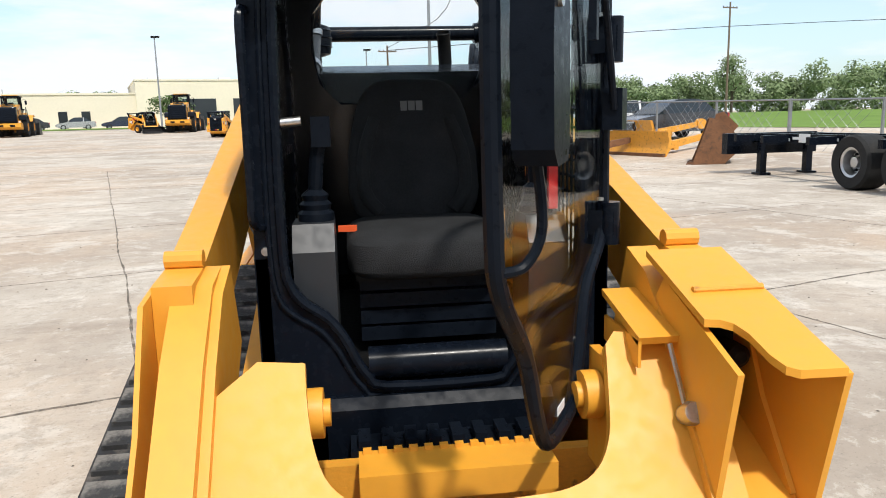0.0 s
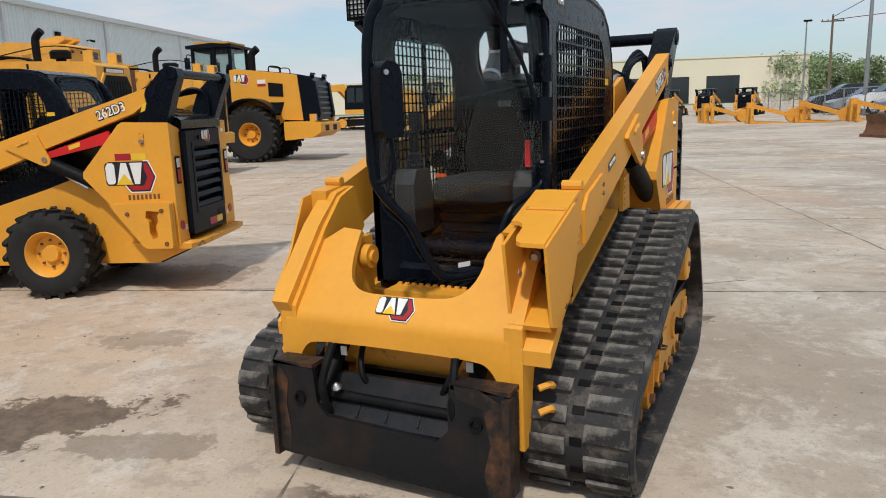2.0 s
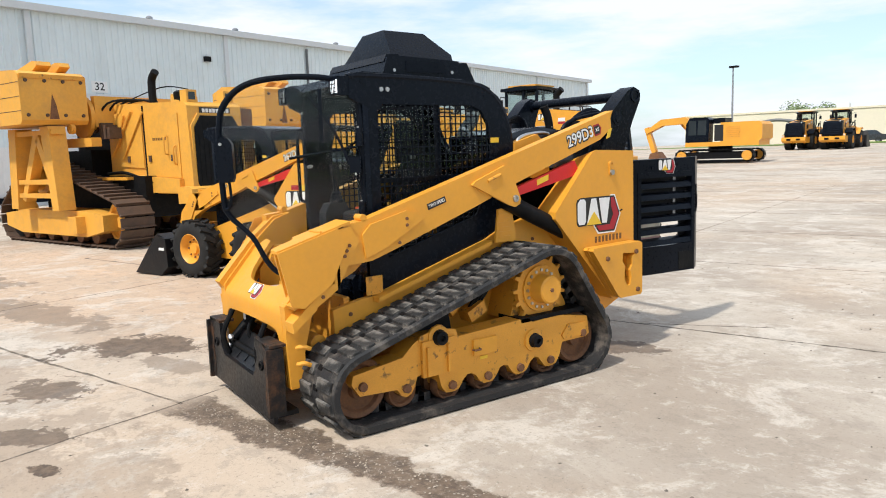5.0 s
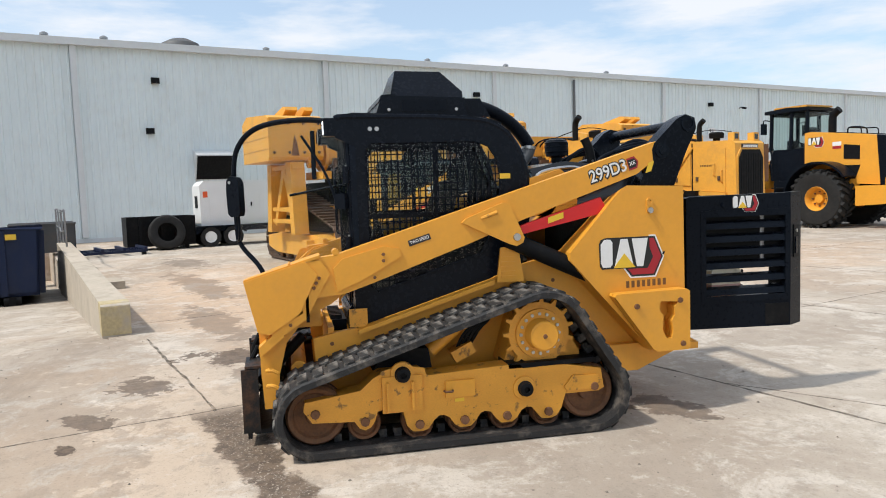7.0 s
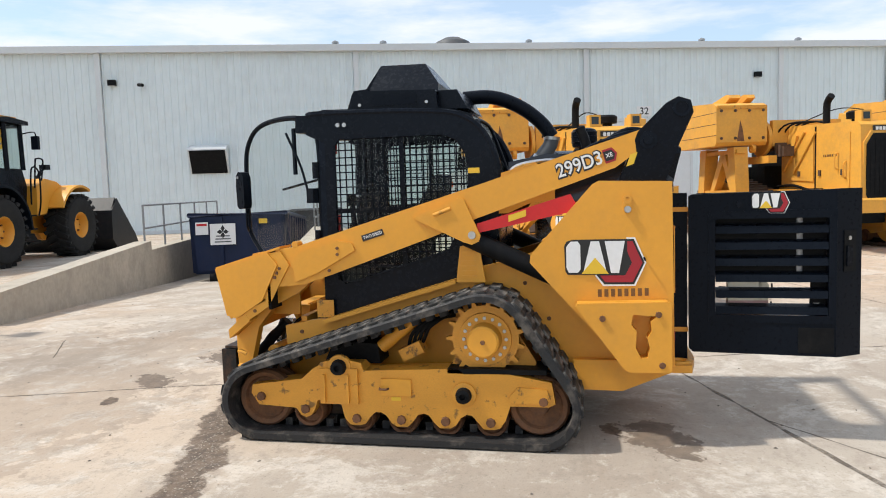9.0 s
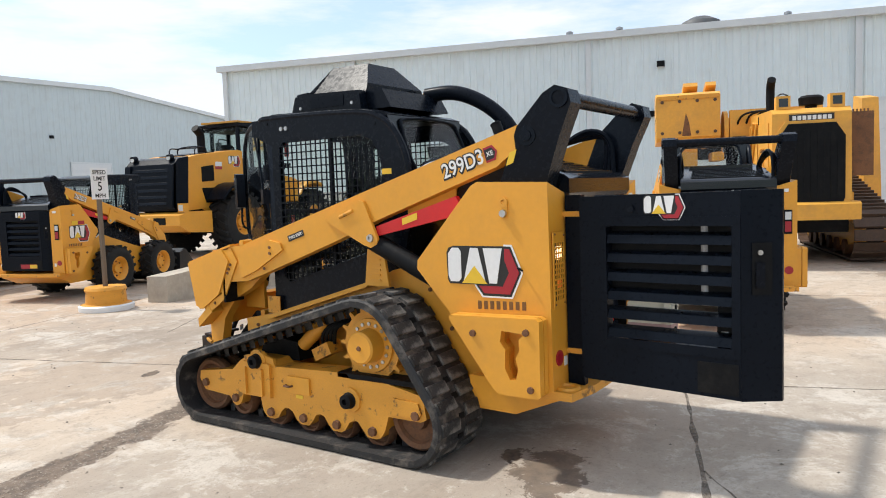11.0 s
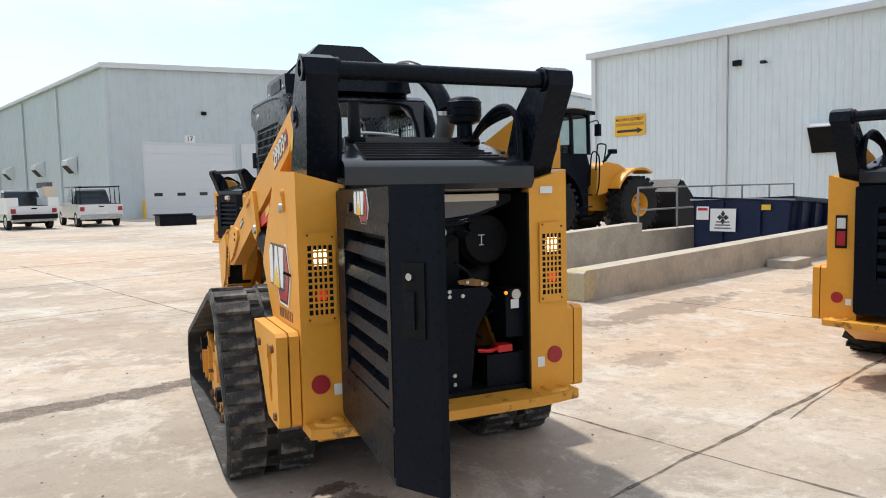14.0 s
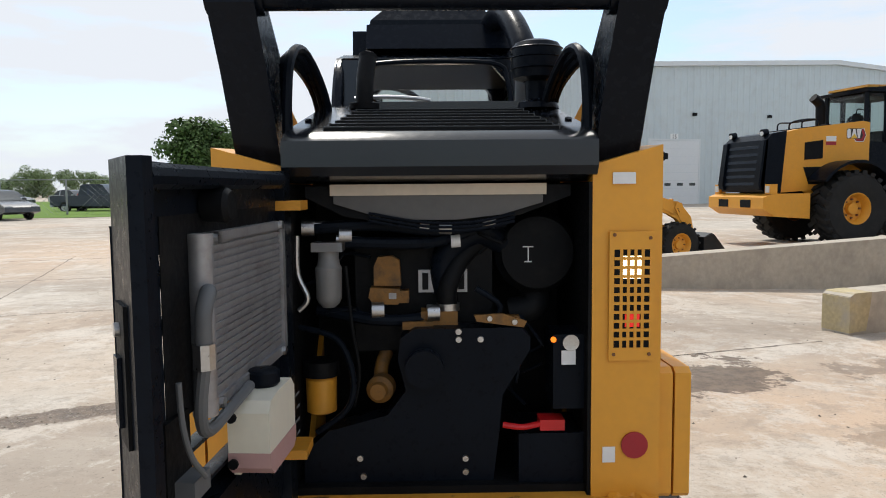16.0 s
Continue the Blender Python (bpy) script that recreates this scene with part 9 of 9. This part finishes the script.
# ---- attachments, trailer and scrap on the north-east side ----
def chassis_trailer():
    t = thing("chassis_trailer", "black steel container chassis trailer", "trailer", pose(10.15, 12.7, 0, 0, 0, 92))
    for y in (-.45, .45):
        part("main_beam", prism(B(), [(-9, .78), (1.8, .80), (2.05, .72), (2.05, .98), (-9, 1.02)], y - .07, y + .07, "y", .01), M_BLK, t)
    for x in (-7, -5, -3.0, -1, .6, 1.7):
        part("cross_beam", box(B(), x - .06, x + .06, -1.15, 1.15, .80, .96, .01), M_BLK, t)
    part("front_bolster", box(B(), 1.95, 2.2, -1.2, 1.2, .48, .98, .015), M_BLK, t)
    for y in (-.6, .6):
        part("landing_leg", box(B(), 1.35, 1.51, y - .08, y + .08, .06, .8, .01), M_BLK, t)
        part("foot", box(B(), 1.25, 1.61, y - .14, y + .14, 0, .06, .006), M_BLK, t)
    for x in (-2.3, -3.6):
        for sd in (1, -1):
            w = part("wheel", lathe(B(), [(-.26, .28), (-.28, .48), (-.22, .52), (.22, .52), (.28, .48), (.26, .29)], (x, sd * .92, .52), (0, sd, 0), 32), M_TIRE, t)
            part("rim", lathe(B(), [(.0, .29), (.24, .285), (.22, .24), (.06, .20), (.06, .11), (.17, .10), (.18, 0)], (x, sd * .92, .52), (0, sd, 0), 28), M_STEEL, w)
            bm = B()
            for k in range(10):
                an = 2 * math.pi * k / 10
                cyl(bm, (x + .155 * math.cos(an), sd * .98, .52 + .155 * math.sin(an)), (x + .155 * math.cos(an), sd * 1.02, .52 + .155 * math.sin(an)), .028, n=8)
            part("hand_holes", bm, M_DARK, w)
    for x, mtl in ((1.85, M_WHITE), (1.1, M_RED), (1.45, M_WHITE), (.2, M_WHITE), (-.5, M_RED), (-.9, M_WHITE)):
        for y in (-.525, .525):
            part("tape", box(B(), x - .2, x + .2, y - .004, y + .004, .86, .92), mtl, t)
    for y in (-.524, .524):
        part("data_plate", box(B(), -.2, .18, y - .004, y + .004, .80, .99), M_WHITE, t)
        bm = B()
        for k in range(3):
            box(bm, .5 + k * .16, .62 + k * .16, y - .005, y + .005, .82, .88)
        part("white_mark", bm, M_WHITE, t)
    part("mud_flap", box(B(), -4.75, -4.72, -1.2, -.62, .15, .8, .004), M_BLK, t)
    part("mud_flap", box(B(), -4.75, -4.72, .62, 1.2, .15, .8, .004), M_BLK, t)


chassis_trailer()


def digging_bucket(label, m, material):
    t = thing("digging_bucket", label, "bucket", m, "scrap attachments")
    part("shell", prism(B(), [(0, 0), (.9, .05), (1.25, .4), (1.15, .9), (.75, 1.28), (.45, 1.35), (.42, 1.30), (.72, 1.20), (1.08, .86), (1.17, .42), (.87, .12), (0, .05)], -.65, .65, "y", .01), material, t)
    for sd in (1, -1):
        part("cheek", prism(B(), [(0, 0), (.9, .05), (1.25, .4), (1.15, .9), (.75, 1.28), (.45, 1.35), (.25, .7)], *((.65, .69) if sd > 0 else (-.69, -.65)), "y", .006), material, t)
        part("hinge_ear", prism(B(), [(.6, 1.25), (1.1, .9), (1.25, 1.1), (.85, 1.5), (.65, 1.45)], sd * .25 - .03, sd * .25 + .03, "y", .01), material, t)
    for k in range(5):
        y = -.52 + k * .26
        part("tooth", prism(B(), [(-.18, .0), (.05, -.0), (.05, .09), (-.02, .09)], y - .04, y + .04, "y", .006), material, t)


digging_bucket("rusty excavator bucket lying on its back", place(9.75, 18.3, -25), M_RUST)


def blade(label, m, w, material, arms=True):
    t = thing("dozer_blade", label, "blade", m, "scrap attachments")
    part("mouldboard", prism(B(), [(0, 0), (.10, .0), (.30, .25), (.34, .55), (.22, .85), (.14, .85), (.22, .55), (.18, .28)], -w / 2, w / 2, "y", .01), material, t)
    part("cutting_edge", box(B(), -.04, .08, -w / 2, w / 2, .0, .12, .008), M_RUST, t)
    if arms:
        for y in (-w * .33, w * .33):
            part("push_arm", prism(B(), [(.25, .15), (.25, .42), (2.6, .75), (2.65, .58)], y - .09, y + .09, "y", .02), material, t)
            part("arm_eye", cyl(B(), (2.62, y - .14, .66), (2.62, y + .14, .66), .2, n=18), material, t)
        part("brace", box(B(), .9, 1.1, -w * .36, w * .36, .2, .42, .02), material, t)
    return t


blade("long rusty dozer blade with raised push arms", place(4.6, 27.2, 30), 3.6, M_RUST)
blade("yellow blade with push frame lying flat", place(9.4, 22.2, 20), 3.2, M_YELW)
blade("low rusty blade on the concrete", place(7.2, 23.2, 10), 3.0, M_RUST)
blade("yellow dozer blade with push arms", place(10.9, 26.5, 5), 3.4, M_YELW)


def fork_carriage(m):
    t = thing("fork_attachment", "yellow fork and grapple attachment on the ground", "attachment", m, "yellow attachments")
    part("back_frame", prism(B(), [(-1.0, 0), (1.0, 0), (1.0, .9), (-1.0, .9)], -.08, .08, "x", hole=[(-.85, .15), (.85, .15), (.85, .72), (-.85, .72)]), M_YELW, t)
    for y in (-.6, .6):
        part("tine", prism(B(), [(.08, .0), (1.9, .0), (1.9, .04), (.2, .12), (.08, .5)], y - .07, y + .07, "y", .006), M_YELW, t)
    part("upright", box(B(), -.2, .12, -.2, .2, .0, 1.2, .02), M_YELW, t)
    part("arm", prism(B(), [(.0, .9), (2.2, .30), (2.3, .50), (.0, 1.15)], -.12, .12, "y", .02), M_YELW, t)
    part("arm_disc", cyl(B(), (2.3, -.2, .42), (2.3, .2, .42), .4, n=22), M_YELW, t)
    return t


fk = fork_carriage(place(-1.0, 43.0, 10))
for x_, y_, a_ in ((1.8, 43.5, -20), (4.2, 41.5, 10), (-3.6, 44.5, 30), (6.4, 39.5, 0)):
    copy_thing(fk, place(x_, y_, a_))
for k_ in range(4):
    copy_thing(skid, place(-10.5 + k_ * 2.9, 58.5 - k_ * .6, 172))
copy_thing(skid, place(-20.5, 74, 60))


# ---- fences, poles, hydrant ----
def fence(a, b, step, label, h=2.1):
    a, b = Vector(a), Vector(b)
    t = thing("wire_fence", label, "fence", kind="structure")
    n = int((b - a).length / step)
    for k in range(n + 1):
        p = a.lerp(b, k / n)
        z = ground_z(p.x, p.y)
        part("post", cyl(B(), (p.x, p.y, z - .05), (p.x, p.y, z + h + .02), .045 if k % 4 else .06, n=8), M_RAIL, t)
    for k in range(n):
        p, q = a.lerp(b, k / n), a.lerp(b, (k + 1) / n)
        zp, zq = ground_z(p.x, p.y), ground_z(q.x, q.y)
        part("top_rail", cyl(B(), (p.x, p.y, zp + h - .02), (q.x, q.y, zq + h - .02), .03, n=6), M_RAIL, t)
        bm = B()
        m_ = int((q - p).length / .32)
        for i in range(-6, m_):
            for lean in (1, -1):
                s0, s1 = i * .32, i * .32 + h - .1
                if lean < 0:
                    s0, s1 = s1, s0
                L = (q - p).length
                za, zb = 0.05, h - .05
                lo, hi = min(s0, s1), max(s0, s1)
                if lo < 0 or hi > L:
                    continue
                A, C = p.lerp(q, s0 / L), p.lerp(q, s1 / L)
                cyl(bm, (A.x, A.y, zp + za), (C.x, C.y, zq + zb), .006, n=3, caps=False)
        if len(bm.verts):
            w = part("wire_mesh", bm, M_RAIL, t)
            tagged(w, kind="stuff")
        else:
            bm.free()


f0, f1 = U * 18.5 + V * 2, U * 18.5 + V * 62
fence((f0.x, f0.y, 0), (f1.x, f1.y, 0), 3.0, "grey chain-link fence with steel posts", 1.58)
fence((9.5, -44.5, 0), (44, -26, 0), 3.2, "grey chain-link fence beside the grass")


def hydrant():
    t = thing("fire_hydrant", "red painted fire hydrant at the grass edge", "hydrant", place(17.4, -37.6, 20))
    part("barrel", lathe(B(), [(0, .16), (.05, .16), (.06, .10), (.55, .10), (.57, .14), (.62, .14), (.70, .11), (.78, .04), (.84, .04), (.84, 0)], (0, 0, 0), (0, 0, 1), 20), M_HYD, t)
    for sd in (1, -1):
        part("nozzle", cyl(B(), (sd * .08, 0, .45), (sd * .2, 0, .45), .06, n=14), M_HYD, t)
    part("front_nozzle", cyl(B(), (0, -.08, .42), (0, -.22, .42), .075, n=14), M_HYD, t)


hydrant()


def light_pole(x, y, h, label="tall grey steel light pole"):
    t = thing("light_pole", label, "light pole", place(x, y, 0), "yard light poles")
    part("shaft", cyl(B(), (0, 0, 0), (0, 0, h), .13, .07, n=12), M_RAIL, t)
    part("arm", tube(B(), [(0, 0, h - .1), (.2, 0, h + .1), (.7, 0, h + .15)], .05, 8), M_RAIL, t)
    part("lamp_head", box(B(), -.35, .55, -.22, .22, h + .02, h + .22, .05), M_DARK, t)


def utility_pole(x, y, h):
    t = thing("utility_pole", "weathered wooden utility pole with cross arm", "utility pole", place(x, y, 15), "utility poles")
    part("shaft", cyl(B(), (0, 0, 0), (0, 0, h), .17, .11, n=12), M_WOODP, t)
    part("cross_arm", box(B(), -1.2, 1.2, -.06, .06, h - .8, h - .66, .01), M_WOODP, t)
    for q in (-1.1, -.5, .5, 1.1):
        part("insulator", lathe(B(), [(0, .05), (.08, .07), (.14, .04), (.16, 0)], (q, 0, h - .66), (0, 0, 1), 10), M_GREY, t)


for x_, y_, h_ in ((-23, 90, 10.6), (-41, 67, 8.6), (2.0, 95, 9.2), (20, 98, 9.0)):
    light_pole(x_, y_, h_)
light_pole(5.0, 46, 13.0, "tall dark steel light pole beside the fence")
for x_, y_, h_ in ((12.0, 48.5, 13.0), (4.6, 92, 9.6), (50.0, 92.0, 14.5), (34, 96, 9.0)):
    utility_pole(x_, y_, h_)
wr = thing("overhead_wire", "thin dark overhead power line", "power line", kind="structure")
part("wire", tube(B(), [(4.6, 92, 10.3), (8.4, 70, 10.9), (12.0, 48.5, 12.9), (40, 40, 12.2), (80, 30, 14)], .035, 5), M_DARK, wr)
part("wire", tube(B(), [(4.6, 92, 10.0), (50, 92, 12.5), (120, 88, 14)], .04, 5), M_DARK, wr)


# ---- cream building far to the north ----
def cream_building():
    q = U * -34 + V * 109
    t = thing("far_building", "low cream stucco commercial building", "building", grid_pose(-34, 109, ground_z(q.x, q.y)), kind="structure")
    part("wall", box(B(), 0, 38, 0, 14, -1, 4.6), M_CREAMB, t)
    part("parapet", box(B(), -.1, 38.1, -.12, 14.1, 4.6, 4.85, .03), M_CREAMB, t)
    tall = part("tall_wall", box(B(), 38, 72, -1, 24, -1, 6.4), M_CREAMB, t)
    part("parapet", box(B(), 37.9, 72.1, -1.12, 24.1, 6.4, 6.6, .03), M_CREAMB, tall)
    for x in (44, 51, 58):
        part("bay_opening", box(B(), x, x + 4.6, -1.05, -.98, -.3, 3.9), M_WIN, tall)
    for x in (28.2, 31.0):
        part("window", box(B(), x, x + 1.1, -.05, .02, .2, 2.4), M_WIN, t)
    arch = part("canopy", tube(B(), [(8, -2.5, 1.9), (10.5, -2.5, 3.0), (13.5, -2.5, 3.5), (16.5, -2.5, 3.0), (19, -2.5, 1.9)], .22, 8), M_GREY, t)
    for x in (8, 19):
        part("canopy_post", box(B(), x - .3, x + .3, -2.9, -2.2, -1, 2.0, .02), M_CREAMB, arch)
    for x in (20, 40, 50):
        part("roof_unit", box(B(), x, x + 1.6, 4, 5.6, 4.8 if x < 38 else 6.5, 5.6 if x < 38 else 7.2, .05), M_TRIM, t)


cream_building()
q_ = U * -11.9 + V * -120
nb = thing("far_building", "dark navy metal shed behind the grass", "building", grid_pose(-10.0, -104, 0), kind="structure")
part("wall", box(B(), -26, 5.4, -20, 0, 0, 5.2), M_NAVYW, nb)
part("roof", prism(B(), [(-26.3, 5.2), (-10, 7.4), (5.6, 5.2), (5.6, 5.4), (-10, 7.6), (-26.3, 5.4)], -20, .3, "y"), M_TRIM, nb)


# ---- grass and trees ----
def grass_patch(pts, label, lift=.02):
    """A lawn sheet draped a little over the ground, with tufts along it."""
    bm = B()
    c = Vector((sum(p[0] for p in pts) / len(pts), sum(p[1] for p in pts) / len(pts), 0))
    n = 14
    rings = []
    dense = []
    for i in range(len(pts)):
        a, b = Vector((*pts[i], 0)), Vector((*pts[(i + 1) % len(pts)], 0))
        for k in range(8):
            dense.append(a.lerp(b, k / 8))
    for k in range(n + 1):
        f = k / n
        rings.append([bm.verts.new((p.lerp(c, f).x, p.lerp(c, f).y, ground_z(p.lerp(c, f).x, p.lerp(c, f).y) + lift + .10 * min(1, f * 4))) for p in dense])
    for a, b in zip(rings, rings[1:]):
        for i in range(len(dense)):
            k = (i + 1) % len(dense)
            if a[i] is not b[i]:
                bm.faces.new((a[i], a[k], b[k], b[i]))
    bmesh.ops.remove_doubles(bm, verts=bm.verts[:], dist=1e-4)
    return solid("grass", bm, M_GRASS, label, "grass", kind="stuff")


g_ = [U * a + V * b for a, b in ((36, 22), (36, 70), (60, 96), (110, 90), (150, 50), (150, -10), (60, 10))]
grass_patch([(p.x, p.y) for p in g_], "wide mown green lawn beyond the fence")
grass_patch([(8.6, -41.6), (18.5, -35.3), (30, -33), (60, -30), (60, -95), (29, -98), (12.5, -47.5)], "mown green lawn beside the warehouse")
g_ = [U * a + V * b for a, b in ((-40, 97), (24, 97), (26, 106), (-40, 106))]
grass_patch([(p.x, p.y) for p in g_], "narrow green verge by the cream building")


def leaf_cloud(bm, c, r, n, rnd, size):
    """Small leaf sprays scattered through a lumpy shell."""
    for _ in range(n):
        d = Vector((rnd.gauss(0, 1), rnd.gauss(0, 1), rnd.gauss(0, 1))).normalized()
        k = rnd.uniform(.2, 1.0) ** .5
        p = Vector(c) + Vector((d.x * r[0], d.y * r[1], d.z * r[2])) * k
        nrm = (d + Vector((rnd.uniform(-.8, .8), rnd.uniform(-.8, .8), rnd.uniform(-.2, .9)))).normalized()
        x, y, _ = basis(nrm)
        a = rnd.uniform(0, 6.28)
        ex, ey = x * math.cos(a) + y * math.sin(a), y * math.cos(a) - x * math.sin(a)
        s = size * rnd.uniform(.6, 1.3)
        vs = [bm.verts.new(p + ex * (s * u) + ey * (s * v)) for u, v in ((-1, -.2), (-.2, -.7), (.9, -.3), (.6, .6), (-.4, .7))]
        bm.faces.new(vs)


def tree(label, x, y, h, w, seed, group="", material=None, dense=1.0, dome=0):
    rnd = random.Random(seed)
    t = thing("tree", label, "tree", place(x, y, rnd.uniform(0, 360)), group)
    tk = part("trunk", tube(B(), [(0, 0, -.1), (.05, .03, h * .2), (-.06, .05, h * .45), (.02, 0, h * .7)], h * .022, 9), M_BARK, t)
    tips = []
    for k in range(9):
        a = 2 * math.pi * k / 9 + rnd.uniform(-.3, .3)
        z0 = h * rnd.uniform(.18, .5)
        rr = w * .5 * rnd.uniform(.5, .85)
        tip = (math.cos(a) * rr, math.sin(a) * rr, z0 + h * rnd.uniform(.12, .35))
        part("limb", tube(B(), [(0, 0, z0), (tip[0] * .5, tip[1] * .5, z0 + (tip[2] - z0) * .4), tip], h * .008, 6), M_BARK, tk)
        tips.append(tip)
    bm = B()
    for tip in tips:
        leaf_cloud(bm, tip, (w * .22, w * .22, h * .14), int(170 * dense), rnd, w * .022)
    for k in range(14):
        a, q = rnd.uniform(0, 6.28), rnd.uniform(0, .33) * w
        leaf_cloud(bm, (math.cos(a) * q, math.sin(a) * q, h * rnd.uniform(.35, .86)), (w * .2, w * .2, h * .13), int(150 * dense), rnd, w * .028)
    for k in range(dome):
        d = Vector((rnd.gauss(0, 1), rnd.gauss(0, 1), rnd.gauss(0, 1))).normalized() * rnd.uniform(.55, 1.0)
        leaf_cloud(bm, (d.x * w * .40, d.y * w * .40, h * (.56 + d.z * .33)), (w * .15, w * .15, h * .10), 150, rnd, w * .017)
    part("crown", bm, material or M_LEAF, t)


tree("large round dark green broadleaf tree", 23.5, -72, 9.2, 8.2, 3, dense=1.0, dome=70)
tree("small round green tree by the cream building", -22.5, 93, 4.4, 5.2, 5, dense=.6)
tree("pine-like tall green tree on the lawn", 54, 98, 9.5, 5.0, 6, dense=.7, material=M_LEAF_HAZE)
tree("small young green tree on the lawn", 58, 66, 5.0, 3.0, 7, dense=.5)


def far_woods(name, label, arc, seed):
    """A belt of distant broadleaf trees: many crowns with stems, of uneven height; arc rows of (degrees, distance, top height)."""
    rnd = random.Random(seed)
    bm = B()
    for deg, dist, h in arc:
        for k in range(3):
            d = dist + rnd.uniform(-8, 14)
            a = radians(deg + rnd.uniform(-1.6, 1.6))
            x, y = math.sin(a) * d, math.cos(a) * d
            z = ground_z(x, y)
            hh = h * rnd.uniform(.78, 1.05)
            w = hh * rnd.uniform(.45, .7)
            cyl(bm, (x, y, z - .2), (x, y, z + hh * .5), .18, .08, n=5, caps=False)
            for q in range(7):
                low = rnd.uniform(.02, .30) if q < 2 else rnd.uniform(.28, .82)
                leaf_cloud(bm, (x + rnd.uniform(-.65, .65) * w, y + rnd.uniform(-.6, .6) * w, z + hh * low), (w * .44, w * .44, hh * .20), 250, rnd, .18)
    return solid(name, bm, M_LEAF_HAZE, label, "trees", kind="stuff")


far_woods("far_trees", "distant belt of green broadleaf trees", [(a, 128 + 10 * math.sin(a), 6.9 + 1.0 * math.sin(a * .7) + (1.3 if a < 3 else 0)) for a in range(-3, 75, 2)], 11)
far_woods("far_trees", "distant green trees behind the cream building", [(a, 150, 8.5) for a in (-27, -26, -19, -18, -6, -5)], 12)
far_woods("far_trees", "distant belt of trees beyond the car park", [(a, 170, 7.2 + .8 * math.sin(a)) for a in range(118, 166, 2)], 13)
